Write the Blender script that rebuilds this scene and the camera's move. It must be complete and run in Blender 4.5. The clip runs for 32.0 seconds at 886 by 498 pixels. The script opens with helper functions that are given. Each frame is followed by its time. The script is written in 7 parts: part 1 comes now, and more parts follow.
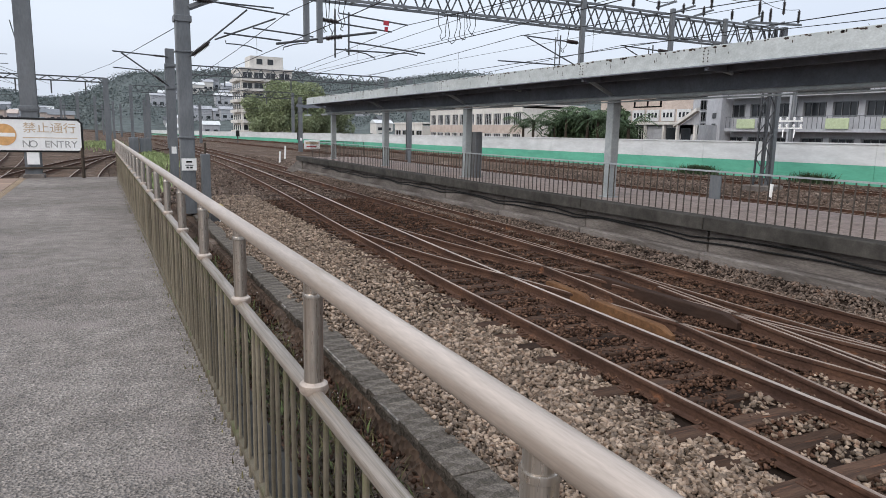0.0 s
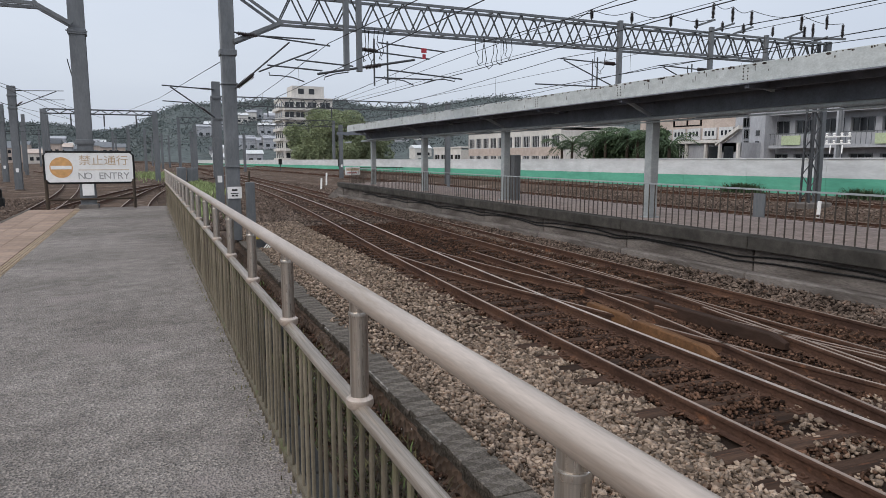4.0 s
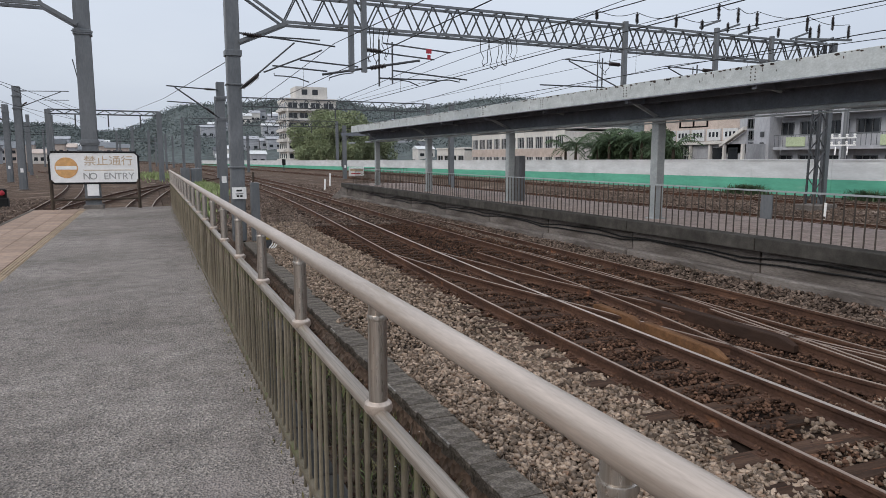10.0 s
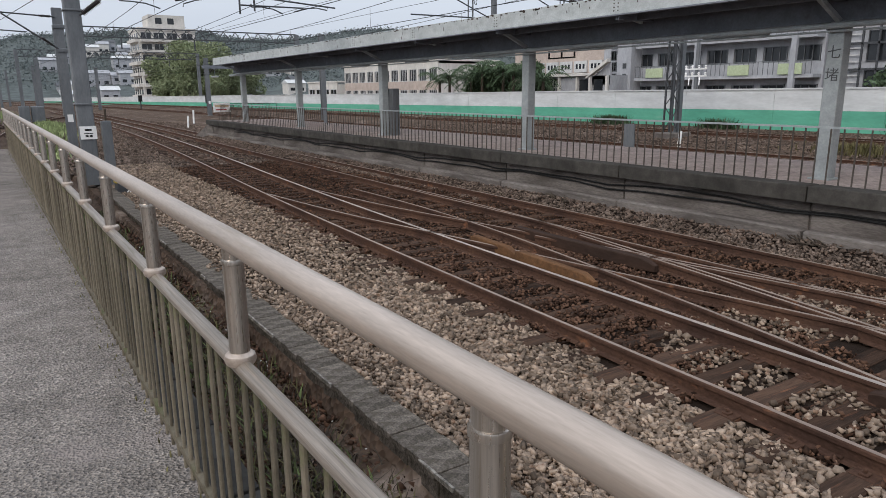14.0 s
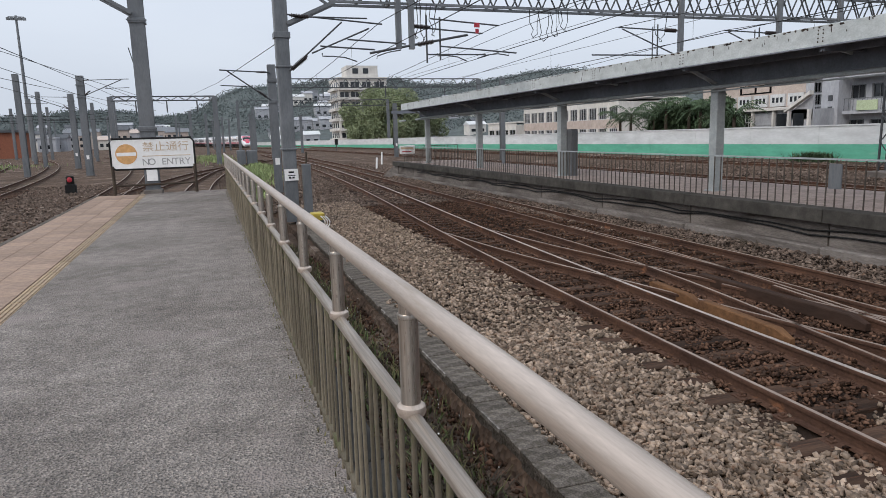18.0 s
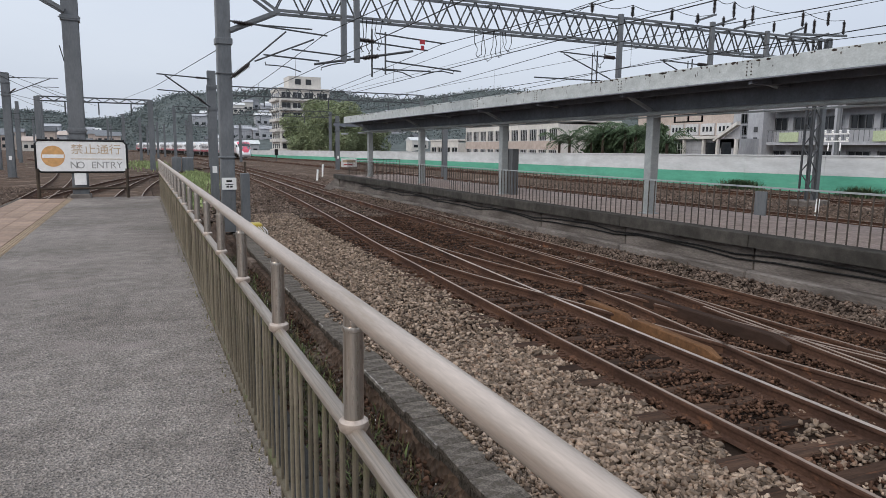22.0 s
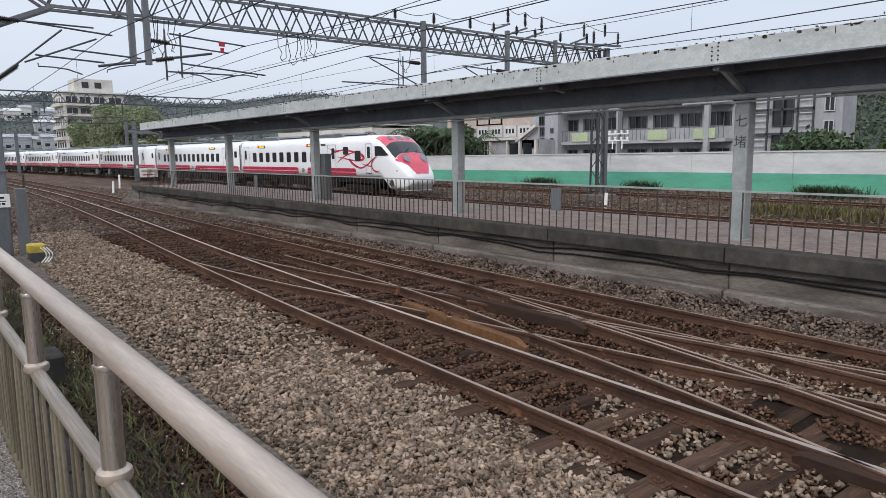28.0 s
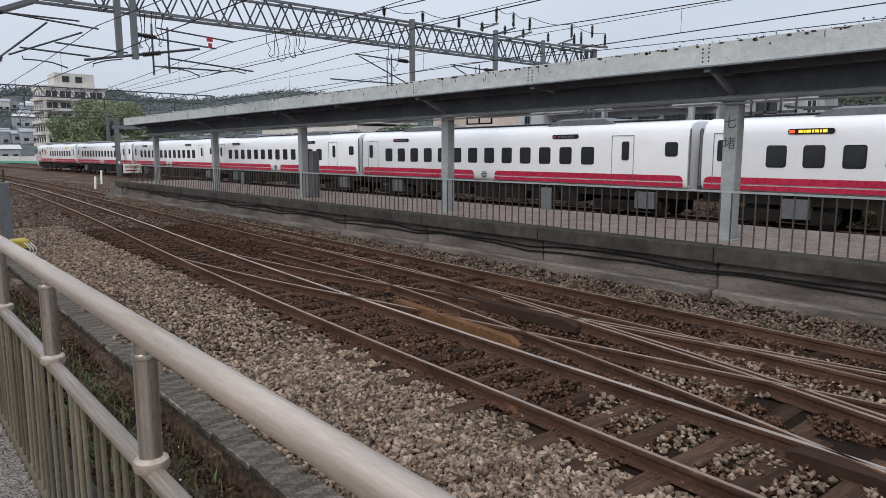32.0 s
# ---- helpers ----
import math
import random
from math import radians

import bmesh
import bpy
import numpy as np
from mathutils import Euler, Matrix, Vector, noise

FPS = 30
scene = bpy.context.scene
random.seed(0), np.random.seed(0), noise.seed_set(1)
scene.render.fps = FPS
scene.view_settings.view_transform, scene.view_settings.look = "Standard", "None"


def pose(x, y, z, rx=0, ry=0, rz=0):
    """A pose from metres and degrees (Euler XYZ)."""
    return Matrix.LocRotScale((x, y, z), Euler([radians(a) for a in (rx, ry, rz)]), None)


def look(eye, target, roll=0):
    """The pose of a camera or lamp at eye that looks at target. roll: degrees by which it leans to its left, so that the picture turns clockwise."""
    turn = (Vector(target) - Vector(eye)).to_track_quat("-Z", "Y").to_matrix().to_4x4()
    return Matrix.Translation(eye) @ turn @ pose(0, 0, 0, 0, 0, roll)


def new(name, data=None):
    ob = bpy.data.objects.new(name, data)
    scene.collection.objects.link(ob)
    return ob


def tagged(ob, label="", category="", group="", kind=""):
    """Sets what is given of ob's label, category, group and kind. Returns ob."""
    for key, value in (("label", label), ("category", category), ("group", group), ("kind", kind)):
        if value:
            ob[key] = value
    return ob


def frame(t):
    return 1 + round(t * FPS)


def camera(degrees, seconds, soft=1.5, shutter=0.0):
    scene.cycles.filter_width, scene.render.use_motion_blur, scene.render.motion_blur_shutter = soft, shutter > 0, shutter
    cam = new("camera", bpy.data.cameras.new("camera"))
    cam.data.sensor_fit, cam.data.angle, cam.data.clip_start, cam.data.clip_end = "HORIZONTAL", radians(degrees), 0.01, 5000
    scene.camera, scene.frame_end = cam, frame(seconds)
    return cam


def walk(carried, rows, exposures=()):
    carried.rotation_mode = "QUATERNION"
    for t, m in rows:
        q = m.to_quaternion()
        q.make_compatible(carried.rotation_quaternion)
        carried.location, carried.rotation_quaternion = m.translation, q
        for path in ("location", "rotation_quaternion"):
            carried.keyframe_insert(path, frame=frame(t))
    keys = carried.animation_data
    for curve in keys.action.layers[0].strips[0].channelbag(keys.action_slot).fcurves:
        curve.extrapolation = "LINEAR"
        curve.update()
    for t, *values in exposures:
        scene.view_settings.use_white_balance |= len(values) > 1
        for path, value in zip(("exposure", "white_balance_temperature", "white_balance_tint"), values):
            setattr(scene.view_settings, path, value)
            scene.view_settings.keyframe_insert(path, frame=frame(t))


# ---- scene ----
cam = camera(66.6, 32.0, soft=0.5)
PATH = [
    (0, (0.191, 0.223, 1.477), (1.091, 1.977, 1.139), 1.3),
    (0.5, (0.156, 0.148, 1.493), (1.167, 1.844, 1.168), 0.5),
    (1, (0.148, 0.137, 1.488), (1.079, 1.875, 1.151), 1.0),
    (1.5, (0.174, 0.215, 1.481), (1.039, 1.997, 1.202), 4.0),
    (2, (0.163, 0.172, 1.482), (1.058, 1.948, 1.278), 1.7),
    (2.5, (0.148, 0.154, 1.483), (0.992, 1.946, 1.206), 1.4),
    (3, (0.167, 0.179, 1.476), (0.967, 1.991, 1.202), 0.6),
    (3.5, (0.158, 0.163, 1.479), (0.944, 1.983, 1.218), 0.3),
    (5.5, (0.154, 0.116, 1.48), (1.006, 1.896, 1.158), -1.5),
    (6, (0.155, 0.124, 1.477), (0.952, 1.934, 1.182), -1.0),
    (6.5, (0.123, 0.172, 1.465), (0.827, 2.017, 1.147), 0.1),
    (7, (0.098, 0.22, 1.446), (0.78, 2.08, 1.176), 1.9),
    (7.5, (0.11, 0.245, 1.449), (0.808, 2.099, 1.175), 2.6),
    (8, (0.14, 0.245, 1.465), (0.88, 2.088, 1.227), -0.4),
    (8.5, (0.125, 0.205, 1.476), (0.888, 2.039, 1.243), 0.1),
    (9, (0.124, 0.204, 1.475), (0.912, 2.024, 1.217), 0.6),
    (9.5, (0.129, 0.215, 1.475), (0.919, 2.032, 1.204), 0.2),
    (10, (0.124, 0.198, 1.478), (0.913, 2.016, 1.21), 0.1),
    (10.5, (0.128, 0.2, 1.479), (0.915, 2.018, 1.206), -0.1),
    (11, (0.134, 0.196, 1.482), (0.912, 2.019, 1.211), -0.3),
    (11.5, (0.14, 0.208, 1.478), (0.92, 2.03, 1.215), -0.2),
    (12, (0.138, 0.196, 1.484), (0.92, 2.017, 1.217), -0.1),
    (12.5, (0.138, 0.205, 1.482), (0.91, 2.028, 1.197), -0.2),
    (13, (0.133, 0.237, 1.477), (1.017, 2.001, 1.155), 0.2),
    (13.5, (0.171, 0.297, 1.444), (1.257, 1.914, 0.992), -0.5),
    (15.5, (0.253, 0.263, 1.498), (1.256, 1.94, 1.072), 0.2),
    (16, (0.231, 0.29, 1.5), (1.064, 2.084, 1.201), 0.2),
    (16.5, (0.226, 0.304, 1.503), (0.921, 2.158, 1.227), -1.3),
    (17, (0.226, 0.361, 1.489), (0.871, 2.232, 1.201), -1.2),
    (17.5, (0.229, 0.334, 1.499), (0.874, 2.202, 1.192), -1.7),
    (18, (0.227, 0.299, 1.508), (0.864, 2.165, 1.172), -1.6),
    (18.5, (0.225, 0.287, 1.515), (0.924, 2.131, 1.181), -1.8),
    (19, (0.225, 0.281, 1.51), (0.995, 2.103, 1.212), -2.8),
    (19.5, (0.212, 0.282, 1.505), (1.027, 2.087, 1.231), -1.5),
    (20, (0.211, 0.288, 1.505), (1.011, 2.102, 1.246), -1.1),
    (20.5, (0.211, 0.3, 1.498), (0.985, 2.128, 1.256), -0.5),
    (21, (0.209, 0.302, 1.503), (0.94, 2.149, 1.263), 0.7),
    (21.5, (0.203, 0.312, 1.497), (0.949, 2.148, 1.225), 1.5),
    (22, (0.211, 0.326, 1.497), (1.018, 2.132, 1.205), 0.7),
    (22.5, (0.214, 0.3, 1.503), (1.025, 2.105, 1.211), -0.6),
    (23, (0.215, 0.283, 1.504), (1.0, 2.102, 1.231), -1.4),
    (23.5, (0.217, 0.295, 1.502), (1.017, 2.105, 1.211), -1.4),
    (24, (0.22, 0.312, 1.498), (1.034, 2.115, 1.204), -1.4),
    (24.5, (0.216, 0.305, 1.502), (1.058, 2.097, 1.223), -1.5),
    (26.5, (0.274, 0.295, 1.519), (1.304, 1.983, 1.219), -0.7),
    (27, (0.33, 0.293, 1.539), (1.424, 1.94, 1.243), -0.3),
    (27.5, (0.349, 0.279, 1.534), (1.548, 1.854, 1.249), -0.7),
    (28, (0.35, 0.318, 1.513), (1.604, 1.851, 1.233), -0.6),
    (28.5, (0.326, 0.282, 1.519), (1.635, 1.767, 1.235), -0.6),
    (29, (0.344, 0.263, 1.514), (1.858, 1.531, 1.201), 0.1),
    (29.5, (0.431, 0.225, 1.514), (2.159, 1.183, 1.204), -0.5),
    (30, (0.269, 0.219, 1.568), (2.047, 1.081, 1.261), -0.1),
    (30.5, (0.264, 0.229, 1.554), (1.867, 1.395, 1.288), -0.3),
    (31, (0.26, 0.3, 1.527), (1.78, 1.572, 1.262), -0.3),
    (31.5, (0.259, 0.347, 1.503), (1.656, 1.75, 1.221), 0.2),
    (32, (0.237, 0.39, 1.497), (1.528, 1.892, 1.214), 0.0),
]
EXPOSURE = [(0, 0.28), (1, 0.29), (2, -0.06), (3, -0.04), (6, 0.11), (7, 0.16), (8, 0.06), (9, -0.02), (13.5, 0.0), (15.5, 0.27), (16, 0.29), (17, 0.07), (19, 0.12), (20, 0.16), (22, 0.04), (24.5, 0.1), (27, 0.14), (29, 0.15), (30, 0.06), (32, -0.02)]
walk(cam, [(t, look(eye, target, roll)) for t, eye, target, roll in PATH], EXPOSURE)

# ==== world, sun and exposure ====
world = bpy.data.worlds.new("overcast_sky")
scene.world = world
world.use_nodes = True
wn, wl = world.node_tree.nodes, world.node_tree.links
wn.clear()
w_out = wn.new("ShaderNodeOutputWorld")
w_bg = wn.new("ShaderNodeBackground")
w_sky = wn.new("ShaderNodeTexSky")
w_sky.sky_type = 'NISHITA'
w_sky.sun_disc = False
w_sky.sun_elevation = radians(37)
w_sky.sun_rotation = radians(245)
w_sky.air_density, w_sky.dust_density = 1.0, 4.0
w_tc = wn.new("ShaderNodeTexCoord")
w_map = wn.new("ShaderNodeMapping")
w_map.inputs["Scale"].default_value = (1, 1, 4)
w_noise = wn.new("ShaderNodeTexNoise")
w_noise.inputs["Scale"].default_value = 1.6
w_noise.inputs["Detail"].default_value = 5
w_ramp = wn.new("ShaderNodeValToRGB")
w_ramp.color_ramp.elements[0].position, w_ramp.color_ramp.elements[0].color = 0.3, (7.6, 8.4, 9.82, 1)
w_ramp.color_ramp.elements[1].position, w_ramp.color_ramp.elements[1].color = 0.72, (8.75, 9.55, 10.85, 1)
w_mix = wn.new("ShaderNodeMix")
w_mix.data_type = 'RGBA'
w_mix.inputs[0].default_value = 0.9
wl.new(w_tc.outputs["Generated"], w_map.inputs["Vector"])
wl.new(w_map.outputs[0], w_noise.inputs["Vector"])
wl.new(w_noise.outputs[0], w_ramp.inputs[0])
wl.new(w_sky.outputs[0], w_mix.inputs[6])
wl.new(w_ramp.outputs[0], w_mix.inputs[7])
# an overcast sky is brighter overhead than near the horizon
w_sep = wn.new("ShaderNodeSeparateXYZ")
w_zen = wn.new("ShaderNodeMapRange")
w_zen.inputs[1].default_value, w_zen.inputs[2].default_value = 0.05, 0.9
w_zen.inputs[3].default_value, w_zen.inputs[4].default_value = 0.077, 0.135
wl.new(w_tc.outputs["Generated"], w_sep.inputs[0])
wl.new(w_sep.outputs["Z"], w_zen.inputs[0])
wl.new(w_zen.outputs[0], w_bg.inputs[1])
wl.new(w_mix.outputs[2], w_bg.inputs[0])
wl.new(w_bg.outputs[0], w_out.inputs[0])

sun_data = bpy.data.lights.new("sun", 'SUN')
sun_data.energy, sun_data.angle, sun_data.color = 1.5, radians(35), (1.0, 0.93, 0.86)
sun = new("sun", sun_data)
sun.matrix_world = look((0, 0, 50), (60, 28, 0))


# ==== materials ====
def surf(name, c1, c2, rough=0.75, metal=0.0, s1=1.5, s2=25.0, bump=0.25, dist=0.01, c3=None, stain=0.62, rnd=0.0, isl=0.0,
         stretch=(1, 1, 1), fine=0.25, spec=None, pebble=0.0, coat=0.0, mid=0.12):
    """A surface of two colours in large patches, with fine grain, stains, relief and shifts from piece to piece."""
    m = bpy.data.materials.new(name)
    m.use_nodes = True
    n, l = m.node_tree.nodes, m.node_tree.links
    b = n["Principled BSDF"]
    tc = n.new("ShaderNodeTexCoord")
    mp = n.new("ShaderNodeMapping")
    mp.inputs["Scale"].default_value = stretch
    l.new(tc.outputs["Object"], mp.inputs["Vector"])

    def tex(scale, detail=6, vec=mp):
        t = n.new("ShaderNodeTexNoise")
        t.inputs["Scale"].default_value = scale
        t.inputs["Detail"].default_value = detail
        t.inputs["Roughness"].default_value = 0.6
        l.new(vec.outputs[0], t.inputs["Vector"])
        return t.outputs[0]

    def ramp(sock, a, z):
        r = n.new("ShaderNodeMapRange")
        r.inputs[1].default_value, r.inputs[2].default_value = a, z
        l.new(sock, r.inputs[0])
        return r.outputs[0]

    def mix(fac, a, z, mode='MIX'):
        x = n.new("ShaderNodeMix")
        x.data_type, x.blend_type = 'RGBA', mode
        for sock, val in ((0, fac), (6, a), (7, z)):
            if isinstance(val, (tuple, float, int)):
                x.inputs[sock].default_value = val if sock == 0 else (*val, 1)
            else:
                l.new(val, x.inputs[sock])
        return x.outputs[2]

    col = mix(ramp(tex(s1), 0.35, 0.65), c1, c2)
    grain = tex(s2)
    col = mix(ramp(grain, 0.25, 0.75), col, mix(1.0, col, (1 - fine,) * 3, 'MULTIPLY'))
    if mid:
        col = mix(ramp(tex((s1 * s2) ** 0.5), 0.3, 0.7), col, mix(1.0, col, (1 - 2 * mid,) * 3, 'MULTIPLY'))
    if pebble:
        v = n.new("ShaderNodeTexVoronoi")
        v.inputs["Scale"].default_value = pebble
        l.new(mp.outputs[0], v.inputs["Vector"])
        col = mix(1.0, col, mix(ramp(v.outputs["Color"], 0.0, 1.0), (0.55, 0.55, 0.55), (1.35, 1.3, 1.22)), 'MULTIPLY')
    if c3:
        col = mix(ramp(tex(s1 * 2.3), stain, stain + 0.12), col, c3)
    for amount, node, sock in ((rnd, "ShaderNodeObjectInfo", "Random"), (isl, "ShaderNodeNewGeometry", "Random Per Island")):
        if amount:
            src = n.new(node)
            mr = n.new("ShaderNodeMapRange")
            mr.inputs[3].default_value, mr.inputs[4].default_value = 1 - amount, 1 + amount
            l.new(src.outputs[sock], mr.inputs[0])
            hsv = n.new("ShaderNodeHueSaturation")
            l.new(mr.outputs[0], hsv.inputs["Value"])
            l.new(col, hsv.inputs["Color"])
            col = hsv.outputs[0]
    l.new(col, b.inputs["Base Color"])
    rr = n.new("ShaderNodeMapRange")
    rr.inputs[3].default_value, rr.inputs[4].default_value = max(rough - 0.12, 0.03), min(rough + 0.12, 1)
    l.new(grain, rr.inputs[0])
    l.new(rr.outputs[0], b.inputs["Roughness"])
    b.inputs["Metallic"].default_value = metal
    b.inputs["Specular IOR Level"].default_value = spec if spec is not None else 0.5 if rough < 0.6 else 0.1
    b.inputs["Coat Weight"].default_value = coat
    if bump:
        bp = n.new("ShaderNodeBump")
        bp.inputs["Strength"].default_value, bp.inputs["Distance"].default_value = bump, dist
        l.new(v.outputs["Distance"] if pebble else grain, bp.inputs["Height"])
        l.new(bp.outputs[0], b.inputs["Normal"])
    return m


def glow(name, colour, strength):
    m = bpy.data.materials.new(name)
    m.use_nodes = True
    b = m.node_tree.nodes["Principled BSDF"]
    b.inputs["Base Color"].default_value = (*colour, 1)
    b.inputs["Emission Color"].default_value = (*colour, 1)
    b.inputs["Emission Strength"].default_value = strength
    return m


CONCRETE = surf("platform_concrete", (0.585, 0.535, 0.503), (0.37, 0.333, 0.31), 0.95, s1=0.42, s2=55, bump=1.0, dist=0.014, c3=(0.28, 0.242, 0.222), stain=0.58, fine=0.8, mid=0.19, pebble=80)
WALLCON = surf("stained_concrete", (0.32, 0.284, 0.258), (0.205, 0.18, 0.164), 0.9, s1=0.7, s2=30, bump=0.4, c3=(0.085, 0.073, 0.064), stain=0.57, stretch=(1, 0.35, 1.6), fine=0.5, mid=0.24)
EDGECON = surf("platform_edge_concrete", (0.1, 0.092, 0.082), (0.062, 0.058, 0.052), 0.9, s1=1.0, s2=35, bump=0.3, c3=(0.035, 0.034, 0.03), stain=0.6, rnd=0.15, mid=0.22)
RIM = surf("worn_pale_edge_paint", (0.58, 0.54, 0.48), (0.4, 0.36, 0.31), 0.9, s1=3.5, s2=60, bump=0.8, c3=(0.2, 0.165, 0.13), stain=0.56, rnd=0.25, fine=0.65, mid=0.3)
KERB = surf("old_kerb_concrete", (0.33, 0.284, 0.24), (0.175, 0.15, 0.125), 0.94, s1=4, s2=60, bump=0.9, c3=(0.085, 0.074, 0.056), stain=0.55, rnd=0.16, fine=0.65, mid=0.3)
PAVER = surf("tan_paving", (0.42, 0.3, 0.225), (0.35, 0.255, 0.2), 0.85, s1=1.5, s2=60, bump=0.2, c3=(0.25, 0.185, 0.145), stain=0.58, rnd=0.14, mid=0.18)
TACTILE = surf("worn_yellow_guiding_tile", (0.46, 0.345, 0.225), (0.39, 0.295, 0.205), 0.8, s1=2, s2=50, bump=0.2, c3=(0.3, 0.225, 0.16), stain=0.56, rnd=0.12, mid=0.18)
STEEL = surf("brushed_stainless", (0.66, 0.55, 0.465), (0.53, 0.44, 0.37), 0.42, 0.6, s1=2, s2=90, bump=0.08, dist=0.002, fine=0.2, c3=(0.36, 0.29, 0.225), stain=0.62, stretch=(3, 0.25, 3))
POSTSTEEL = surf("streaked_stainless_post", (0.72, 0.65, 0.58), (0.46, 0.415, 0.365), 0.3, 0.85, s1=8, s2=60, bump=0.08, dist=0.002, fine=0.3, c3=(0.28, 0.24, 0.19), stain=0.62, stretch=(4, 4, 0.15))
MIDSTEEL = surf("grimy_stainless_rail", (0.56, 0.48, 0.41), (0.4, 0.34, 0.28), 0.4, 0.6, s1=6, s2=70, bump=0.1, dist=0.002, fine=0.35, c3=(0.2, 0.17, 0.12), stain=0.58, stretch=(6, 0.12, 6), mid=0.2)
BALUSTER = surf("dirty_steel_bar", (0.225, 0.19, 0.142), (0.165, 0.142, 0.1), 0.65, 0.2, s1=2.2, s2=60, bump=0.2, c3=(0.11, 0.11, 0.055), stain=0.54, rnd=0.3)
RUST = surf("rusty_rail", (0.15, 0.082, 0.055), (0.078, 0.045, 0.034), 0.85, 0.0, s1=2, s2=45, bump=0.4, c3=(0.24, 0.11, 0.06), stain=0.62, stretch=(1, 0.5, 1), fine=0.5)
RAILTOP = surf("dull_rail_top", (0.48, 0.38, 0.31), (0.3, 0.22, 0.175), 0.5, 0.35, s1=1.2, s2=60, bump=0.05, stretch=(1, .1, 1), c3=(0.17, 0.1, 0.07), stain=0.6)
RAILSHINE = surf("polished_rail_top", (0.75, 0.64, 0.57), (0.62, 0.52, 0.45), 0.4, 0.7, s1=2, s2=60, bump=0.02, stretch=(1, .1, 1), fine=0.1)
WOOD = surf("dark_sleeper_wood", (0.12, 0.071, 0.048), (0.05, 0.033, 0.025), 0.9, s1=3, s2=30, bump=0.6, dist=0.01, rnd=0.5, stretch=(0.25, 3, 1), c3=(0.16, 0.074, 0.042), stain=0.56, fine=0.5)
PLANK = surf("brown_timber_plank", (0.26, 0.135, 0.065), (0.15, 0.078, 0.042), 0.85, s1=1.6, s2=26, bump=0.4, stretch=(3, 0.6, 1), fine=0.45, c3=(0.085, 0.05, 0.033), stain=0.6)
DARKPLANK = surf("dark_timber_plank", (0.078, 0.045, 0.032), (0.05, 0.033, 0.026), 0.85, s1=2, s2=22, bump=0.4, stretch=(3, 0.3, 1), fine=0.4)
STONE = surf("brown_grey_ballast_stone", (0.41, 0.315, 0.24), (0.2, 0.146, 0.108), 0.92, s1=5, s2=60, bump=0.4, isl=0.62, c3=(0.15, 0.09, 0.06), stain=0.56, mid=0.12)
# near-black: the shade in the gaps between stones is put into this colour
BED = surf("gap_shade_ground", (0.034, 0.022, 0.016), (0.02, 0.0135, 0.01), 0.95, s1=1.5, s2=20, bump=0.8, dist=0.02)
STONERUST = surf("rusty_ballast_stone", (0.15, 0.084, 0.055), (0.076, 0.043, 0.03), 0.95, s1=3, s2=60, bump=0.3, isl=0.75, c3=(0.28, 0.185, 0.128), stain=0.63)
GROUND = surf("ballast_ground", (0.185, 0.13, 0.098), (0.105, 0.073, 0.056), 0.95, s1=0.3, s2=6, bump=0.9, dist=0.05, pebble=13, c3=(0.27, 0.21, 0.17), stain=0.57, mid=0.22)
FARSTONE = surf("dull_ballast_stone", (0.235, 0.18, 0.146), (0.12, 0.088, 0.07), 0.95, s1=3, s2=40, bump=0.25, isl=0.6, c3=(0.12, 0.07, 0.047), stain=0.58)
SOIL = surf("dark_soil", (0.09, 0.07, 0.05), (0.055, 0.05, 0.035), 0.95, s1=1.5, s2=18, bump=0.8, dist=0.03, c3=(0.07, 0.085, 0.03), stain=0.5)
GALV = surf("galvanised_steel", (0.22, 0.23, 0.24), (0.165, 0.175, 0.185), 0.5, 0.3, s1=1.2, s2=30, bump=0.05, c3=(0.12, 0.12, 0.12), stain=0.66, stretch=(1, 1, 0.3))
GALVDARK = surf("weathered_steel", (0.1, 0.104, 0.11), (0.068, 0.072, 0.078), 0.55, 0.3, s1=1.5, s2=30, bump=0.05, c3=(0.075, 0.055, 0.042), stain=0.64)
WIRE = surf("dark_wire", (0.05, 0.05, 0.05), (0.03, 0.03, 0.03), 0.6, 0.3, bump=0)
INSUL = surf("brown_porcelain", (0.05, 0.035, 0.035), (0.035, 0.03, 0.03), 0.3, bump=0)
CANOPY = surf("chipped_white_paint", (0.66, 0.695, 0.69), (0.55, 0.585, 0.58), 0.6, s1=0.8, s2=30, bump=0.1, c3=(0.4, 0.42, 0.41), stain=0.64, stretch=(1, 0.8, 1.2))
CHIP = surf("bare_rusty_chip", (0.06, 0.05, 0.045), (0.1, 0.07, 0.055), 0.9, s1=6, s2=40)
# blue-grey paint, its colour lowered to carry the shade under the canopy
SOFFIT = surf("shaded_blue_grey_soffit", (0.27, 0.29, 0.325), (0.2, 0.215, 0.245), 0.7, s1=0.8, s2=25, bump=0.05, c3=(0.13, 0.13, 0.14), stain=0.64)
POSTPAINT = surf("grey_post_paint", (0.43, 0.465, 0.47), (0.36, 0.39, 0.395), 0.55, s1=1.2, s2=30, bump=0.06, c3=(0.27, 0.285, 0.285), stain=0.66)
PLATTILE = surf("pinkish_platform_paving", (0.616, 0.502, 0.456), (0.433, 0.353, 0.325), 0.9, s1=1.6, s2=45, bump=0.4, c3=(0.22, 0.18, 0.162), stain=0.57, fine=0.45, mid=0.2)
RAILPAINT = surf("grey_brown_railing_paint", (0.125, 0.105, 0.09), (0.09, 0.076, 0.066), 0.6, 0.2, s1=2, s2=30, bump=0.05, rnd=0.2)
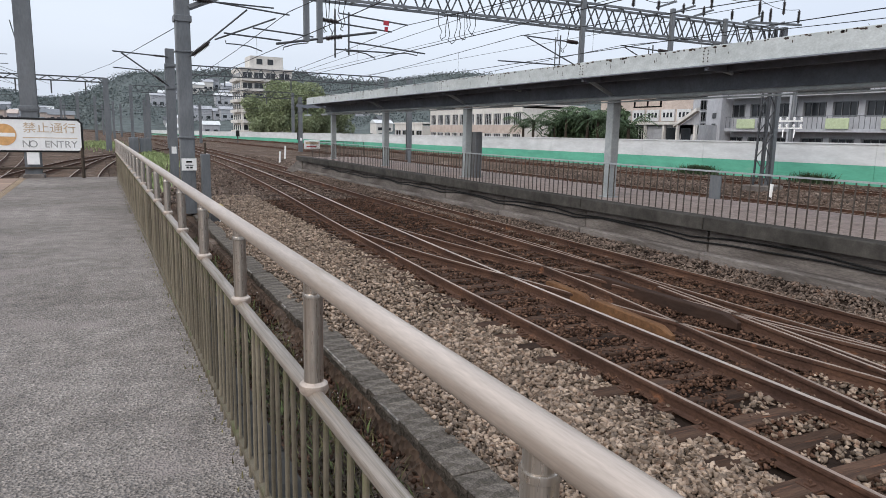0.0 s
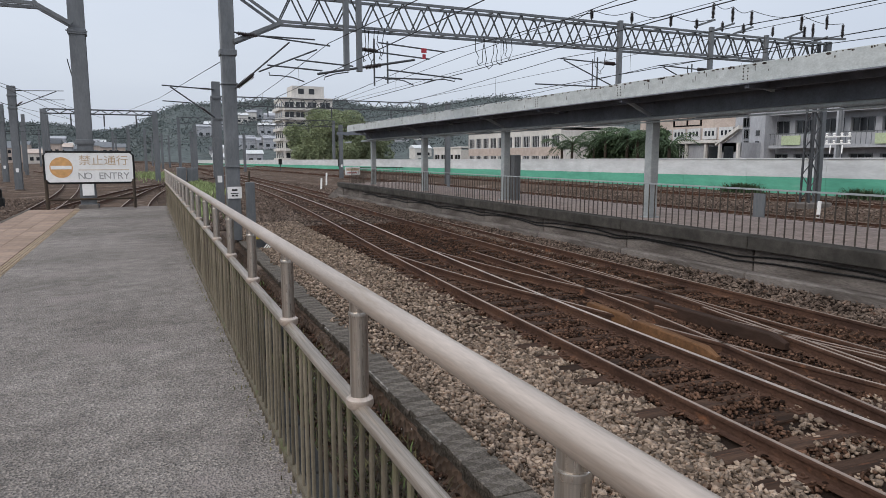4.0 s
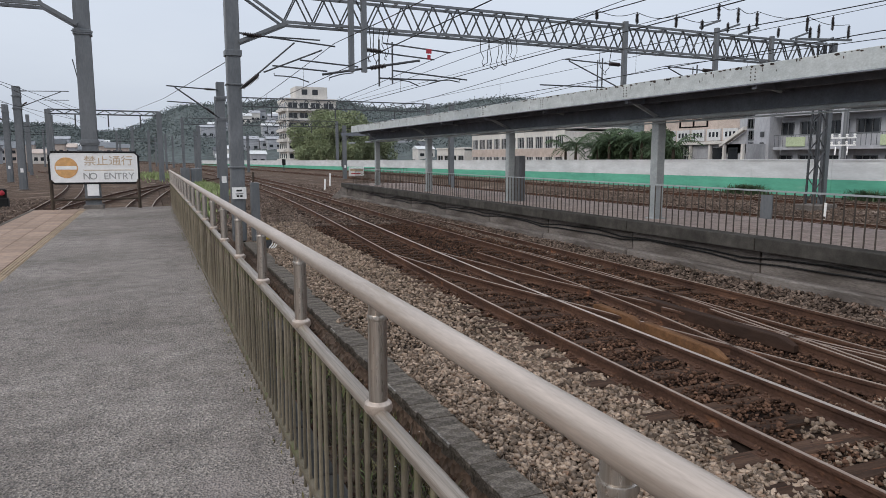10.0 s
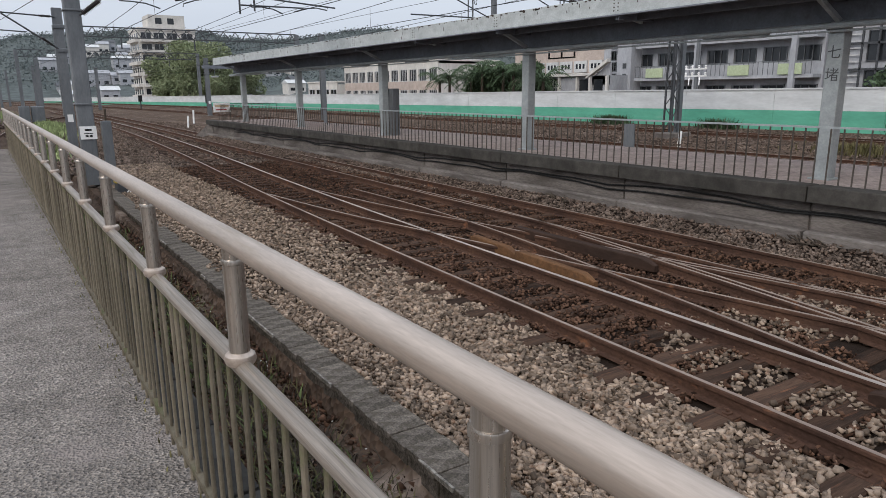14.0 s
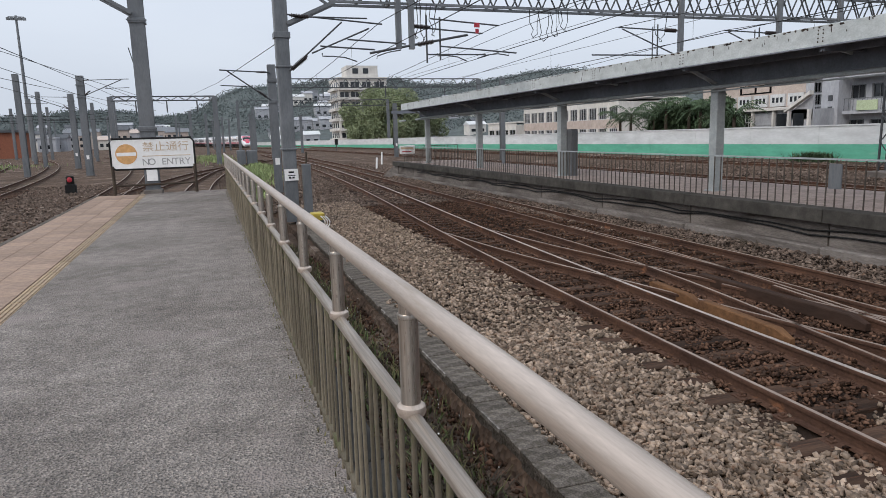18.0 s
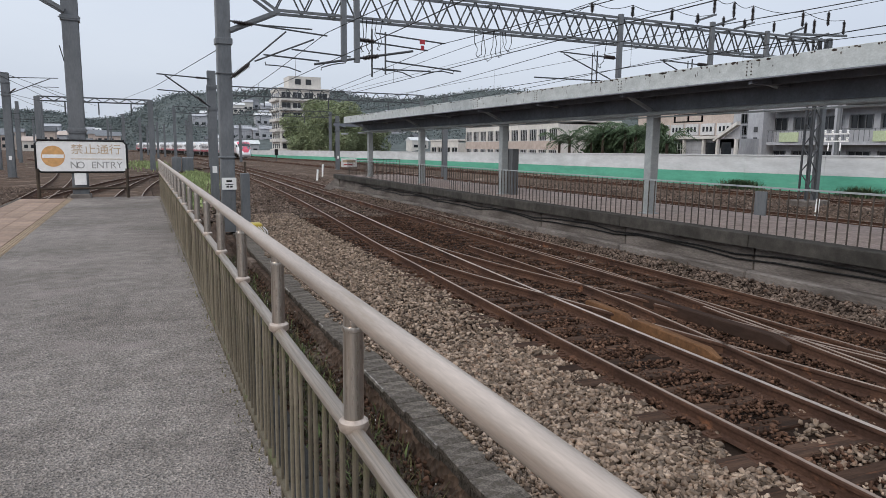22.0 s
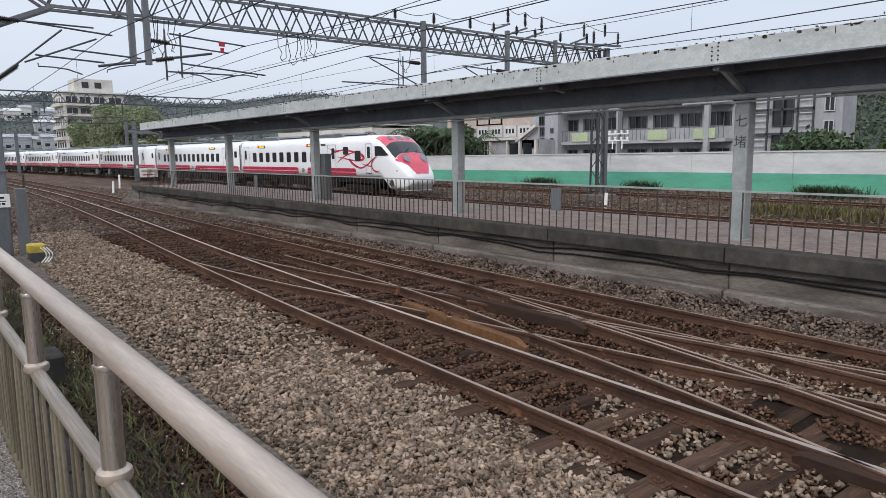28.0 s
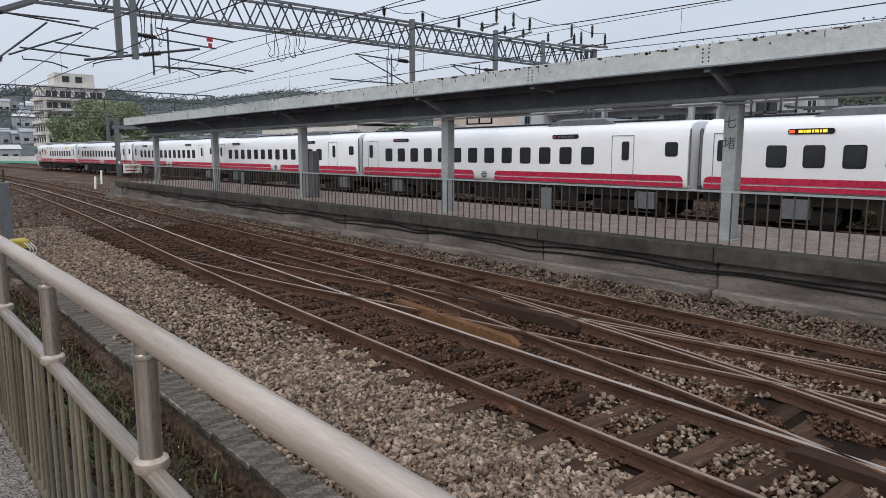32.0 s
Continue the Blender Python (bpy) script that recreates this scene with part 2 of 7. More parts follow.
WALLWHITE = surf("white_wall_paint", (0.72, 0.73, 0.73), (0.64, 0.66, 0.66), 0.75, s1=0.25, s2=8, bump=0.06, c3=(0.5, 0.52, 0.51), stain=0.66, stretch=(1, 0.4, 1.5), fine=0.12)
WALLGREEN = surf("mint_wall_paint", (0.16, 0.5, 0.35), (0.13, 0.44, 0.31), 0.75, s1=0.25, s2=8, bump=0.06, c3=(0.2, 0.42, 0.32), stain=0.66, stretch=(1, 0.4, 1.5), fine=0.12)
BOXPAINT = surf("weathered_beige_metal", (0.29, 0.228, 0.165), (0.24, 0.188, 0.136), 0.55, 0.0, s1=1.3, s2=40, bump=0.06, c3=(0.165, 0.145, 0.085), stain=0.56, fine=0.2, mid=0.12, spec=0.3)
BLACK = surf("black_rubber", (0.02, 0.02, 0.02), (0.03, 0.03, 0.03), 0.6, bump=0.05)
YELLOW = surf("yellow_enamel", (0.6, 0.45, 0.06), (0.5, 0.38, 0.06), 0.5, s1=6, bump=0.05, c3=(0.3, 0.22, 0.08), stain=0.6)
REDP = surf("red_enamel", (0.5, 0.03, 0.05), (0.42, 0.03, 0.045), 0.45, bump=0.03)
SIGNWHITE = surf("white_sign_board", (0.92, 0.91, 0.89), (0.86, 0.85, 0.83), 0.5, s1=2, bump=0.02, c3=(0.7, 0.67, 0.62), stain=0.68, fine=0.08, mid=0.05)
SIGNORANGE = surf("faded_orange_sign_paint", (0.78, 0.43, 0.16), (0.72, 0.4, 0.17), 0.55, s1=4, bump=0.02, fine=0.12)
SIGNGREY = surf("faded_grey_lettering", (0.42, 0.42, 0.41), (0.5, 0.48, 0.45), 0.6, bump=0.0)
SIGNTAN = surf("faded_tan_lettering", (0.72, 0.55, 0.36), (0.68, 0.53, 0.38), 0.6, bump=0.0)
LEAF = surf("leaf_green", (0.1, 0.15, 0.045), (0.065, 0.105, 0.032), 0.65, s1=0.4, s2=5, bump=0, isl=0.45)
LEAFYELLOW = surf("leaf_pale_green", (0.36, 0.405, 0.235), (0.25, 0.295, 0.168), 0.75, s1=0.5, s2=5, bump=0, isl=0.25)
# mist over the near slope is mixed into this leaf colour
SLOPE = surf("misty_slope_foliage", (0.135, 0.165, 0.115), (0.09, 0.118, 0.085), 0.85, s1=0.08, s2=1.2, bump=0, isl=0.35)
LEAFDARK = surf("leaf_dark_green", (0.1, 0.145, 0.08), (0.065, 0.1, 0.055), 0.7, s1=0.3, s2=3, bump=0, isl=0.5)
# distance haze is painted in: foliage greyed, blued and low in contrast
HILLWOOD = surf("hazy_hill_foliage", (0.175, 0.203, 0.2), (0.14, 0.164, 0.164), 0.95, s1=0.02, s2=0.4, bump=0, isl=0.13)
GRASSDRY = surf("dry_grass", (0.2, 0.175, 0.085), (0.13, 0.12, 0.055), 0.8, s1=2, bump=0, isl=0.5)
GRASS = surf("fresh_grass", (0.17, 0.21, 0.085), (0.115, 0.15, 0.06), 0.8, s1=2, bump=0, isl=0.5)
YARDGRASS = surf("bright_yard_grass", (0.34, 0.4, 0.19), (0.25, 0.31, 0.14), 0.8, s1=2, bump=0, isl=0.4)
BARK = surf("bark", (0.1, 0.08, 0.06), (0.07, 0.055, 0.045), 0.9, s1=3, s2=15, bump=0.5)
# hillside colour also holds the haze of distance
HILL = surf("hazy_wooded_hillside", (0.135, 0.155, 0.152), (0.155, 0.178, 0.172), 0.95, s1=0.02, s2=0.3, bump=0.6, dist=2.0, fine=0.5)
BLD = surf("grey_render_wall", (0.5, 0.51, 0.54), (0.42, 0.43, 0.455), 0.85, s1=0.2, s2=6, bump=0.08, c3=(0.33, 0.34, 0.36), stain=0.64, stretch=(1, 1, 0.4))
BLDWHITE = surf("cream_tiled_wall", (0.78, 0.75, 0.7), (0.7, 0.67, 0.63), 0.8, s1=0.2, s2=6, bump=0.08, c3=(0.55, 0.52, 0.48), stain=0.66, stretch=(1, 1, 0.4))
BLDPINK = surf("salmon_tiled_wall", (0.62, 0.52, 0.455), (0.55, 0.46, 0.405), 0.8, s1=0.3, s2=8, bump=0.08)
LIME = surf("lime_green_panel", (0.58, 0.66, 0.43), (0.53, 0.61, 0.4), 0.7, s1=1, bump=0.05)
BRICK = surf("red_brick", (0.3, 0.12, 0.075), (0.24, 0.1, 0.065), 0.85, s1=3, s2=30, bump=0.25, rnd=0.2)
MORTAR = surf("mortar", (0.3, 0.27, 0.24), (0.25, 0.22, 0.2), 0.95, s1=3, s2=30, bump=0.25)
GLASSDARK = surf("dark_window_glass", (0.03, 0.034, 0.038), (0.022, 0.025, 0.03), 0.08, s1=1, bump=0, fine=0.1)
WINFRAME = surf("white_window_frame", (0.7, 0.7, 0.7), (0.62, 0.62, 0.62), 0.6, bump=0.02)
TRAINWHITE = surf("white_train_paint", (0.86, 0.87, 0.89), (0.83, 0.84, 0.86), 0.25, s1=0.5, s2=12, bump=0.0, fine=0.04, coat=0.4, mid=0.02)
TRAINRED = surf("red_train_paint", (0.52, 0.02, 0.07), (0.48, 0.018, 0.06), 0.28, s1=0.5, s2=12, bump=0.0, fine=0.05, coat=0.4)
TRAINPINK = surf("coral_red_nose_paint", (0.72, 0.075, 0.13), (0.68, 0.065, 0.12), 0.3, s1=0.5, bump=0.0, fine=0.05, coat=0.4)
UNDER = surf("black_underframe", (0.018, 0.017, 0.016), (0.032, 0.029, 0.026), 0.8, s1=2, s2=20, bump=0.2)
LAMPWHITE = surf("frosted_lamp_cover", (0.7, 0.7, 0.68), (0.65, 0.65, 0.62), 0.5, bump=0)
LED = glow("amber_display", (1.0, 0.62, 0.05), 1.0)
LEDRED = glow("red_display", (1.0, 0.08, 0.03), 0.8)
HEADLAMP = surf("headlamp_glass", (0.3, 0.3, 0.32), (0.2, 0.2, 0.22), 0.15, 0.3, bump=0)


# ==== mesh building ====
ORIGIN = {}


class Shape:
    """Collects corners and faces, in world metres, for one mesh."""

    def __init__(self):
        self.v, self.f = [], []

    def add(self, verts, faces):
        n = len(self.v)
        self.v.extend(tuple(p) for p in verts)
        self.f.extend(tuple(i + n for i in q) for q in faces)
        return self

    def box(self, x0, y0, z0, x1, y1, z1):
        return self.add([(x, y, z) for x in (x0, x1) for y in (y0, y1) for z in (z0, z1)],
                        [(0, 1, 3, 2), (4, 6, 7, 5), (0, 4, 5, 1), (2, 3, 7, 6), (0, 2, 6, 4), (1, 5, 7, 3)])

    def cbox(self, x0, y0, z0, x1, y1, z1, c=0.01):
        """A box with its upright and top edges taken off by c."""
        ring = lambda a: [(x0 + a, y0 + a + c), (x0 + a + c, y0 + a), (x1 - a - c, y0 + a), (x1 - a, y0 + a + c),
                          (x1 - a, y1 - a - c), (x1 - a - c, y1 - a), (x0 + a + c, y1 - a), (x0 + a, y1 - a - c)]
        return self.loft([[(x, y, z) for x, y in ring(a)] for a, z in ((0, z0), (0, z1 - c), (c, z1))])

    def loft(self, rings, closed=True, caps=True):
        n, k, base = len(rings[0]), len(rings), len(self.v)
        for r in rings:
            self.v.extend(tuple(p) for p in r)
        for a in range(k - 1):
            for i in range(n if closed else n - 1):
                j = (i + 1) % n
                self.f.append((base + a * n + i, base + a * n + j, base + (a + 1) * n + j, base + (a + 1) * n + i))
        if caps:
            self.f.append(tuple(base + i for i in reversed(range(n))))
            self.f.append(tuple(base + (k - 1) * n + i for i in range(n)))
        return self

    def sweep(self, profile, path, caps=True, up=(0, 0, 1)):
        """Carries a profile of (sideways, upward) points along a path."""
        path = [Vector(p) for p in path]
        rings = []
        for i, p in enumerate(path):
            d = (path[min(i + 1, len(path) - 1)] - path[max(i - 1, 0)]).normalized()
            u = Vector(up) if abs(d.dot(Vector(up))) < 0.95 else Vector((1, 0, 0))
            side = d.cross(u).normalized()
            top = side.cross(d).normalized()
            rings.append([p + side * a + top * b for a, b in profile])
        return self.loft(rings, True, caps)

    def tube(self, path, r, n=8, r2=None):
        if r2 is None:
            return self.sweep([(r * math.cos(2 * math.pi * i / n), r * math.sin(2 * math.pi * i / n)) for i in range(n)], path)
        a, z = Vector(path[0]), Vector(path[-1])
        d = (z - a).normalized()
        s = d.cross(Vector((0, 0, 1)) if abs(d.z) < 0.9 else Vector((1, 0, 0))).normalized()
        t = s.cross(d)
        return self.loft([[p + (s * math.cos(2 * math.pi * i / n) + t * math.sin(2 * math.pi * i / n)) * q for i in range(n)] for p, q in ((a, r), (z, r2))])

    def beam(self, a, b, w, h):
        return self.sweep([(-w / 2, -h / 2), (w / 2, -h / 2), (w / 2, h / 2), (-w / 2, h / 2)], [a, b])

    def lathe(self, profile, centre, n=12, axis=(0, 0, 1)):
        """Turns a profile of (radius, along) points about an axis."""
        d = Vector(axis).normalized()
        s = d.cross(Vector((1, 0, 0)) if abs(d.x) < 0.9 else Vector((0, 1, 0))).normalized()
        t = d.cross(s)
        c = Vector(centre)
        return self.loft([[c + d * h + (s * math.cos(2 * math.pi * i / n) + t * math.sin(2 * math.pi * i / n)) * max(r, 1e-4) for i in range(n)] for r, h in profile])

    def plate(self, outline, axis, at, thick):
        """A flat plate: an outline of 2D points, laid across an axis and given a thickness along it."""
        def put(p, d):
            q = list(p)
            q.insert("xyz".index(axis), at + d)
            return tuple(q)
        return self.loft([[put(p, 0) for p in outline], [put(p, thick) for p in outline]])

    def ob(self, name, mat, parent=None, label="", smooth=True):
        me = bpy.data.meshes.new(name)
        o = ORIGIN.get(parent, Vector((0, 0, 0))) if parent else Vector((0, 0, 0))
        me.from_pydata([(x - o.x, y - o.y, z - o.z) for x, y, z in self.v], [], self.f)
        me.update()
        b = bmesh.new()
        b.from_mesh(me)
        bmesh.ops.recalc_face_normals(b, faces=b.faces)
        b.to_mesh(me)
        b.free()
        if smooth:
            me.polygons.foreach_set("use_smooth", [True] * len(me.polygons))
            me.set_sharp_from_angle(angle=radians(35))
        me.materials.append(mat)
        ob = new(name, me)
        if parent:
            ob.parent = parent
            ORIGIN[ob] = o
        else:
            ORIGIN[ob] = Vector((0, 0, 0))
        return tagged(ob, label=label) if label else ob


def thing(name, x, y, z, label, category, group="", kind=""):
    ob = new(name)
    ob.location = (x, y, z)
    ob.empty_display_size = 0.2
    ORIGIN[ob] = Vector((x, y, z))
    return tagged(ob, label, category, group, kind)


def part(name, shape, mat, parent, label=""):
    return shape.ob(name, mat, parent, label)


def quick(name, verts, faces, mat, parent=None):
    """A large mesh straight from arrays; all faces have as many corners."""
    me = bpy.data.meshes.new(name)
    nf, k = faces.shape
    me.vertices.add(len(verts))
    me.vertices.foreach_set("co", np.ascontiguousarray(verts, dtype=np.float32).ravel())
    me.loops.add(nf * k)
    me.loops.foreach_set("vertex_index", np.ascontiguousarray(faces, dtype=np.int32).ravel())
    me.polygons.add(nf)
    me.polygons.foreach_set("loop_start", np.arange(0, nf * k, k, dtype=np.int32))
    me.update(calc_edges=True)
    me.validate()
    me.materials.append(mat)
    ob = new(name, me)
    if parent:
        ob.parent = parent
    ORIGIN[ob] = Vector((0, 0, 0))
    return ob


def piece(name, mesh, x, y, z, parent, rz=0.0):
    """One of many alike pieces on shared mesh data."""
    ob = new(name, mesh)
    o = ORIGIN.get(parent, Vector((0, 0, 0)))
    ob.parent = parent
    ob.location = (x - o.x, y - o.y, z - o.z)
    ob.rotation_euler = (0, 0, rz)
    return ob


def piece_mesh(name, shape, mat):
    ob = shape.ob(name, mat)
    me = ob.data
    bpy.data.objects.remove(ob)
    return me


def lettering(text, size, thick=0.004):
    """Corners and faces of a line of text in the built-in font, centred, in the x-y plane."""
    cu = bpy.data.curves.new("lettering", 'FONT')
    cu.body, cu.size, cu.extrude = text, size, thick / 2
    cu.align_x, cu.align_y = 'CENTER', 'CENTER'
    tmp = new("lettering", cu)
    dg = bpy.context.evaluated_depsgraph_get()
    me = bpy.data.meshes.new_from_object(tmp.evaluated_get(dg))
    vs, fs = [tuple(v.co) for v in me.vertices], [tuple(p.vertices) for p in me.polygons]
    bpy.data.objects.remove(tmp)
    bpy.data.meshes.remove(me)
    return vs, fs


def stones(name, centres, lo, hi, mat, rng, flat=0.65):
    """Many angular broken stones at the given centres: blocks with their corners knocked about."""
    v = np.array([(x, y, z) for x in (-1, 1) for y in (-1, 1) for z in (-1, 1)], float) * 0.72
    f = np.array([(0, 1, 3, 2), (4, 6, 7, 5), (0, 4, 5, 1), (2, 3, 7, 6), (0, 2, 6, 4), (1, 5, 7, 3)])
    n = len(centres)
    size = rng.uniform(lo, hi, (n, 1, 1)) * np.stack([rng.uniform(0.9, 1.6, n), rng.uniform(0.7, 1.15, n), rng.uniform(0.5, 0.95, n) * flat / 0.65], -1)[:, None, :]
    p = (v[None] + rng.uniform(-0.42, 0.42, (n, 8, 3))) * size
    a, b, c = rng.uniform(0, 2 * np.pi, n), rng.normal(0, 0.5, n), rng.normal(0, 0.4, n)
    ca, sa, cb, sb, cc, sc = (q[:, None] for q in (np.cos(a), np.sin(a), np.cos(b), np.sin(b), np.cos(c), np.sin(c)))
    x, y, z = p[..., 0], p[..., 1], p[..., 2]
    y, z = y * cb - z * sb, y * sb + z * cb
    x, z = x * cc + z * sc, z * cc - x * sc
    x, y = x * ca - y * sa, x * sa + y * ca
    p = np.stack([x, y, z], -1) + centres[:, None, :]
    faces = (f[None] + 8 * np.arange(n)[:, None, None]).reshape(-1, 4)
    return quick(name, p.reshape(-1, 3), faces, mat)


def leaves(centres, size, rng, per=1, droop=0.4):
    """Leaf-shaped quads scattered at the centres: arrays for quick()."""
    n = len(centres)
    a = rng.normal(size=(n, 3))
    a[:, 2] -= droop
    a /= np.linalg.norm(a, axis=1, keepdims=True)
    b = np.cross(a, rng.normal(size=(n, 3)))
    b /= np.linalg.norm(b, axis=1, keepdims=True)
    s = size * rng.uniform(0.6, 1.3, (n, 1))
    c = np.cross(a, b)
    p = np.stack([centres, centres + a * s * 0.5 + b * s * 0.28 + c * s * 0.06, centres + a * s, centres + a * s * 0.5 - b * s * 0.28 + c * s * 0.06], 1)
    return p.reshape(-1, 3), np.arange(4 * n).reshape(n, 4)


RNG = np.random.default_rng(7)

# ==== ground ====
RAIL_Z = -0.83


def bend(y):
    """How far the main lines swing away beyond the station."""
    return 0.0004 * max(y - 40, 0) ** 2 if y < 200 else 10.24 + 0.128 * (y - 200)


def ground():
    xs = [-1500, -700, -300, -150, -80, -45, -28, -18, -12, -8, -5, -3.4, -3.0, -2.92, 0.7, 0.76, 1.0, 1.3, 1.6, 1.9, 2.2, 2.28, 2.34, 2.7, 3.2, 4, 5, 6, 7, 8, 9, 10, 10.6, 12, 14, 17,
          20, 22, 24, 26, 28, 30, 31.9, 33, 36, 42, 60, 90, 150, 300, 700, 1500]
    ys = [-1500, -600, -200, -90, -50, -30, -20] + [-14 + 1.5 * i for i in range(45)] + [55, 60, 68, 80, 95, 115, 140, 170, 210, 270, 350, 450, 600, 900, 1500]

    def height(x, y):
        z = -1.02
        if -2.95 < x < 0.72 and y < 22.4:
            z = -1.3
        elif 0.75 < x < 2.3:
            z = -1.16 + 0.06 * math.sin(y * 1.7 + x * 3)
        elif x > 24 and y < 200:
            z = -0.85 + min((x - 24) * 0.045, 0.4)
        z += 0.02 * noise.noise((x * 0.6, y * 0.6, 0))
        return z

    me = Shape()
    me.v = [(x, y, height(x, y)) for y in ys for x in xs]
    w = len(xs)
    me.f = [(j * w + i, j * w + i + 1, (j + 1) * w + i + 1, (j + 1) * w + i) for j in range(len(ys) - 1) for i in range(w - 1)]
    return tagged(me.ob("ground", GROUND), "brown and grey ballast ground of a railway yard", "ground", kind="structure")


ground()


# ==== the platform with the fence ====
def near_platform():
    base = thing("platform_near", -1, 0, 0, "weathered grey concrete station platform with a paved orange edge", "platform", kind="structure")
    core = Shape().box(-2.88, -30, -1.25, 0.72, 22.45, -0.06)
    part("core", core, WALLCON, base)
    y = -29.9
    k = 0
    while y < 22.4:
        ln = min(4.97, 22.42 - y)
        me = Shape()
        me.cbox(-1.568, y, -0.06, 0.735, y + ln, 0, 0.008)
        part("slab", me, CONCRETE, base)
        y += ln + 0.012
        k += 1
    tile = piece_mesh("paving_tile", Shape().cbox(-0.19, -0.398, -0.05, 0.19, 0.398, 0, 0.004), PAVER)
    for i in range(3):
        for j in range(-10, 28):
            piece("paving_tile", tile, -2.694 + 0.386 * i, 0.8 * j + 0.1, -0.004, base)
    strip = Shape().box(-0.072, -0.398, -0.05, 0.072, 0.398, -0.006)
    for i in range(3):
        strip.cbox(-0.06 + 0.045 * i, -0.37, -0.006, -0.032 + 0.045 * i, 0.37, 0.003, 0.003)
    guide = piece_mesh("guiding_tile", strip, TACTILE)
    for j in range(-10, 28):
        piece("guiding_tile", guide, -1.644, 0.8 * j + 0.1, 0, base)
    edge = Shape()
    edge.cbox(-2.985, -30, -0.14, -2.89, 22.45, 0, 0.01)
    part("edge_coping", edge, KERB, base)


near_platform()

FENCE_X, FENCE_STEP = 0.705, 1.09


def fence():
    f = thing("fence", FENCE_X, 4, 0, "stainless tube guard fence along the platform edge", "fence")
    y0, y1 = -5.9, 22.3
    rail = Shape().tube([(FENCE_X, y0, 1.08), (FENCE_X, y1, 1.08)], 0.0305, 20)
    part("top_rail", rail, STEEL, f)
    mid = Shape().tube([(FENCE_X, y0, 0.735), (FENCE_X, y1, 0.735)], 0.024, 16)
    part("middle_rail", mid, MIDSTEEL, f)
    low = Shape().box(FENCE_X - 0.012, y0, 0.06, FENCE_X + 0.012, y1, 0.085)
    part("bottom_rail", low, BALUSTER, f)
    post = Shape().tube([(0, 0, 0.755), (0, 0, 1.024)], 0.0275, 16)
    post_me = piece_mesh("post", post, POSTSTEEL)
    collar = Shape().lathe([(0.024, -0.012), (0.038, -0.012), (0.043, 0.0), (0.04, 0.014), (0.03, 0.022)], (0, 0, 0.755), 16)
    collar_me = piece_mesh("collar", collar, STEEL)
    cup = Shape().lathe([(0.0275, -0.004), (0.0305, -0.002), (0.0305, 0.008), (0.0295, 0.011), (0.0262, 0.012), (0.0258, 0.05)], (0, 0, 1.022), 16)
    cup_me = piece_mesh("cup", cup, POSTSTEEL)
    bar = Shape().cbox(-0.006, -0.0115, 0.0, 0.006, 0.0115, 0.725, 0.003)
    bar_me = piece_mesh("baluster", bar, BALUSTER)
    for k in range(-6, 20):
        y = 0.92 + FENCE_STEP * k
        p = piece("post", post_me, FENCE_X, y, 0, f)
        ORIGIN[p] = Vector((FENCE_X, y, 0))
        piece("collar", collar_me, FENCE_X, y, 0, p)
        piece("cup", cup_me, FENCE_X, y, 0, p)
        for i in range(10):
            yy = y + FENCE_STEP * i / 10
            if yy < y1:
                b = piece("baluster", bar_me, FENCE_X, yy, 0, f)
                b.rotation_euler = (random.uniform(-0.006, 0.006), random.uniform(-0.01, 0.01), random.uniform(-0.1, 0.1))


fence()


def kerb():
    k = thing("kerb", 2.5, 4, -0.9, "old mossy concrete kerb blocks holding back the ballast", "kerb", kind="structure")
    shade = random.Random(21)
    meshes = []
    for i in range(6):
        w = shade.uniform(-0.012, 0.012)
        s = Shape().cbox(-0.155 + w, -0.1, -0.05, 0.15 + w, 0.098, 0, 0.004).box(-0.135, -0.1, -0.4, 0.14, 0.1, -0.05)
        meshes.append(piece_mesh("kerb_block", s, KERB))
    for i in range(-36, 100):
        y = 0.2 * i
        piece("kerb_block", meshes[i % 6 if i % 7 else 3], 2.41 + 0.012 * y + shade.uniform(-0.012, 0.012), y, -0.9 + shade.uniform(-0.008, 0.004), k, shade.uniform(-0.025, 0.025))
    rim = piece_mesh("pale_rim", Shape().box(-0.164, -0.1, -0.03, -0.146, 0.1, 0.004), RIM)
    for i in (13, 14, 17, 18, 26, 27, 33, 34, 35, 36, 46, 58, 59):
        piece("pale_rim", rim, 2.405 + 0.0024 * i, 0.2 * i, -0.898, k)
    t = thing("cable_trough", 1.2, 4, -1.0, "grey concrete cable trough covers beside the platform wall", "cable trough")
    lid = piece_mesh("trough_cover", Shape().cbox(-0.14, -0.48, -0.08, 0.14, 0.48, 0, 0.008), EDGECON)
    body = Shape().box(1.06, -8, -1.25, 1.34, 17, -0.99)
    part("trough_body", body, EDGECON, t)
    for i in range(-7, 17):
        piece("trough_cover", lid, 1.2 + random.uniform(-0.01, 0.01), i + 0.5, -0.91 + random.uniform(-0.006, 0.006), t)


kerb()


# ==== tracks ====
def near_a(y):
    x = 4.62 + 0.03 * y + 0.0015 * y * y if y < 20 else 5.82 + 0.09 * (y - 20) - 0.0009 * (y - 20) ** 2
    return x if y < 70 else 8.07


def far_c(y):
    return 9.05 + 0.04 * y - bend(y)


CROSS_X = [(5.5, -9), (5.74, -5), (6.22, -1.5), (6.86, 1.69), (7.3, 3.55), (7.86, 6.54), (8.3, 9.28), (8.53, 12), (8.6, 15)]
CROSS_Y = [(6.6, 15.5), (6.92, 12), (7.4, 9), (7.85, 6), (8.27, 3.2), (8.57, 1.2), (8.8, -1), (8.92, -6)]
GAUGE = 1.135
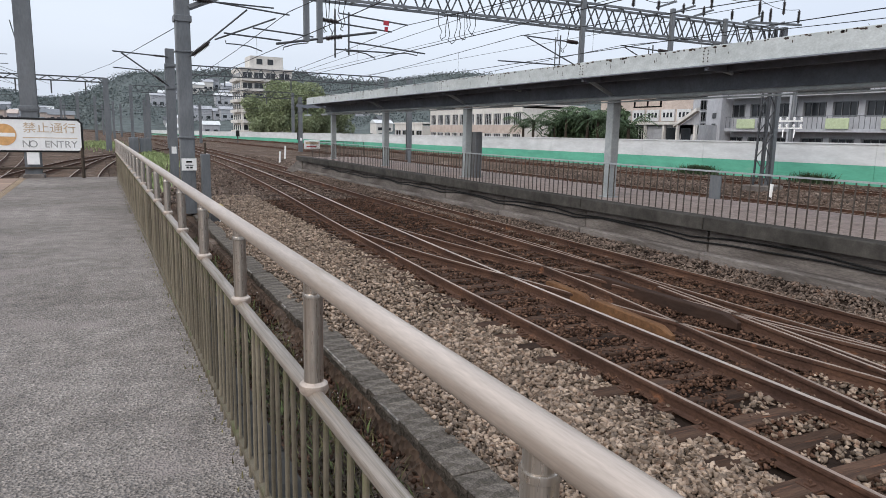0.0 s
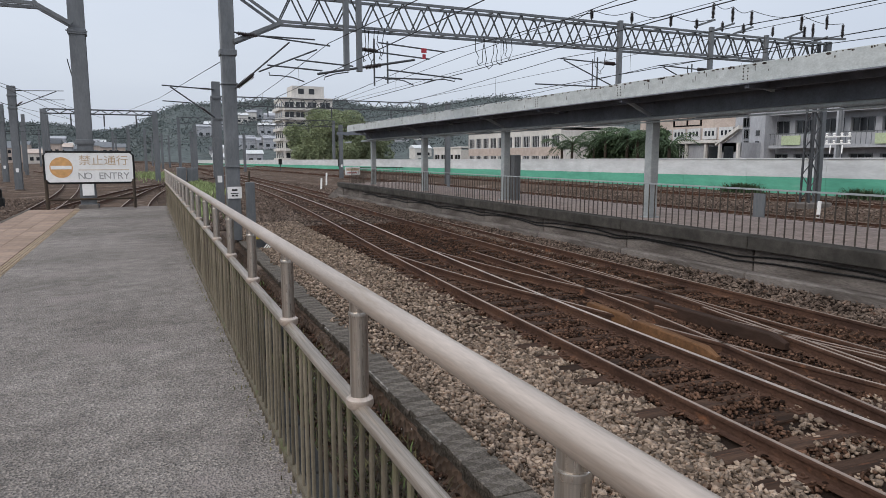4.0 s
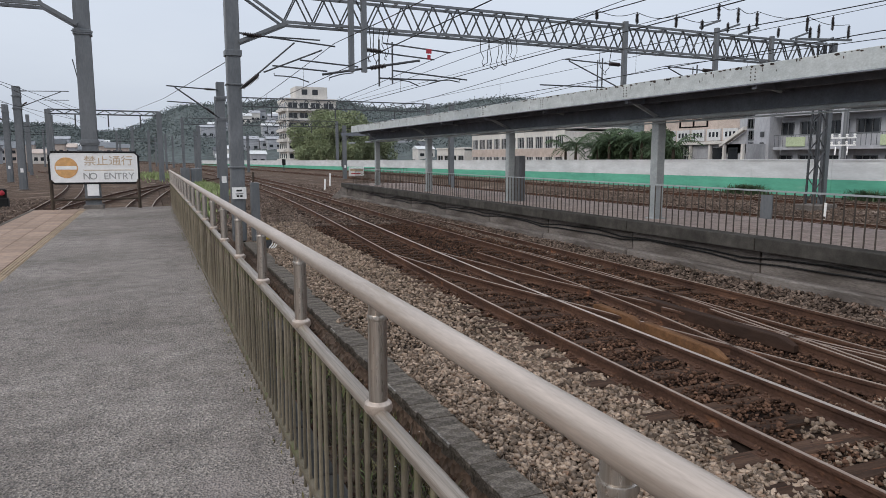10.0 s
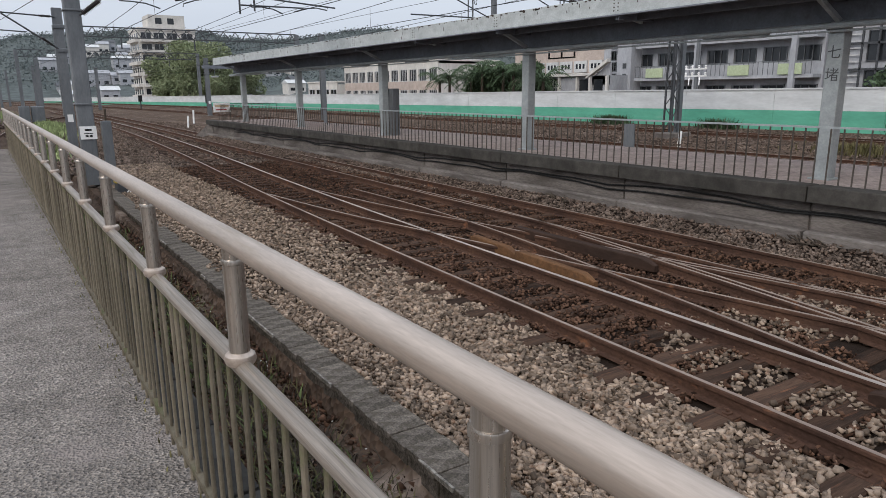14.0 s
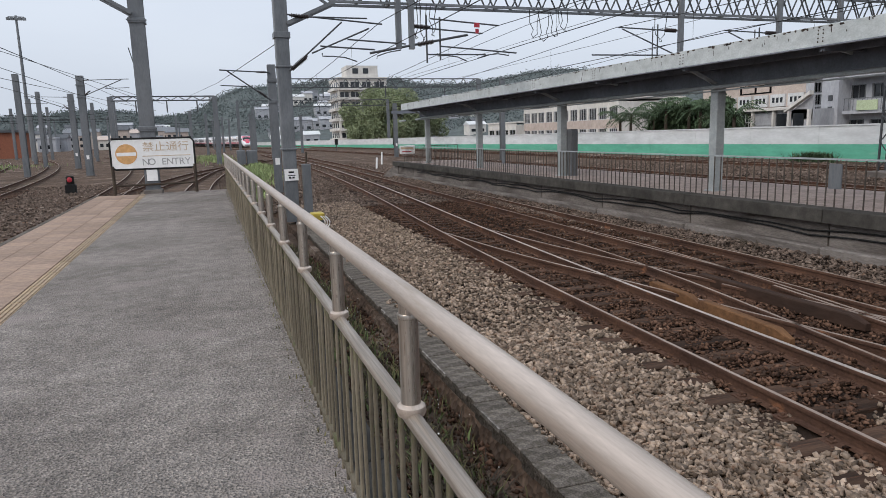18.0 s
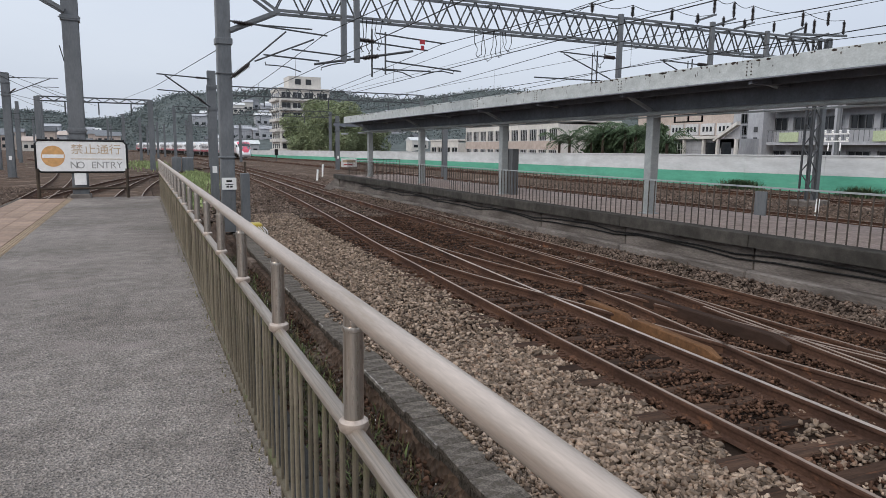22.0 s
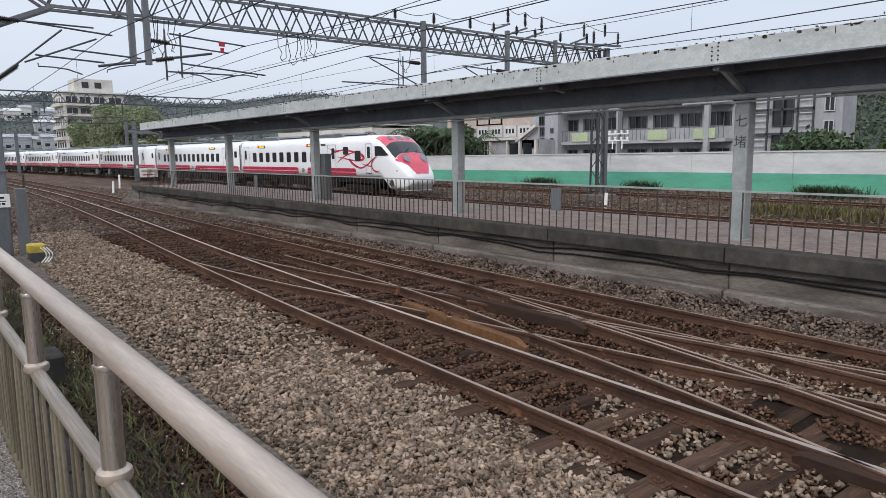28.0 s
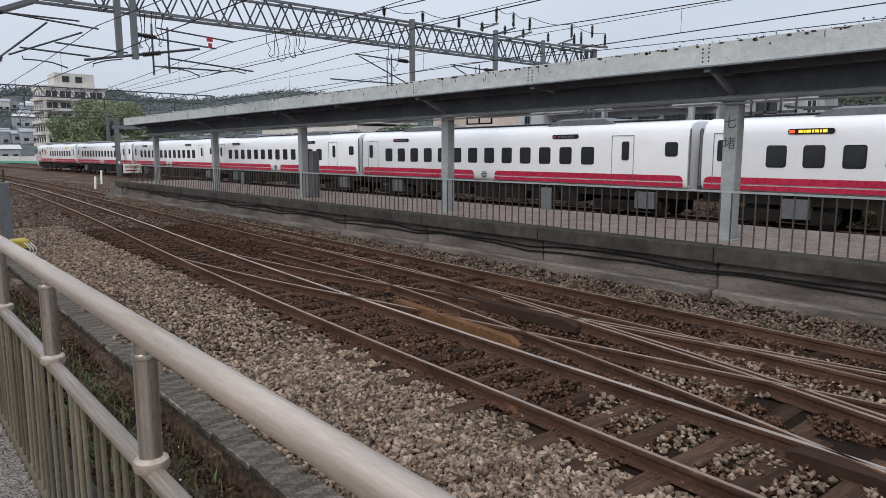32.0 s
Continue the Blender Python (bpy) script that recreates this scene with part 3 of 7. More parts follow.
RAIL_PROFILE = [(-0.062, -0.14), (0.062, -0.14), (0.058, -0.128), (0.014, -0.112), (0.011, -0.045), (0.032, -0.035), (0.032, -0.008), (0.026, 0), (-0.026, 0), (-0.032, -0.008), (-0.032, -0.035), (-0.011, -0.045), (-0.014, -0.112), (-0.058, -0.128)]


def smooth_path(pts, step=0.7):
    """A curve through points that are given by their distance ahead."""
    pts = sorted(pts, key=lambda p: p[1])
    ys = [p[1] for p in pts]
    out = []
    n = max(int((ys[-1] - ys[0]) / step), 2)
    for i in range(n + 1):
        y = ys[0] + (ys[-1] - ys[0]) * i / n
        k = min(max(next((j for j in range(len(ys)) if ys[j] >= y), 1), 1), len(ys) - 1)
        p0, p1, p2, p3 = pts[max(k - 2, 0)], pts[k - 1], pts[k], pts[min(k + 1, len(pts) - 1)]
        t = (y - p1[1]) / (p2[1] - p1[1])
        m1 = (p2[0] - p0[0]) / max(p2[1] - p0[1], 1e-6) * (p2[1] - p1[1])
        m2 = (p3[0] - p1[0]) / max(p3[1] - p1[1], 1e-6) * (p2[1] - p1[1])
        h = (2 * t ** 3 - 3 * t ** 2 + 1) * p1[0] + (t ** 3 - 2 * t ** 2 + t) * m1 + (-2 * t ** 3 + 3 * t ** 2) * p2[0] + (t ** 3 - t ** 2) * m2
        out.append((h, y))
    return out


def add_rail(parent, pts, top=RAILTOP, z=RAIL_Z, head=0.019):
    head = 0.027 if top == RAILSHINE else head
    path = [(x, y, z) for x, y in pts]
    r = part("rail", Shape().sweep(RAIL_PROFILE, path), RUST, parent)
    part("running_surface", Shape().sweep([(-head, 0), (head, 0), (head, 0.0025), (-head, 0.0025)], path), top, r, "worn steel running surface")
    return r


def sleeper_mesh(length, w=0.21):
    return piece_mesh("sleeper", Shape().cbox(-length / 2, -w / 2, -0.12, length / 2, w / 2, 0, 0.012), WOOD)


def track(label, left, y0, y1, step=2.0, top=RAILTOP, tops=None, sleepers=None, gap=0.56, z=RAIL_Z, length=2.1):
    t = thing("railway_track", left((y0 + y1) / 2) + GAUGE / 2, (y0 + y1) / 2, z - 0.14, label, "railway track", group="railway tracks")
    n = int((y1 - y0) / step)
    ys = [y0 + (y1 - y0) * i / n for i in range(n + 1)]
    add_rail(t, [(left(y), y) for y in ys], tops[0] if tops else top, z)
    add_rail(t, [(left(y) + GAUGE, y) for y in ys], tops[1] if tops else top, z)
    if sleepers:
        me = sleeper_mesh(length)
        y = sleepers[0]
        while y < sleepers[1]:
            s = piece("sleeper", me, left(y) + GAUGE / 2 + random.uniform(-0.05, 0.05), y + random.uniform(-0.02, 0.02), z - 0.128 + random.uniform(-0.008, 0.004), t, random.uniform(-0.015, 0.015) - 0.03)
            y += gap
    return t


near_track = track("rusty near track on dark wooden sleepers, one rail polished", near_a, -25, 110, 1.2, tops=(RAILTOP, RAILSHINE), sleepers=(-10, 45), gap=0.5)
far_track = track("rusty track beside the canopied platform wall", lambda y: far_c(y) - GAUGE, -25, 190, 1.5, sleepers=(-10, 50), gap=0.56)


def crossover(label, pts, side):
    t = thing("crossover_track", pts[4][0], pts[4][1], RAIL_Z - 0.14, label, "railway track", group="railway tracks")
    path = smooth_path(pts)
    add_rail(t, path)
    add_rail(t, [(x + side * GAUGE, y) for x, y in path])
    # a guard rail inside the running rail
    add_rail(t, [(x + 0.1 * side, y) for x, y in path if 1.0 < y < 8.5], z=RAIL_Z - 0.004)
    me = sleeper_mesh(2.6, 0.2)
    for i in range(30):
        y = path[0][1] + (path[-1][1] - path[0][1]) * i / 29
        x = min(path, key=lambda p: abs(p[1] - y))[0]
        piece("sleeper", me, x + side * GAUGE / 2 + random.uniform(-0.1, 0.1), y + 0.07, RAIL_Z - 0.15, t)
    return t


cross_one = crossover("rusty crossover track bending from the near to the far line", CROSS_X, -1)
cross_two = crossover("rusty crossover track cutting across its counterpart", CROSS_Y, -1)


def check_beam(name, label, a, b, w, mat, z=-0.775):
    a, b = Vector((a[0], a[1], 0)), Vector((b[0], b[1], 0))
    d = (b - a).normalized()
    side = Vector((-d.y, d.x, 0)) * w / 2
    rings = []
    for p, top, k in ((a, -0.03, 0.7), (a + d * 0.09, 0.0, 1), (b - d * 0.22, 0.0, 1), (b, -0.07, 0.55)):
        rings.append([p - side * k + Vector((0, 0, z - 0.16)), p + side * k + Vector((0, 0, z - 0.16)), p + side * k + Vector((0, 0, z + top - 0.012)), p + side * k * 0.8 + Vector((0, 0, z + top)), p - side * k * 0.8 + Vector((0, 0, z + top)), p - side * k + Vector((0, 0, z + top - 0.012))])
    s = Shape().loft(rings)
    return tagged(s.ob(name, mat), label, "crossing beam")


check_beam("crossing_beam", "orange-brown rusty guard beam at the track crossing", (6.52, 8.85), (6.4, 7.6), 0.12, PLANK, -0.79)
check_beam("crossing_beam", "orange-brown rusty guard beam bent towards the rail", (6.4, 7.6), (6.24, 5.9), 0.12, PLANK, -0.79)
check_beam("crossing_beam", "short dark beam bolted beside the polished rail", (5.76, 2.5), (5.75, 0.75), 0.17, DARKPLANK, -0.85)
check_beam("crossing_beam", "long dark beam beside the crossover rail", (8.08, 2.4), (8.42, -0.6), 0.17, DARKPLANK, -0.82)
check_beam("crossing_beam", "dark rusty guard beam at the track crossing", (7.52, 9.0), (7.5, 6.0), 0.15, DARKPLANK, -0.79)


bank = Shape().loft([[(9.5, y, -1.1), (10.45, y, -1.1), (10.45, y, -0.885), (10.3, y, -0.885), (9.62, y, -0.99)] for y in (-30, 0, 37)])
tagged(bank.ob("ballast_bank", GROUND), "ballast bank heaped against the platform wall", "ballast", kind="structure")


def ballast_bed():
    """The ground under the stones, in near-black that paints the shade of their gaps."""
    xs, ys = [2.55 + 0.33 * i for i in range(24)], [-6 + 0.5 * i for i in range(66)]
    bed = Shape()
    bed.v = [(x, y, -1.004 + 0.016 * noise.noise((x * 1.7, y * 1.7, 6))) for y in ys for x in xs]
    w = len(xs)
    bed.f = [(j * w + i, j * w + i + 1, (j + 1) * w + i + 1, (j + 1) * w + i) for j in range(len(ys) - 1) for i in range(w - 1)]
    tagged(bed.ob("ballast_bed", BED), "ground under the ballast stones, blackened for shade in the gaps", "ballast", kind="structure")


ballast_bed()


def ballast():
    r = np.random.default_rng(3)

    def scatter(n, x0, x1, y0, y1, z, keep=lambda x, y: True):
        x, y = r.uniform(x0, x1, n), r.uniform(y0, y1, n)
        ok = np.array([keep(a, b) for a, b in zip(x, y)])
        return np.stack([x, y, z + r.uniform(-0.036, 0.024, n)], -1)[ok]

    def bare(x, y):
        """Whether a stone would lie on one of the near track's sleepers."""
        d = (y + 10 + 0.03 * (x - near_a(y) - 0.57) + 0.11) % 0.5
        return near_a(y) - 0.46 < x < near_a(y) + (1.62 if y < 4 else -0.06) and d < 0.22 and noise.noise((x * 3, y * 3, 1)) < (0.35 if y < 4 else 0.1) or (y < 16 and near_a(y) < x < near_a(y) + 1.13 and d < 0.22 and noise.noise((x * 4, y * 4, 2)) < -0.04)

    clean = lambda x, y: x < near_a(y) - 0.1 - 0.25 * abs(noise.noise((x * 2, y * 2, 5))) - max(0, (y - 12) * 0.06)
    a = np.concatenate([scatter(38000, 2.6, 4.9, 0, 8, -0.985, lambda x, y: clean(x, y) and not bare(x, y)), scatter(40000, 2.66, 6.0, 8, 26, -0.985, clean), scatter(7000, 2.66, 4.9, -4, 0, -0.985, lambda x, y: clean(x, y) and not bare(x, y))])
    tagged(stones("clean_ballast", a, 0.013, 0.033, STONE, r, 0.55), "loose pale grey crushed ballast stones beside the track", "ballast", kind="stuff")
    b = np.concatenate([scatter(46000, 4.5, 9.9, -3, 9, -0.968, lambda x, y: not clean(x, y) and not bare(x, y) and (y > 4.4 or noise.noise((x * 1.5, y * 1.5, 3)) < 0.02)), scatter(20000, 4.6, 10.3, 9, 24, -0.968, lambda x, y: not clean(x, y))])
    tagged(stones("rusty_ballast", b, 0.01, 0.025, STONERUST, r), "rust-stained brown ballast stones between the rails", "ballast", kind="stuff")
    a2 = scatter(3600, 2.4, 2.74, -3, 18, -0.888, lambda x, y: noise.noise((x * 2.0, y * 1.1, 7)) + (x - 2.6 - 0.012 * y) * 3.0 > 0.05)
    tagged(stones("spilled_ballast", a2, 0.01, 0.026, STONE, r), "ballast stones spilled over the kerb slabs", "ballast", kind="stuff")
    e = scatter(9000, 1.36, 2.32, -3, 16, -1.14)
    tagged(stones("ditch_gravel", e, 0.01, 0.028, STONERUST, r), "brown gravel and dirt in the ditch by the platform", "gravel", kind="stuff")
    pale = lambda x, y: noise.noise((x * 0.7, y * 0.45, 9)) > -0.05
    c = scatter(20000, 9.3, 10.42, -6, 22, -0.985, lambda x, y: x > 9.5 + 0.35 * noise.noise((y * 0.8, 2, 2)))
    c[:, 2] += np.clip(c[:, 0] - 9.6, 0, 0.7) * 0.15
    tagged(stones("platform_ballast", c, 0.013, 0.034, FARSTONE, r), "grey ballast stones along the platform wall", "ballast", kind="stuff")
    c = np.concatenate([c[:6000], scatter(12000, 4.7, 8.8, -3, 4.6, -0.968, lambda x, y: pale(x, y) and not bare(x, y))])
    tagged(stones("pale_ballast", c, 0.012, 0.03, STONE, r), "pale ballast stones around the crossing", "ballast", kind="stuff")


ballast()


def tie_plates():
    """Plates and spikes that hold the near track's rails on its sleepers."""
    plate = Shape().cbox(-0.16, -0.08, 0, 0.16, 0.08, 0.014, 0.004)
    for a in (-0.105, 0.105):
        plate.cbox(a - 0.035, -0.03, 0.014, a + 0.035, 0.03, 0.032, 0.006)
        plate.lathe([(0.016, 0.03), (0.016, 0.05), (0.008, 0.056)], (a, 0, 0), 6)
    me = piece_mesh("tie_plate", plate, RUST)
    for k in range(46):
        y = -6 + 0.5 * k
        for dx in (0, GAUGE):
            piece("tie_plate", me, near_a(y) + dx, y, RAIL_Z - 0.134, near_track, -0.03)


tie_plates()


def far_ballast():
    r = np.random.default_rng(8)
    n = 24000
    p = np.stack([r.uniform(14.6, 31.6, n), r.uniform(-4, 40, n), np.full(n, -1.0)], -1)
    p[:, 2] = np.where(p[:, 0] > 24, -0.84 + np.minimum((p[:, 0] - 24) * 0.045, 0.4), -1.0) + r.uniform(-0.02, 0.03, n)
    tagged(stones("main_line_ballast", p, 0.018, 0.045, FARSTONE, r), "loose ballast stones along the main line tracks", "ballast", kind="stuff")
    q = np.stack([r.uniform(1.2, 14, 26000), 24 + 42 * r.uniform(0, 1, 26000) ** 1.4, -1.0 + r.uniform(-0.02, 0.03, 26000)], -1)
    tagged(stones("yard_ballast", q, 0.02, 0.05, FARSTONE, r), "grey-brown ballast stones around the far crossings", "ballast", kind="stuff")


far_ballast()


def yard_stones():
    r = np.random.default_rng(14)
    n = 17000
    p = np.stack([r.uniform(-15, -3.1, n), 7 + 40 * r.uniform(0, 1, n) ** 1.2, -1.0 + r.uniform(-0.02, 0.03, n)], -1)
    tagged(stones("side_yard_ballast", p, 0.018, 0.045, FARSTONE, r), "brown ballast stones between the yard tracks", "ballast", kind="stuff")
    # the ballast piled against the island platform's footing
    # the core takes the near-black gap-shade colour
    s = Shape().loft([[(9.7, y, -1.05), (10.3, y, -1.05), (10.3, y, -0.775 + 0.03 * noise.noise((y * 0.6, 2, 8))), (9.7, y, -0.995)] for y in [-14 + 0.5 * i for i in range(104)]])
    tagged(s.ob("ballast_bank", BED), "bank against the island platform's footing, blackened for shade between stones", "ground", kind="structure")
    n = 19000
    x = 9.62 + 0.64 * r.uniform(0, 1, n)
    y = -6 + 44 * r.uniform(0, 1, n) ** 1.25
    p = np.stack([x, y, -0.985 + np.clip(x - 9.7, 0, 1) * 0.37 + r.uniform(-0.015, 0.025, n)], -1)
    tagged(stones("bank_ballast", p, 0.013, 0.032, FARSTONE, r), "small grey-brown stones piled along the platform's footing", "ballast", kind="stuff")


yard_stones()


def dead_brush():
    g = random.Random(4)
    for name, cx, cy, z, n, ln, label in (("dead_brush", 7.9, 29.3, -0.98, 34, 1.6, "dark heap of dead brush lying between the tracks"), ("dead_branch", 10.12, 5.3, -0.81, 9, 0.6, "dry brown branch lying on the ballast bank"), ("dead_branch", 10.14, 10.6, -0.81, 8, 0.5, "dry brown twigs lying on the ballast bank")):
        s = Shape()
        for _ in range(n):
            x, y, a = cx + g.gauss(0, 0.08), cy + g.uniform(-0.5, 0.5) * ln, g.uniform(1.1, 2.0)
            q = ln * g.uniform(0.2, 0.6)
            s.tube([(x, y, z + g.uniform(0, 0.03)), (x + math.cos(a) * q * 0.5, y + math.sin(a) * q * 0.5, z + g.uniform(0.01, 0.08)), (x + math.cos(a) * q, y + math.sin(a) * q, z + g.uniform(0.0, 0.12))], g.uniform(0.006, 0.016), 5)
        tagged(s.ob(name, WOOD if n > 20 else BARK), label, "dead branches", kind="stuff")


dead_brush()


# ==== the platform with the canopy ====
PX, PY0, PSTEP = 11.4, 5.91, 7.28


def far_platform():
    base = thing("platform_far", 12, 10, 0, "concrete island platform with a dark stained edge and a pinkish surface", "platform", kind="structure")
    y0, y1 = -30, 37.6
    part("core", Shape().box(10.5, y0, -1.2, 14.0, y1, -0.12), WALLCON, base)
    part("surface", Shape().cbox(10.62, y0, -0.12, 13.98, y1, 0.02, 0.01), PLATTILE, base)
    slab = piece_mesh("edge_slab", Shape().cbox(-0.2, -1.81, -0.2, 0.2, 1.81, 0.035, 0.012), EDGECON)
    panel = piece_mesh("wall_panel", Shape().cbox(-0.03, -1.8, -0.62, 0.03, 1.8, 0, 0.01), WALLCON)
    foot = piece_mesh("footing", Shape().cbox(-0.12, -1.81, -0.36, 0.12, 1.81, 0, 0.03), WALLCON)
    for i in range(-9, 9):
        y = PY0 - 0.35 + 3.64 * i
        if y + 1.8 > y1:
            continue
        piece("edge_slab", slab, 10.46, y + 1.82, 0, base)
        piece("wall_panel", panel, 10.48, y + 1.82, -0.2, base)
        piece("footing", foot, 10.36 + random.uniform(-0.03, 0.02), y + 1.82, -0.64 + random.uniform(-0.05, 0.02), base, random.uniform(-0.012, 0.012))
    part("end_ramp", Shape().loft([[(10.4, y1, -1.1), (13.9, y1, -1.1), (13.9, y1, 0), (10.4, y1, 0)], [(10.4, y1 + 3.5, -1.1), (13.9, y1 + 3.5, -1.1), (13.9, y1 + 3.5, -0.9), (10.4, y1 + 3.5, -0.9)]]), WALLCON, base)
    for n, (z, amp) in enumerate(((-0.3, 0.05), (-0.36, 0.07))):
        pts = [(10.425, -12 + 0.9 * i, z - amp * abs(math.sin(0.43 * i + n)) - (0.05 if i % 4 == 0 else 0)) for i in range(52)]
        tagged(Shape().tube(pts, 0.017, 6).ob("cable", BLACK), "black cable sagging along the platform wall", "cable", group="platform cables")


far_platform()


def far_railing():
    x, z0, z1 = 10.66, 0.035, 0.88
    r = thing("railing", x, 10, z0, "thin grey-brown metal railing on the island platform", "railing")
    # paler paint than the bars: the highlight along the rail put into colour
    part("top_rail", Shape().beam((x, -14, z1), (x, 37, z1), 0.05, 0.03), POSTPAINT, r, "top rail in paler paint that stands for its highlight")
    bar = piece_mesh("bar", Shape().box(-0.0085, -0.0095, 0.0, 0.0085, 0.0095, z1 - z0), RAILPAINT)
    y = 8.933 - 0.1905 * 100
    while y < 36.8:
        piece("bar", bar, x, y, z0, r)
        y += 0.1905
    plate = piece_mesh("plate", Shape().box(-0.012, -0.13, 0.18, 0.012, 0.13, 0.62), GALV)
    for y in (9.3, 23.5):
        piece("plate", plate, x - 0.03, y, z0 + 0.15, r)


far_railing()


def canopy():
    c = thing("platform_canopy", PX, 10, 0, "long steel platform canopy with a chipped white fascia on grey posts", "canopy")
    y0, y1 = -24.0, 36.4
    zb, zt = 2.82, 3.17
    part("fascia", Shape().cbox(10.36, y0, zb, 10.42, y1, zt, 0.006), CANOPY, c)
    part("end_fascia", Shape().cbox(10.42, y1 - 0.06, zb, 14.0, y1, zt, 0.006), CANOPY, c)
    part("far_fascia", Shape().box(14.0, y0, zb, 14.06, y1, zt), CANOPY, c)
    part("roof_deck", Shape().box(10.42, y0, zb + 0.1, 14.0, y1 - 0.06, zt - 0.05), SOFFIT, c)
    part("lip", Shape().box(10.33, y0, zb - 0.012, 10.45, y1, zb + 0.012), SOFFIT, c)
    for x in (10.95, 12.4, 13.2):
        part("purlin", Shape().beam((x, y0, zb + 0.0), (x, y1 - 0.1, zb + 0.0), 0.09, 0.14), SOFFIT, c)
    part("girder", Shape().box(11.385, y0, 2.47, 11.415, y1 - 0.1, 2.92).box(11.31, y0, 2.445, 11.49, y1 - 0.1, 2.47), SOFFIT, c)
    part("pipe", Shape().tube([(11.2, y0, 2.38), (11.2, y1 - 1, 2.38)], 0.045, 10), POSTPAINT, c)
    part("conduit", Shape().tube([(11.24, y0, 2.3), (11.24, y1 - 1, 2.3)], 0.018, 6), POSTPAINT, c)
    post = piece_mesh("post", Shape().cbox(-0.12, -0.12, 0.02, 0.12, 0.12, 2.445, 0.014), POSTPAINT)
    foot_plate = piece_mesh("foot_plate", Shape().cbox(-0.17, -0.17, 0.02, 0.17, 0.17, 0.045, 0.005), POSTPAINT)
    arm = Shape().beam((0.0, 0, 2.42), (-0.98, 0, 2.86), 0.07, 0.07)
    arm_me = piece_mesh("bracket", arm, POSTPAINT)
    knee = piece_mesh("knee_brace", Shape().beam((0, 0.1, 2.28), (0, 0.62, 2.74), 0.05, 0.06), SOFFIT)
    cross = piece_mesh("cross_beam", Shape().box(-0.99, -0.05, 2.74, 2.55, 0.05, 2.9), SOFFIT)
    stub = piece_mesh("stub_bracket", Shape().beam((-0.3, 0, 2.72), (-1.0, 0, 2.86), 0.06, 0.06), POSTPAINT)
    lamp = Shape().cbox(-0.06, -0.62, 2.33, 0.06, 0.62, 2.4, 0.01)
    lamp_me = piece_mesh("lamp_tray", lamp, POSTPAINT)
    tube_me = piece_mesh("tube", Shape().tube([(0, -0.58, 2.315), (0, 0.58, 2.315)], 0.014, 8), LAMPWHITE)
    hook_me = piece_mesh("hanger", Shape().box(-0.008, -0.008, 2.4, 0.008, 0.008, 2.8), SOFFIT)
    for i in range(-4, 5):
        y = PY0 + PSTEP * i
        if y < y1:
            p = piece("post", post, PX, y, 0, c)
            ORIGIN[p] = Vector((PX, y, 0))
            piece("foot_plate", foot_plate, PX, y, 0, p)
            piece("bracket", arm_me, PX, y, 0, c)
            piece("knee_brace", knee, PX, y, 0, c)
            piece("cross_beam", cross, PX, y, 0, c)
        piece("stub_bracket", stub, PX, y + PSTEP / 2, 0, c)
        piece("cross_beam", cross, PX, y + PSTEP / 2, 0, c)
        for d in (1.9, 5.4):
            l = piece("lamp_tray", lamp_me, 11.55, y + d, 0, c)
            ORIGIN[l] = Vector((11.55, y + d, 0))
            piece("tube", tube_me, 11.55, y + d, 0, l)
            piece("hanger", hook_me, 11.55, y + d, 0, l)
    bolt = piece_mesh("bolt", Shape().lathe([(0.014, 0), (0.014, 0.008), (0.006, 0.012)], (0, 0, 0), 6, (-1, 0, 0)), CHIP)
    for i in range(-4, 9):
        y = PY0 + PSTEP / 2 * i
        if y > y1 - 0.5:
            continue
        for a in (-0.05, 0.05):
            for z in (2.9, 2.96, 3.03, 3.09):
                piece("bolt", bolt, 10.36, y + a, z, c)
    r = random.Random(5)
    chips = Shape()
    for _ in range(420):
        y, ln = r.uniform(-9, 34), r.uniform(0.02, 0.11)
        if r.random() < 0.86:
            hgt = r.uniform(0.008, 0.045)
            z = zt - hgt - r.uniform(0, 0.02)
        else:
            hgt, ln = r.uniform(0.03, 0.12), r.uniform(0.01, 0.025)
            z = r.uniform(zb + 0.05, zt - hgt)
        chips.plate([(y, z), (y + ln * 0.6, z - 0.006), (y + ln, z + hgt * 0.4), (y + ln * 0.7, z + hgt), (y + ln * 0.1, z + hgt * 0.8)], 'x', 10.3565, 0.002)
    tagged(part("flaked_paint", chips, CHIP, c, "dark spots where the paint has flaked"), kind="stuff")
    for n, ch in enumerate("七堵"):
        vs, fs = lettering(ch, 0.22)
        part("character", Shape().add([(PX - 0.1225 - z, PY0 - x, 1.98 - 0.34 * n + y) for x, y, z in vs], fs), GALVDARK, c)
    cab = Shape().cbox(PX + 0.14, PY0 + 2 * PSTEP - 0.35, 0.02, PX + 0.4, PY0 + 2 * PSTEP + 0.1, 1.55, 0.015)
    tagged(cab.ob("equipment_cabinet", GALV), "grey steel cabinet standing beside a canopy post", "cabinet")


canopy()


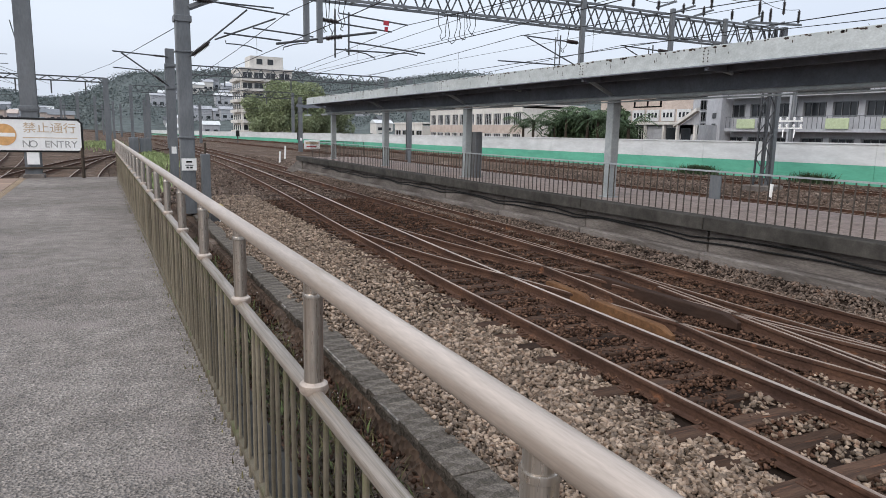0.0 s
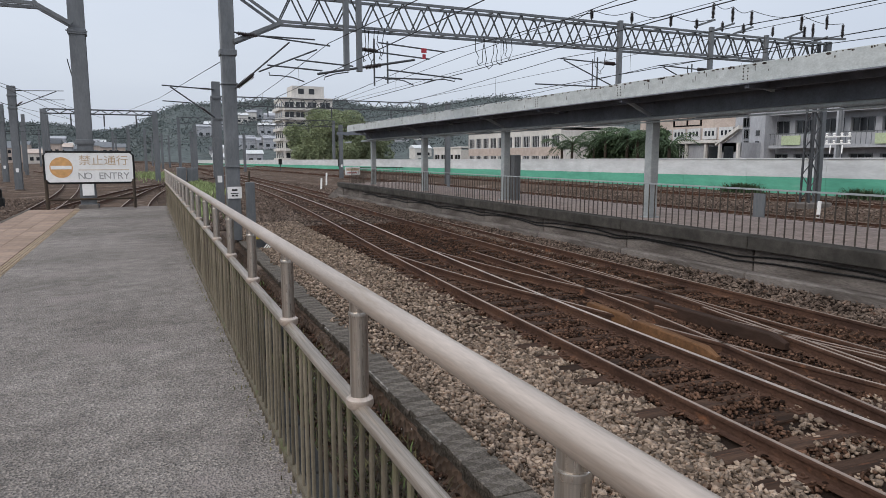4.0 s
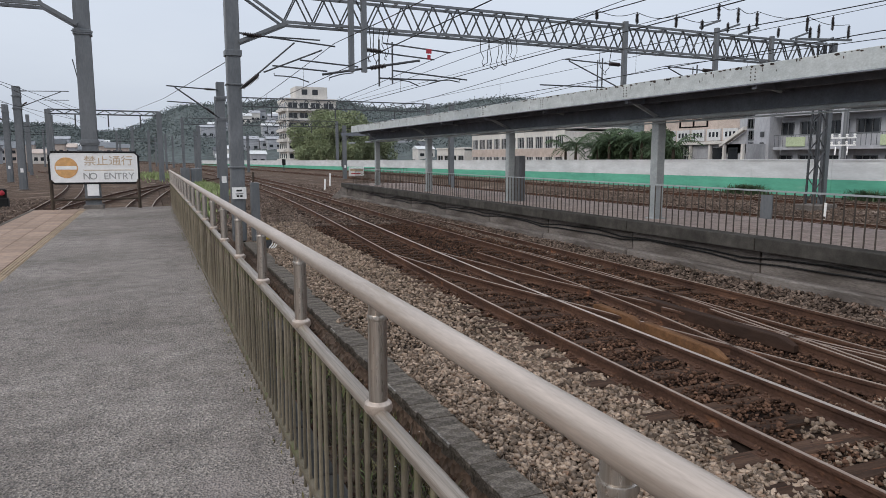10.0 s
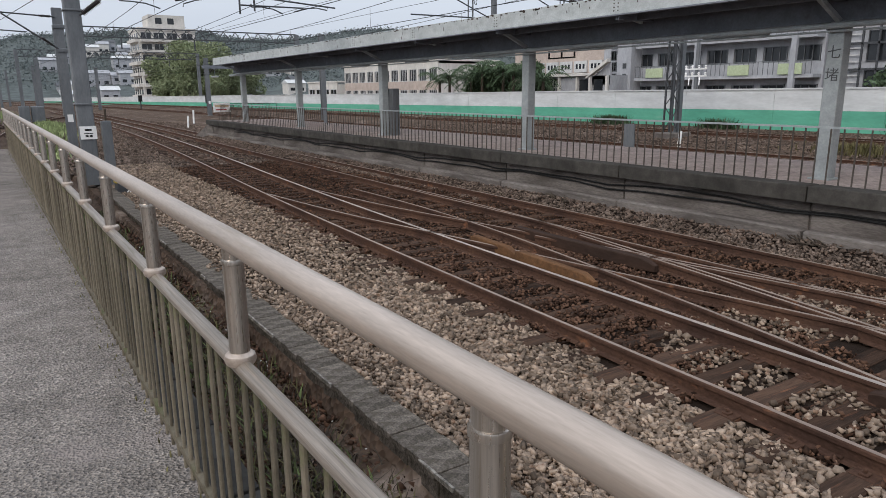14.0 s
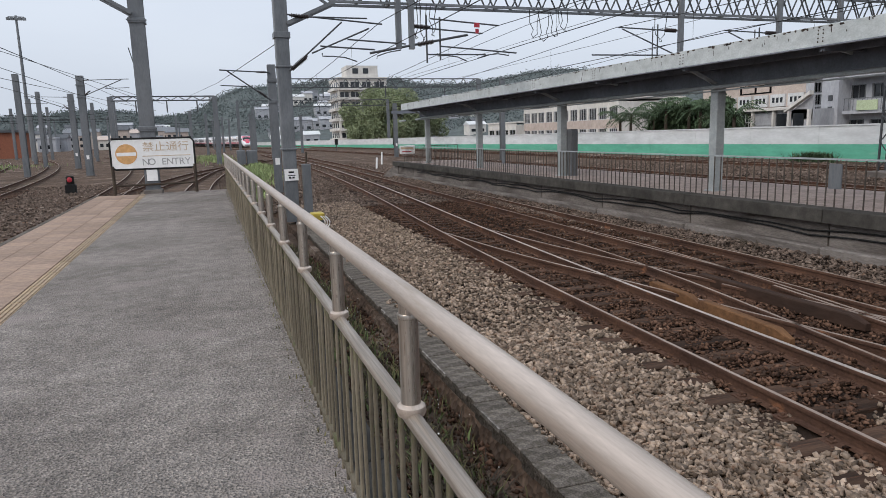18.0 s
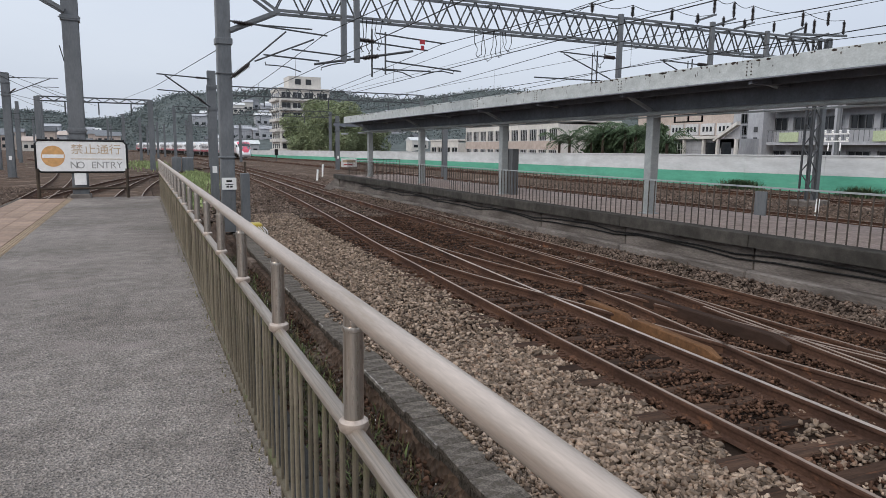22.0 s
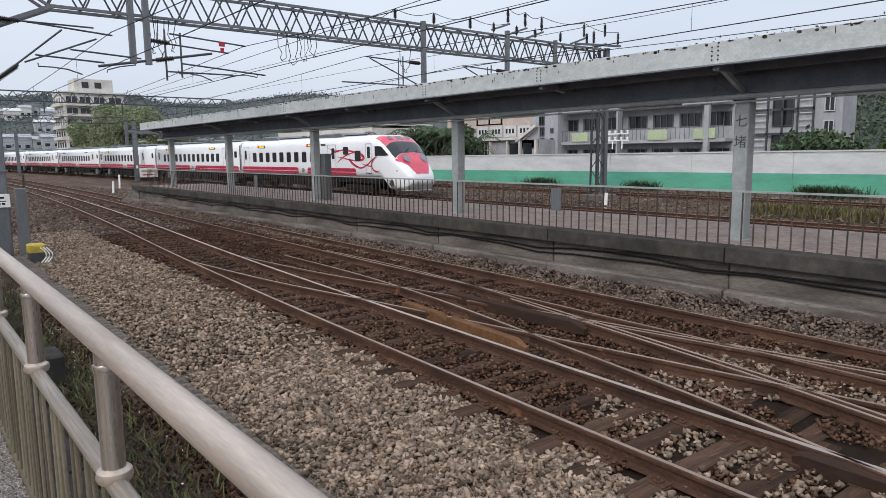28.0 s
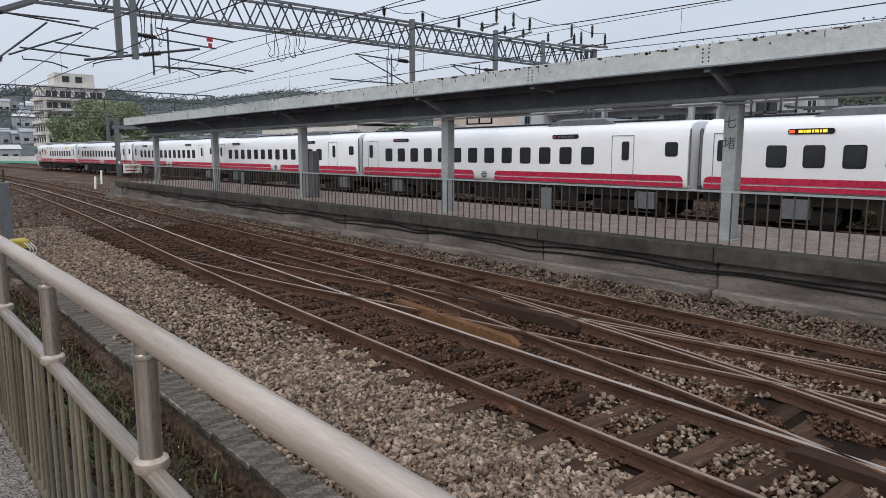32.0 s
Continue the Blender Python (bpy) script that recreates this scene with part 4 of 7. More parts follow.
def platform_extras():
    y = 37.25
    r = thing("end_railing", 12.2, y, 0.03, "thin grey-brown railing closing the island platform's end", "railing")
    part("top_rail", Shape().beam((10.7, y, 0.88), (13.9, y, 0.88), 0.05, 0.03), RAILPAINT, r)
    for i in range(17):
        part("bar", Shape().box(10.7 + 0.2 * i - 0.009, y - 0.009, 0.02, 10.7 + 0.2 * i + 0.009, y + 0.009, 0.866), RAILPAINT, r)
    n = thing("notice_board", 10.9, y - 0.05, 0.45, "faded pinkish warning board wired to the end railing", "sign")
    part("board", Shape().cbox(10.42, y - 0.06, 0.47, 11.3, y - 0.03, 0.93, 0.01), SIGNWHITE, n)
    part("faded_band", Shape().box(10.5, y - 0.064, 0.72, 11.22, y - 0.061, 0.84), SIGNTAN, n)
    part("faded_line", Shape().box(10.55, y - 0.064, 0.56, 11.1, y - 0.061, 0.62), REDP, n)
    f = thing("hanging_sign_frame", 11.95, 12.65, 2.18, "empty dark steel sign frame hanging under the canopy", "sign frame")
    o = Shape().box(11.93, 12.2, 2.19, 11.97, 13.1, 2.22).box(11.93, 12.2, 2.35, 11.97, 13.1, 2.38)
    for q in (12.2, 12.63, 13.07):
        o.box(11.935, q, 2.22, 11.965, q + 0.03, 2.35)
    part("frame", o, BLACK, f)
    for q in (12.35, 12.95):
        part("hanger", Shape().tube([(11.95, q, 2.38), (11.95, q, 2.92)], 0.012, 6), GALVDARK, f)


platform_extras()


# ==== the painted wall beyond the main line ====
def wall_x(y):
    return 32.0 - bend(y)


def painted_wall():
    w = thing("boundary_wall", 32, 40, -0.6, "long trackside wall painted white above mint green", "wall", kind="structure")
    ys = [-6 + 5 * i for i in range(52)]
    top = lambda y: 1.46 - 0.0045 * max(y - 5, 0)
    mid = lambda y: 0.5 - 0.0045 * max(y - 5, 0)
    for a, b in zip(ys, ys[1:]):
        for name, lo, hi, mat, d in (("green_panel", lambda y: -1.1, mid, WALLGREEN, 0.0), ("white_panel", mid, top, WALLWHITE, 0.004)):
            s = Shape()
            e = 0.008
            s.loft([[(wall_x(y) - d, y, lo(y)), (wall_x(y) + 0.2, y, lo(y)), (wall_x(y) + 0.2, y, hi(y)), (wall_x(y) - d, y, hi(y))] for y in (a + e, b - e)])
            part(name, s, mat, w)
        part("coping", Shape().loft([[(wall_x(y) - 0.05, y, top(y)), (wall_x(y) + 0.25, y, top(y)), (wall_x(y) + 0.25, y, top(y) + 0.07), (wall_x(y) - 0.05, y, top(y) + 0.07)] for y in (a, b)]), WALLWHITE, w)


painted_wall()
track("main line track beyond the island platform", lambda y: 22.33 - bend(y), -70, 420, 4.0, top=RAILTOP, sleepers=(-6, 40), gap=0.62)
track("second main line track below the painted wall", lambda y: 28.2 - bend(y), 6.8, 420, 4.0, top=RAILTOP, z=-0.52)

# ==== masts, portals and wires ====
GY = 20.8


def mast(name, label, x, y, z0, z1, w=0.36, bands=(), mat=None, group="catenary masts"):
    m = thing(name, x, y, z0, label, "mast", group)
    h, q = w / 2, w * 0.2
    ring = [(-h, -h), (h, -h), (h, -h + 0.05), (h - q, -h + 0.05), (h - q, h - 0.05), (h, h - 0.05), (h, h), (-h, h), (-h, h - 0.05), (-h + q, h - 0.05), (-h + q, -h + 0.05), (-h, -h + 0.05)]
    part("column", Shape().plate([(x + a, y + b) for a, b in ring], 'z', z0, z1 - z0), mat or GALV, m)
    part("base_plate", Shape().cbox(x - h - 0.1, y - h - 0.1, z0, x + h + 0.1, y + h + 0.1, z0 + 0.06, 0.01), WALLCON, m)
    for z in bands:
        b = Shape().cbox(x - h - 0.035, y - h - 0.035, z - 0.07, x + h + 0.035, y + h + 0.035, z + 0.07, 0.012)
        b.box(x - h - 0.07, y - h - 0.05, z - 0.02, x + h + 0.07, y - h - 0.03, z + 0.02)
        part("band", b, GALV, m)
    return m


def insulator(x, y, z, parent, length=0.42, axis=(0, 0, 1), r=0.06):
    """A ribbed insulator rod."""
    prof = [(0.025, 0), (0.025, 0.04)]
    n = max(int(length / 0.05), 3)
    for i in range(n):
        h = 0.05 + (length - 0.1) * i / n
        prof += [(r * 0.55, h), (r, h + 0.012), (r * 0.55, h + 0.028)]
    prof += [(0.02, length - 0.03), (0.02, length)]
    return part("insulator", Shape().lathe(prof, (x, y, z), 10, axis), INSUL, parent)


def portal():
    p = thing("catenary_portal", 14, GY, -0.95, "galvanised lattice portal carrying the overhead wires across the tracks", "portal")
    xa, xb, zb, zt, d = 2.5, 26.7, 5.36, 6.2, 0.28
    h = 0.19
    part("column", Shape().cbox(xa - h, GY - h, -0.95, xa + h, GY + h, 6.3, 0.02), GALV, p)
    for z in (4.42, 3.55, 1.2, 6.1):
        part("band", Shape().cbox(xa - 0.23, GY - 0.23, z - 0.08 if z == 4.42 else z - 0.02, xa + 0.23, GY + 0.23, z + 0.08 if z == 4.42 else z + 0.02, 0.01), GALV, p)
    part("side_post", Shape().cbox(xa + 0.32, GY - 0.4, -0.95, xa + 0.56, GY - 0.16, 0.75, 0.01), GALV, p)
    plate = part("number_plate", Shape().cbox(xa - 0.19, GY - 0.232, 0.28, xa + 0.21, GY - 0.222, 0.62, 0.002), SIGNWHITE, p, "small white plate with dark marks")
    part("marks", Shape().box(xa - 0.07, GY - 0.237, 0.5, xa + 0.09, GY - 0.233, 0.55).box(xa - 0.1, GY - 0.237, 0.42, xa + 0.12, GY - 0.233, 0.44).box(xa - 0.07, GY - 0.237, 0.34, xa + 0.0, GY - 0.233, 0.39).box(xa + 0.03, GY - 0.237, 0.34, xa + 0.1, GY - 0.233, 0.39), BLACK, plate)
    x0 = 3.95
    for b in (-d, d):
        part("top_chord", Shape().beam((xa, GY + b, zt), (xb, GY + b, zt), 0.075, 0.075), GALV, p)
        part("bottom_chord", Shape().beam((x0, GY + b, zb), (xb, GY + b, zb), 0.075, 0.075), GALV, p)
        part("knee_strut", Shape().beam((xa + 0.15, GY + b, 4.72), (x0 + 0.1, GY + b, zb), 0.1, 0.1), GALV, p)
        part("tie_strut", Shape().beam((xa + 0.15, GY + b, zt), (x0, GY + b, zb), 0.07, 0.07), GALV, p)
        n = 27
        step = (xb - x0) / n
        for i in range(n):
            x = x0 + step * i
            part("diagonal", Shape().beam((x, GY + b, zb), (x + step / 2, GY + b, zt), 0.038, 0.038), GALVDARK, p)
            part("diagonal", Shape().beam((x + step / 2, GY + b, zt), (x + step, GY + b, zb), 0.038, 0.038), GALVDARK, p)
    for i in range(14):
        x = x0 + (xb - x0) * i / 13
        part("cross_tie", Shape().beam((x, GY - d, zt), (x, GY + d, zt), 0.05, 0.05), GALV, p)
        part("cross_tie", Shape().beam((x, GY - d, zb), (x, GY + d, zb), 0.05, 0.05), GALV, p)
    for x, lo, hi, w in ((5.9, 4.05, 6.4, 0.15), (6.3, 4.05, 6.6, 0.15), (16.0, 4.1, 6.3, 0.15), (20.3, 4.5, 6.4, 0.15), (23.2, 5.3, 6.3, 0.14)):
        part("drop_post", Shape().beam((x, GY - d - 0.06, lo), (x, GY - d - 0.06, hi), w, w), GALV, p)
    lat = Shape()
    for a in (-0.22, 0.22):
        for b in (-0.22, 0.22):
            lat.beam((xb + a, GY + b, -0.55), (xb + a * 0.8, GY + b * 0.8, 6.3), 0.07, 0.07)
    part("lattice_leg", lat, GALVDARK, p)
    for i in range(12):
        z = -0.4 + 0.55 * i
        sgn = 1 if i % 2 else -1
        part("lacing", Shape().beam((xb - 0.22 * sgn, GY - 0.22, z), (xb + 0.22 * sgn, GY - 0.22, z + 0.55), 0.035, 0.035).beam((xb - 0.22, GY - 0.22 * sgn, z), (xb - 0.22, GY + 0.22 * sgn, z + 0.55), 0.035, 0.035), GALVDARK, p)
    part("far_column", Shape().box(xb + 0.4, GY - 0.12, -0.6, xb + 0.62, GY + 0.12, 6.35), GALV, p)
    part("footing", Shape().cbox(xb - 0.6, GY - 0.5, -0.9, xb + 0.9, GY + 0.5, -0.5, 0.03), WALLCON, p)
    for x, z, ln in ((14.8, 6.25, 0.36), (16.55, 6.25, 0.42), (18.35, 6.27, 0.45), (19.6, 6.27, 0.4), (20.4, 6.72, 0.6), (21.4, 6.66, 0.6), (22.4, 6.6, 0.6), (20.9, 6.28, 0.4), (22.0, 6.28, 0.4), (23.6, 6.28, 0.42), (25.2, 6.62, 0.62), (25.9, 6.4, 0.6), (26.7, 6.78, 0.6), (27.7, 6.5, 0.6), (25.4, 6.35, 0.5)):
        insulator(x, GY - d, z, p, ln, r=0.075)
    for x, z in ((20.4, 6.7), (21.4, 6.64), (22.4, 6.58), (25.2, 6.6), (26.7, 6.5)):
        part("outrigger", Shape().beam((x - 0.9, GY - d, z - 0.33), (x + 0.1, GY - d, z), 0.07, 0.07), GALV, p)
    part("outrigger", Shape().beam((24.6, GY - d, 6.3), (27.9, GY - d, 6.48), 0.09, 0.09), GALV, p)

    def tube(a, b, r=0.023, mat=GALVDARK):
        part("cantilever_tube", Shape().tube([(a[0], GY - 0.35, a[1]), (b[0], GY - 0.35, b[1])], r, 8), mat, p)

    # arms on the column
    tube((2.65, 4.95), (5.4, 4.75)); tube((3.4, 4.9), (4.95, 4.9), 0.022); tube((2.62, 3.4), (4.2, 4.78)); tube((3.3, 3.9), (5.0, 4.62))
    tube((3.55, 4.1), (5.15, 4.02)); tube((4.35, 4.3), (6.1, 4.2))
    insulator(2.72, GY - 0.35, 4.93, p, 0.6, (1, 0, -0.06), 0.07)
    insulator(2.66, GY - 0.35, 3.42, p, 0.65, (0.78, 0, 0.62), 0.08)
    for arc in (((3.59, 3.9), (3.6, 3.82), (3.9, 3.82), (4.25, 3.79), (4.6, 3.68)), ((7.1, 3.95), (7.12, 3.86), (7.4, 3.88), (7.75, 3.84), (8.06, 3.72)), ((8.41, 3.8), (8.75, 3.91), (9.12, 3.95), (9.48, 3.9), (9.5, 3.98)), ((5.2, 3.76), (5.22, 3.84), (5.55, 3.95), (5.95, 4.02))):
        part("steady_arm", Shape().tube([(x, GY - 0.35, z) for x, z in arc], 0.018, 6), GALVDARK, p)
    # arms on the drop posts
    for x, lo, hi in ((6.77, 3.65, 5.05), (7.2, 3.75, 5.0)):
        part("hanger_tube", Shape().tube([(x, GY - 0.35, lo), (x, GY - 0.35, hi)], 0.028, 8), GALVDARK, p)
    tube((6.3, 4.7), (8.6, 4.55)); tube((6.9, 4.95), (9.15, 4.8)); tube((5.0, 3.92), (8.1, 4.5), 0.035); tube((7.2, 4.15), (9.75, 3.98)); tube((6.8, 3.9), (8.7, 3.92), 0.022)
    insulator(6.35, GY - 0.35, 4.72, p, 0.55, (1, 0, -0.05), 0.075)
    insulator(6.45, GY - 0.35, 4.18, p, 0.6, (0.95, 0, 0.18), 0.075)
    part("warning_tag", Shape().cbox(8.3, GY - 0.42, 4.72, 8.48, GY - 0.4, 4.86, 0.004).cbox(8.34, GY - 0.42, 4.54, 8.45, GY - 0.4, 4.68, 0.004), REDP, p, "small red hanging tag")
    for sx in (0.0, 4.35):
        tube((15.85 + sx, 4.78), (13.5 + sx, 4.85)); tube((13.65 + sx, 4.8), (15.9 + sx, 3.95)); tube((15.4 + sx, 3.97), (12.5 + sx, 3.95)); tube((15.05 + sx, 3.9), (15.05 + sx, 4.98), 0.025); tube((14.85 + sx, 3.9), (14.85 + sx, 4.9), 0.02)
        insulator(15.3 + sx, GY - 0.35, 4.8, p, 0.55, (1, 0, -0.02), 0.07)
    for k, (x, w, drop) in enumerate(((6.45, 0.16, 1.0), (6.7, 0.2, 1.15), (7.0, 0.18, 0.9), (10.4, 0.32, 0.9), (10.75, 0.4, 1.0), (11.15, 0.34, 0.85), (11.5, 0.26, 0.7), (15.2, 0.5, 0.95))):
        pts = [(x - w / 2 + w * i / 10 + 0.05 * math.sin(2.4 * i + k), GY - 0.3 + 0.05 * math.sin(i + k), zb - drop * math.sin(math.pi * i / 10) ** 0.6) for i in range(11)]
        part("jumper_loop", Shape().tube(pts, 0.012, 5), WIRE, p)
    return p


portal()


def wire(name, label, pts, r=0.012):
    return tagged(Shape().tube(pts, r, 5).ob(name, WIRE), label, "overhead wire", "overhead wires")


def catenary(x0, zc, zm, y0=-30, y1=190, bendy=True, amp=0.25):
    """A contact wire, its sagging carrier and the droppers between them."""
    off = lambda y: x0 + amp * math.sin(y / 26) - (bend(y) if bendy else 0)
    ys = [y0 + (y1 - y0) * i / 48 for i in range(49)]
    sag = lambda y: zm - 0.5 * (1 - abs(((y - GY) / 48) % 1 * 2 - 1) ** 2)
    c = thing("overhead_line", x0, 30, zc, "thin overhead contact wire with its carrier wire and droppers", "overhead wire", "overhead wires")
    part("contact_wire", Shape().tube([(off(y), y, zc) for y in ys], 0.011, 5), WIRE, c)
    part("carrier_wire", Shape().tube([(off(y), y, sag(y)) for y in ys], 0.011, 5), WIRE, c)
    for i in range(26):
        y = y0 + (y1 - y0) * (i + 0.5) / 26
        part("dropper", Shape().tube([(off(y), y, zc), (off(y), y, sag(y))], 0.005, 4), WIRE, c)


catenary(5.2, 3.98, 4.85)
catenary(8.9, 3.98, 4.8)
catenary(13.2, 3.93, 4.85)
catenary(22.9, 3.98, 4.85, y0=-60)
catenary(17.6, 3.93, 4.85)
for x, z, dx in ((20.4, 7.34, 0), (26.7, 7.4, 0), (14.8, 6.6, 4.0)):
    wire("feeder_wire", "bare feeder wire above the portal", [(x + dx * (i - 8) / 8, GY + (i - 8) * 9.0, z + 0.5 * ((i - 8) / 5.0) ** 2 * 0.15) for i in range(24)], 0.014)
for a, b in (((14.8, 6.6), (16.55, 6.67)), ((16.55, 6.67), (18.35, 6.72)), ((18.35, 6.72), (20.4, 6.7)), ((20.4, 7.32), (21.4, 7.26)), ((21.4, 7.26), (22.4, 7.2)), ((22.4, 7.2), (25.2, 7.24)), ((25.2, 7.24), (27.7, 7.1)), ((12.5, 5.6), (14.8, 6.6))):
    wire("jumper_wire", "slack jumper wire between insulators", [(a[0] + (b[0] - a[0]) * i / 8, GY - 0.28, a[1] + (b[1] - a[1]) * i / 8 - 0.16 * math.sin(math.pi * i / 8)) for i in range(9)], 0.012)


def arm_mast(x, y, z0, z1, side, w=0.34, reach=2.2, label="galvanised catenary mast with a cantilever arm"):
    m = mast("catenary_mast", label, x, y, z0, z1, w, (z1 - 0.7, z1 - 1.6))
    for a, b, r in (((0.1, z1 - 0.35), (reach, z1 - 0.25), 0.03), ((0.1, z1 - 1.55), (reach * 0.85, z1 - 0.3), 0.035), ((reach * 0.5, z1 - 0.95), (reach, z1 - 0.9), 0.025)):
        part("arm", Shape().tube([(x + side * a[0], y - 0.2, a[1]), (x + side * b[0], y - 0.2, b[1])], r, 6), GALVDARK, m)
    insulator(x + side * 0.25, y - 0.2, z1 - 1.45, m, 0.55, (side * 0.75, 0, 0.6), 0.075)
    insulator(x + side * 0.2, y - 0.2, z1 - 0.34, m, 0.5, (side, 0, 0.03), 0.06)
    part("tag", Shape().box(x - 0.1, y - w / 2 - 0.02, 0.35, x + 0.1, y - w / 2 - 0.012, 0.65), SIGNWHITE, m)
    return m


arm_mast(3.2, 32, -0.95, 4.75, -1)
arm_mast(-8.45, 58.8, -0.95, 6.6, 1, 0.5, 3.4)
arm_mast(-12.15, 77, -0.95, 6.45, -1, 0.5, 4.0)
arm_mast(20.2, 74, -0.9, 5.0, 1, 0.4)
for x, y, z in ((0.4, 122, 6.0), (3.6, 150, 6.2), (5.6, 172, 6.4), (8.6, 140, 6.4), (10.8, 160, 6.2), (-31.9, 139.5, 8), (-31.8, 152.8, 8.2), (-18.7, 136, 7.2), (-44, 227, 9.5), (-53, 290, 11), (-1.9, 115, 6.2), (-38, 170, 8), (-24, 200, 8.6), (-28, 250, 9), (-9, 130, 6.2), (6.4, 96, 5.6), (15.6, 118, 5.4), (2.2, 200, 7), (-3, 170, 6.6), (12, 190, 6.5)):
    mast("catenary_mast", "distant grey catenary mast in the yard", x, y, -1.0, z, 0.42)


for x, y, z in ((24.9, 55.5, 6.2), (-13.4, 62, 7.0), (-17.2, 88, 7.4), (-21.5, 104, 7.6), (-14.6, 108, 7.2), (-10.5, 96, 6.6), (-24.8, 132, 7.8), (-5.2, 146, 6.4), (-12.4, 168, 7.0), (0.6, 186, 6.6), (4.2, 214, 7.0), (-6.8, 210, 7.2)):
    mast("catenary_mast", "grey catenary mast standing in the railway yard", x, y, -1.0, z, 0.4)


def yard_spans():
    """Cross-span wires and arms between the yard's masts."""
    for xa, xb, y, z in ((-26, -10.5, 100, 5.6), (-32, -12, 139, 6.4), (-36, -18.7, 150, 6.8), (-12, 3.6, 150, 5.6)):
        wire("span_wire", "thin cross-span wire between yard masts", [(xa + (xb - xa) * i / 8, y, z - 0.5 * math.sin(math.pi * i / 8)) for i in range(9)], 0.03)
        wire("span_wire", "thin cross-span wire between yard masts", [(xa + (xb - xa) * i / 8, y, z - 1.0) for i in range(9)], 0.03)
    for x0, x1 in ((-7.5, -5.2), (-9.5, -8.4), (-12.5, -12.6)):
        wire("yard_wire", "thin overhead wire above the yard tracks", [(x0 + (x1 - x0) * i / 10 - 0.0012 * max(6 * i - 8, 0) ** 2, 22 + 12 * i, 5.4 + 0.02 * i) for i in range(11)], 0.016)


yard_spans()


def platform_mast():
    x, y = -1.38, 22.25
    m = mast("catenary_mast", "tall grey mast with wide bands at the platform end", x, y, 0.0 - 1.0, 9.2, 0.4, (4.95, 1.9))
    part("plinth", Shape().cbox(x - 0.26, y - 0.26, -1.0, x + 0.26, y + 0.26, 0.12, 0.02), WALLCON, m)
    for b in (-0.3, 0.3):
        part("strut", Shape().beam((x - 0.1, y + b, 5.12), (x - 0.95, y + b, 5.6), 0.1, 0.1), GALV, m)
        part("top_chord", Shape().beam((x, y + b, 6.45), (x - 20, y + b, 6.45), 0.09, 0.09), GALV, m)
        part("bottom_chord", Shape().beam((x - 0.9, y + b, 5.6), (x - 20, y + b, 5.6), 0.09, 0.09), GALV, m)
        for i in range(13):
            xx = x - 0.9 - 1.35 * i
            part("diagonal", Shape().beam((xx, y + b, 5.6), (xx - 0.67, y + b, 6.45), 0.05, 0.05).beam((xx - 0.67, y + b, 6.45), (xx - 1.35, y + b, 5.6), 0.05, 0.05), GALV, m)
    tag = part("white_box", Shape().cbox(x - 0.13, y - 0.26, 0.38, x + 0.17, y - 0.2, 0.72, 0.01), SIGNWHITE, m, "white labelled box with hanging wires")
    wire("stay_wire", "thin stay wire from the platform mast", [(x - 0.3, y, 4.2), (-2.6, 40, 3.6), (-6.5, 56, 5.6)], 0.014)
    wire("stay_wire", "thin stay wire in the yard", [(-14, 22, 7.4), (-7, 40, 5.4), (-3.2, 70, 5.0)], 0.014)
    wire("stay_wire", "thin stay wire in the yard", [(-16, 22, 6.6), (-9, 40, 4.8), (-4.0, 70, 4.4)], 0.014)
    wire("stay_wire", "thin wire down to the portal column", [(xx, yy, zz) for xx, yy, zz in ((-1.1, 75, 6), (1.2, 45, 5.0), (2.5, GY, 4.3))], 0.012)


platform_mast()


def yard_portal(x0, x1, y, zb, zt, label):
    p = thing("yard_portal", x1, y, -0.95, label, "portal", "yard portals")
    for x in (x0, x1):
        part("column", Shape().box(x - 0.25, y - 0.2, -0.95, x + 0.25, y + 0.2, zt), GALV, p)
    for z in (zb, zt):
        part("chord", Shape().beam((x0, y, z), (x1, y, z), 0.14, 0.12), GALVDARK, p)
    n = int((x1 - x0) / 1.3)
    for i in range(n):
        a, b = x0 + (x1 - x0) * i / n, x0 + (x1 - x0) * (i + 1) / n
        part("diagonal", Shape().beam((a, y, zb), ((a + b) / 2, y, zt), 0.08, 0.08).beam(((a + b) / 2, y, zt), (b, y, zb), 0.08, 0.08), GALVDARK, p)
    for i in range(3):
        x = x0 + (x1 - x0) * (i + 0.8) / 3.4
        part("hanger", Shape().beam((x, y, zb), (x, y, zb - 1.2), 0.12, 0.12), GALVDARK, p)


yard_portal(-8.4, 1.35, 75, 5.6, 6.0, "slim lattice portal over the yard tracks")
yard_portal(7.6, 33.5, 82, 7.3, 8.3, "far lattice portal across the main lines")
yard_portal(6.0, 34.0, 130, 7.3, 8.4, "distant lattice portal across the main lines")


def floodlight():
    x, y = -26.2, 125.3
    m = thing("floodlight_mast", x, y, -1, "tall yard floodlight mast with a ring of lamps", "lamp")
    part("pole", Shape().tube([(x, y, -1), (x, y, 21.5)], 0.32, 10, 0.16), GALV, m)
    part("ring", Shape().tube([(x - 1.1, y, 21.3), (x + 1.1, y, 21.3)], 0.07, 6), GALV, m)
    for i in range(5):
        a = x - 1.1 + 0.55 * i
        part("floodlight", Shape().cbox(a - 0.24, y - 0.3, 20.8, a + 0.24, y + 0.2, 21.2, 0.04), GALV, m)


floodlight()


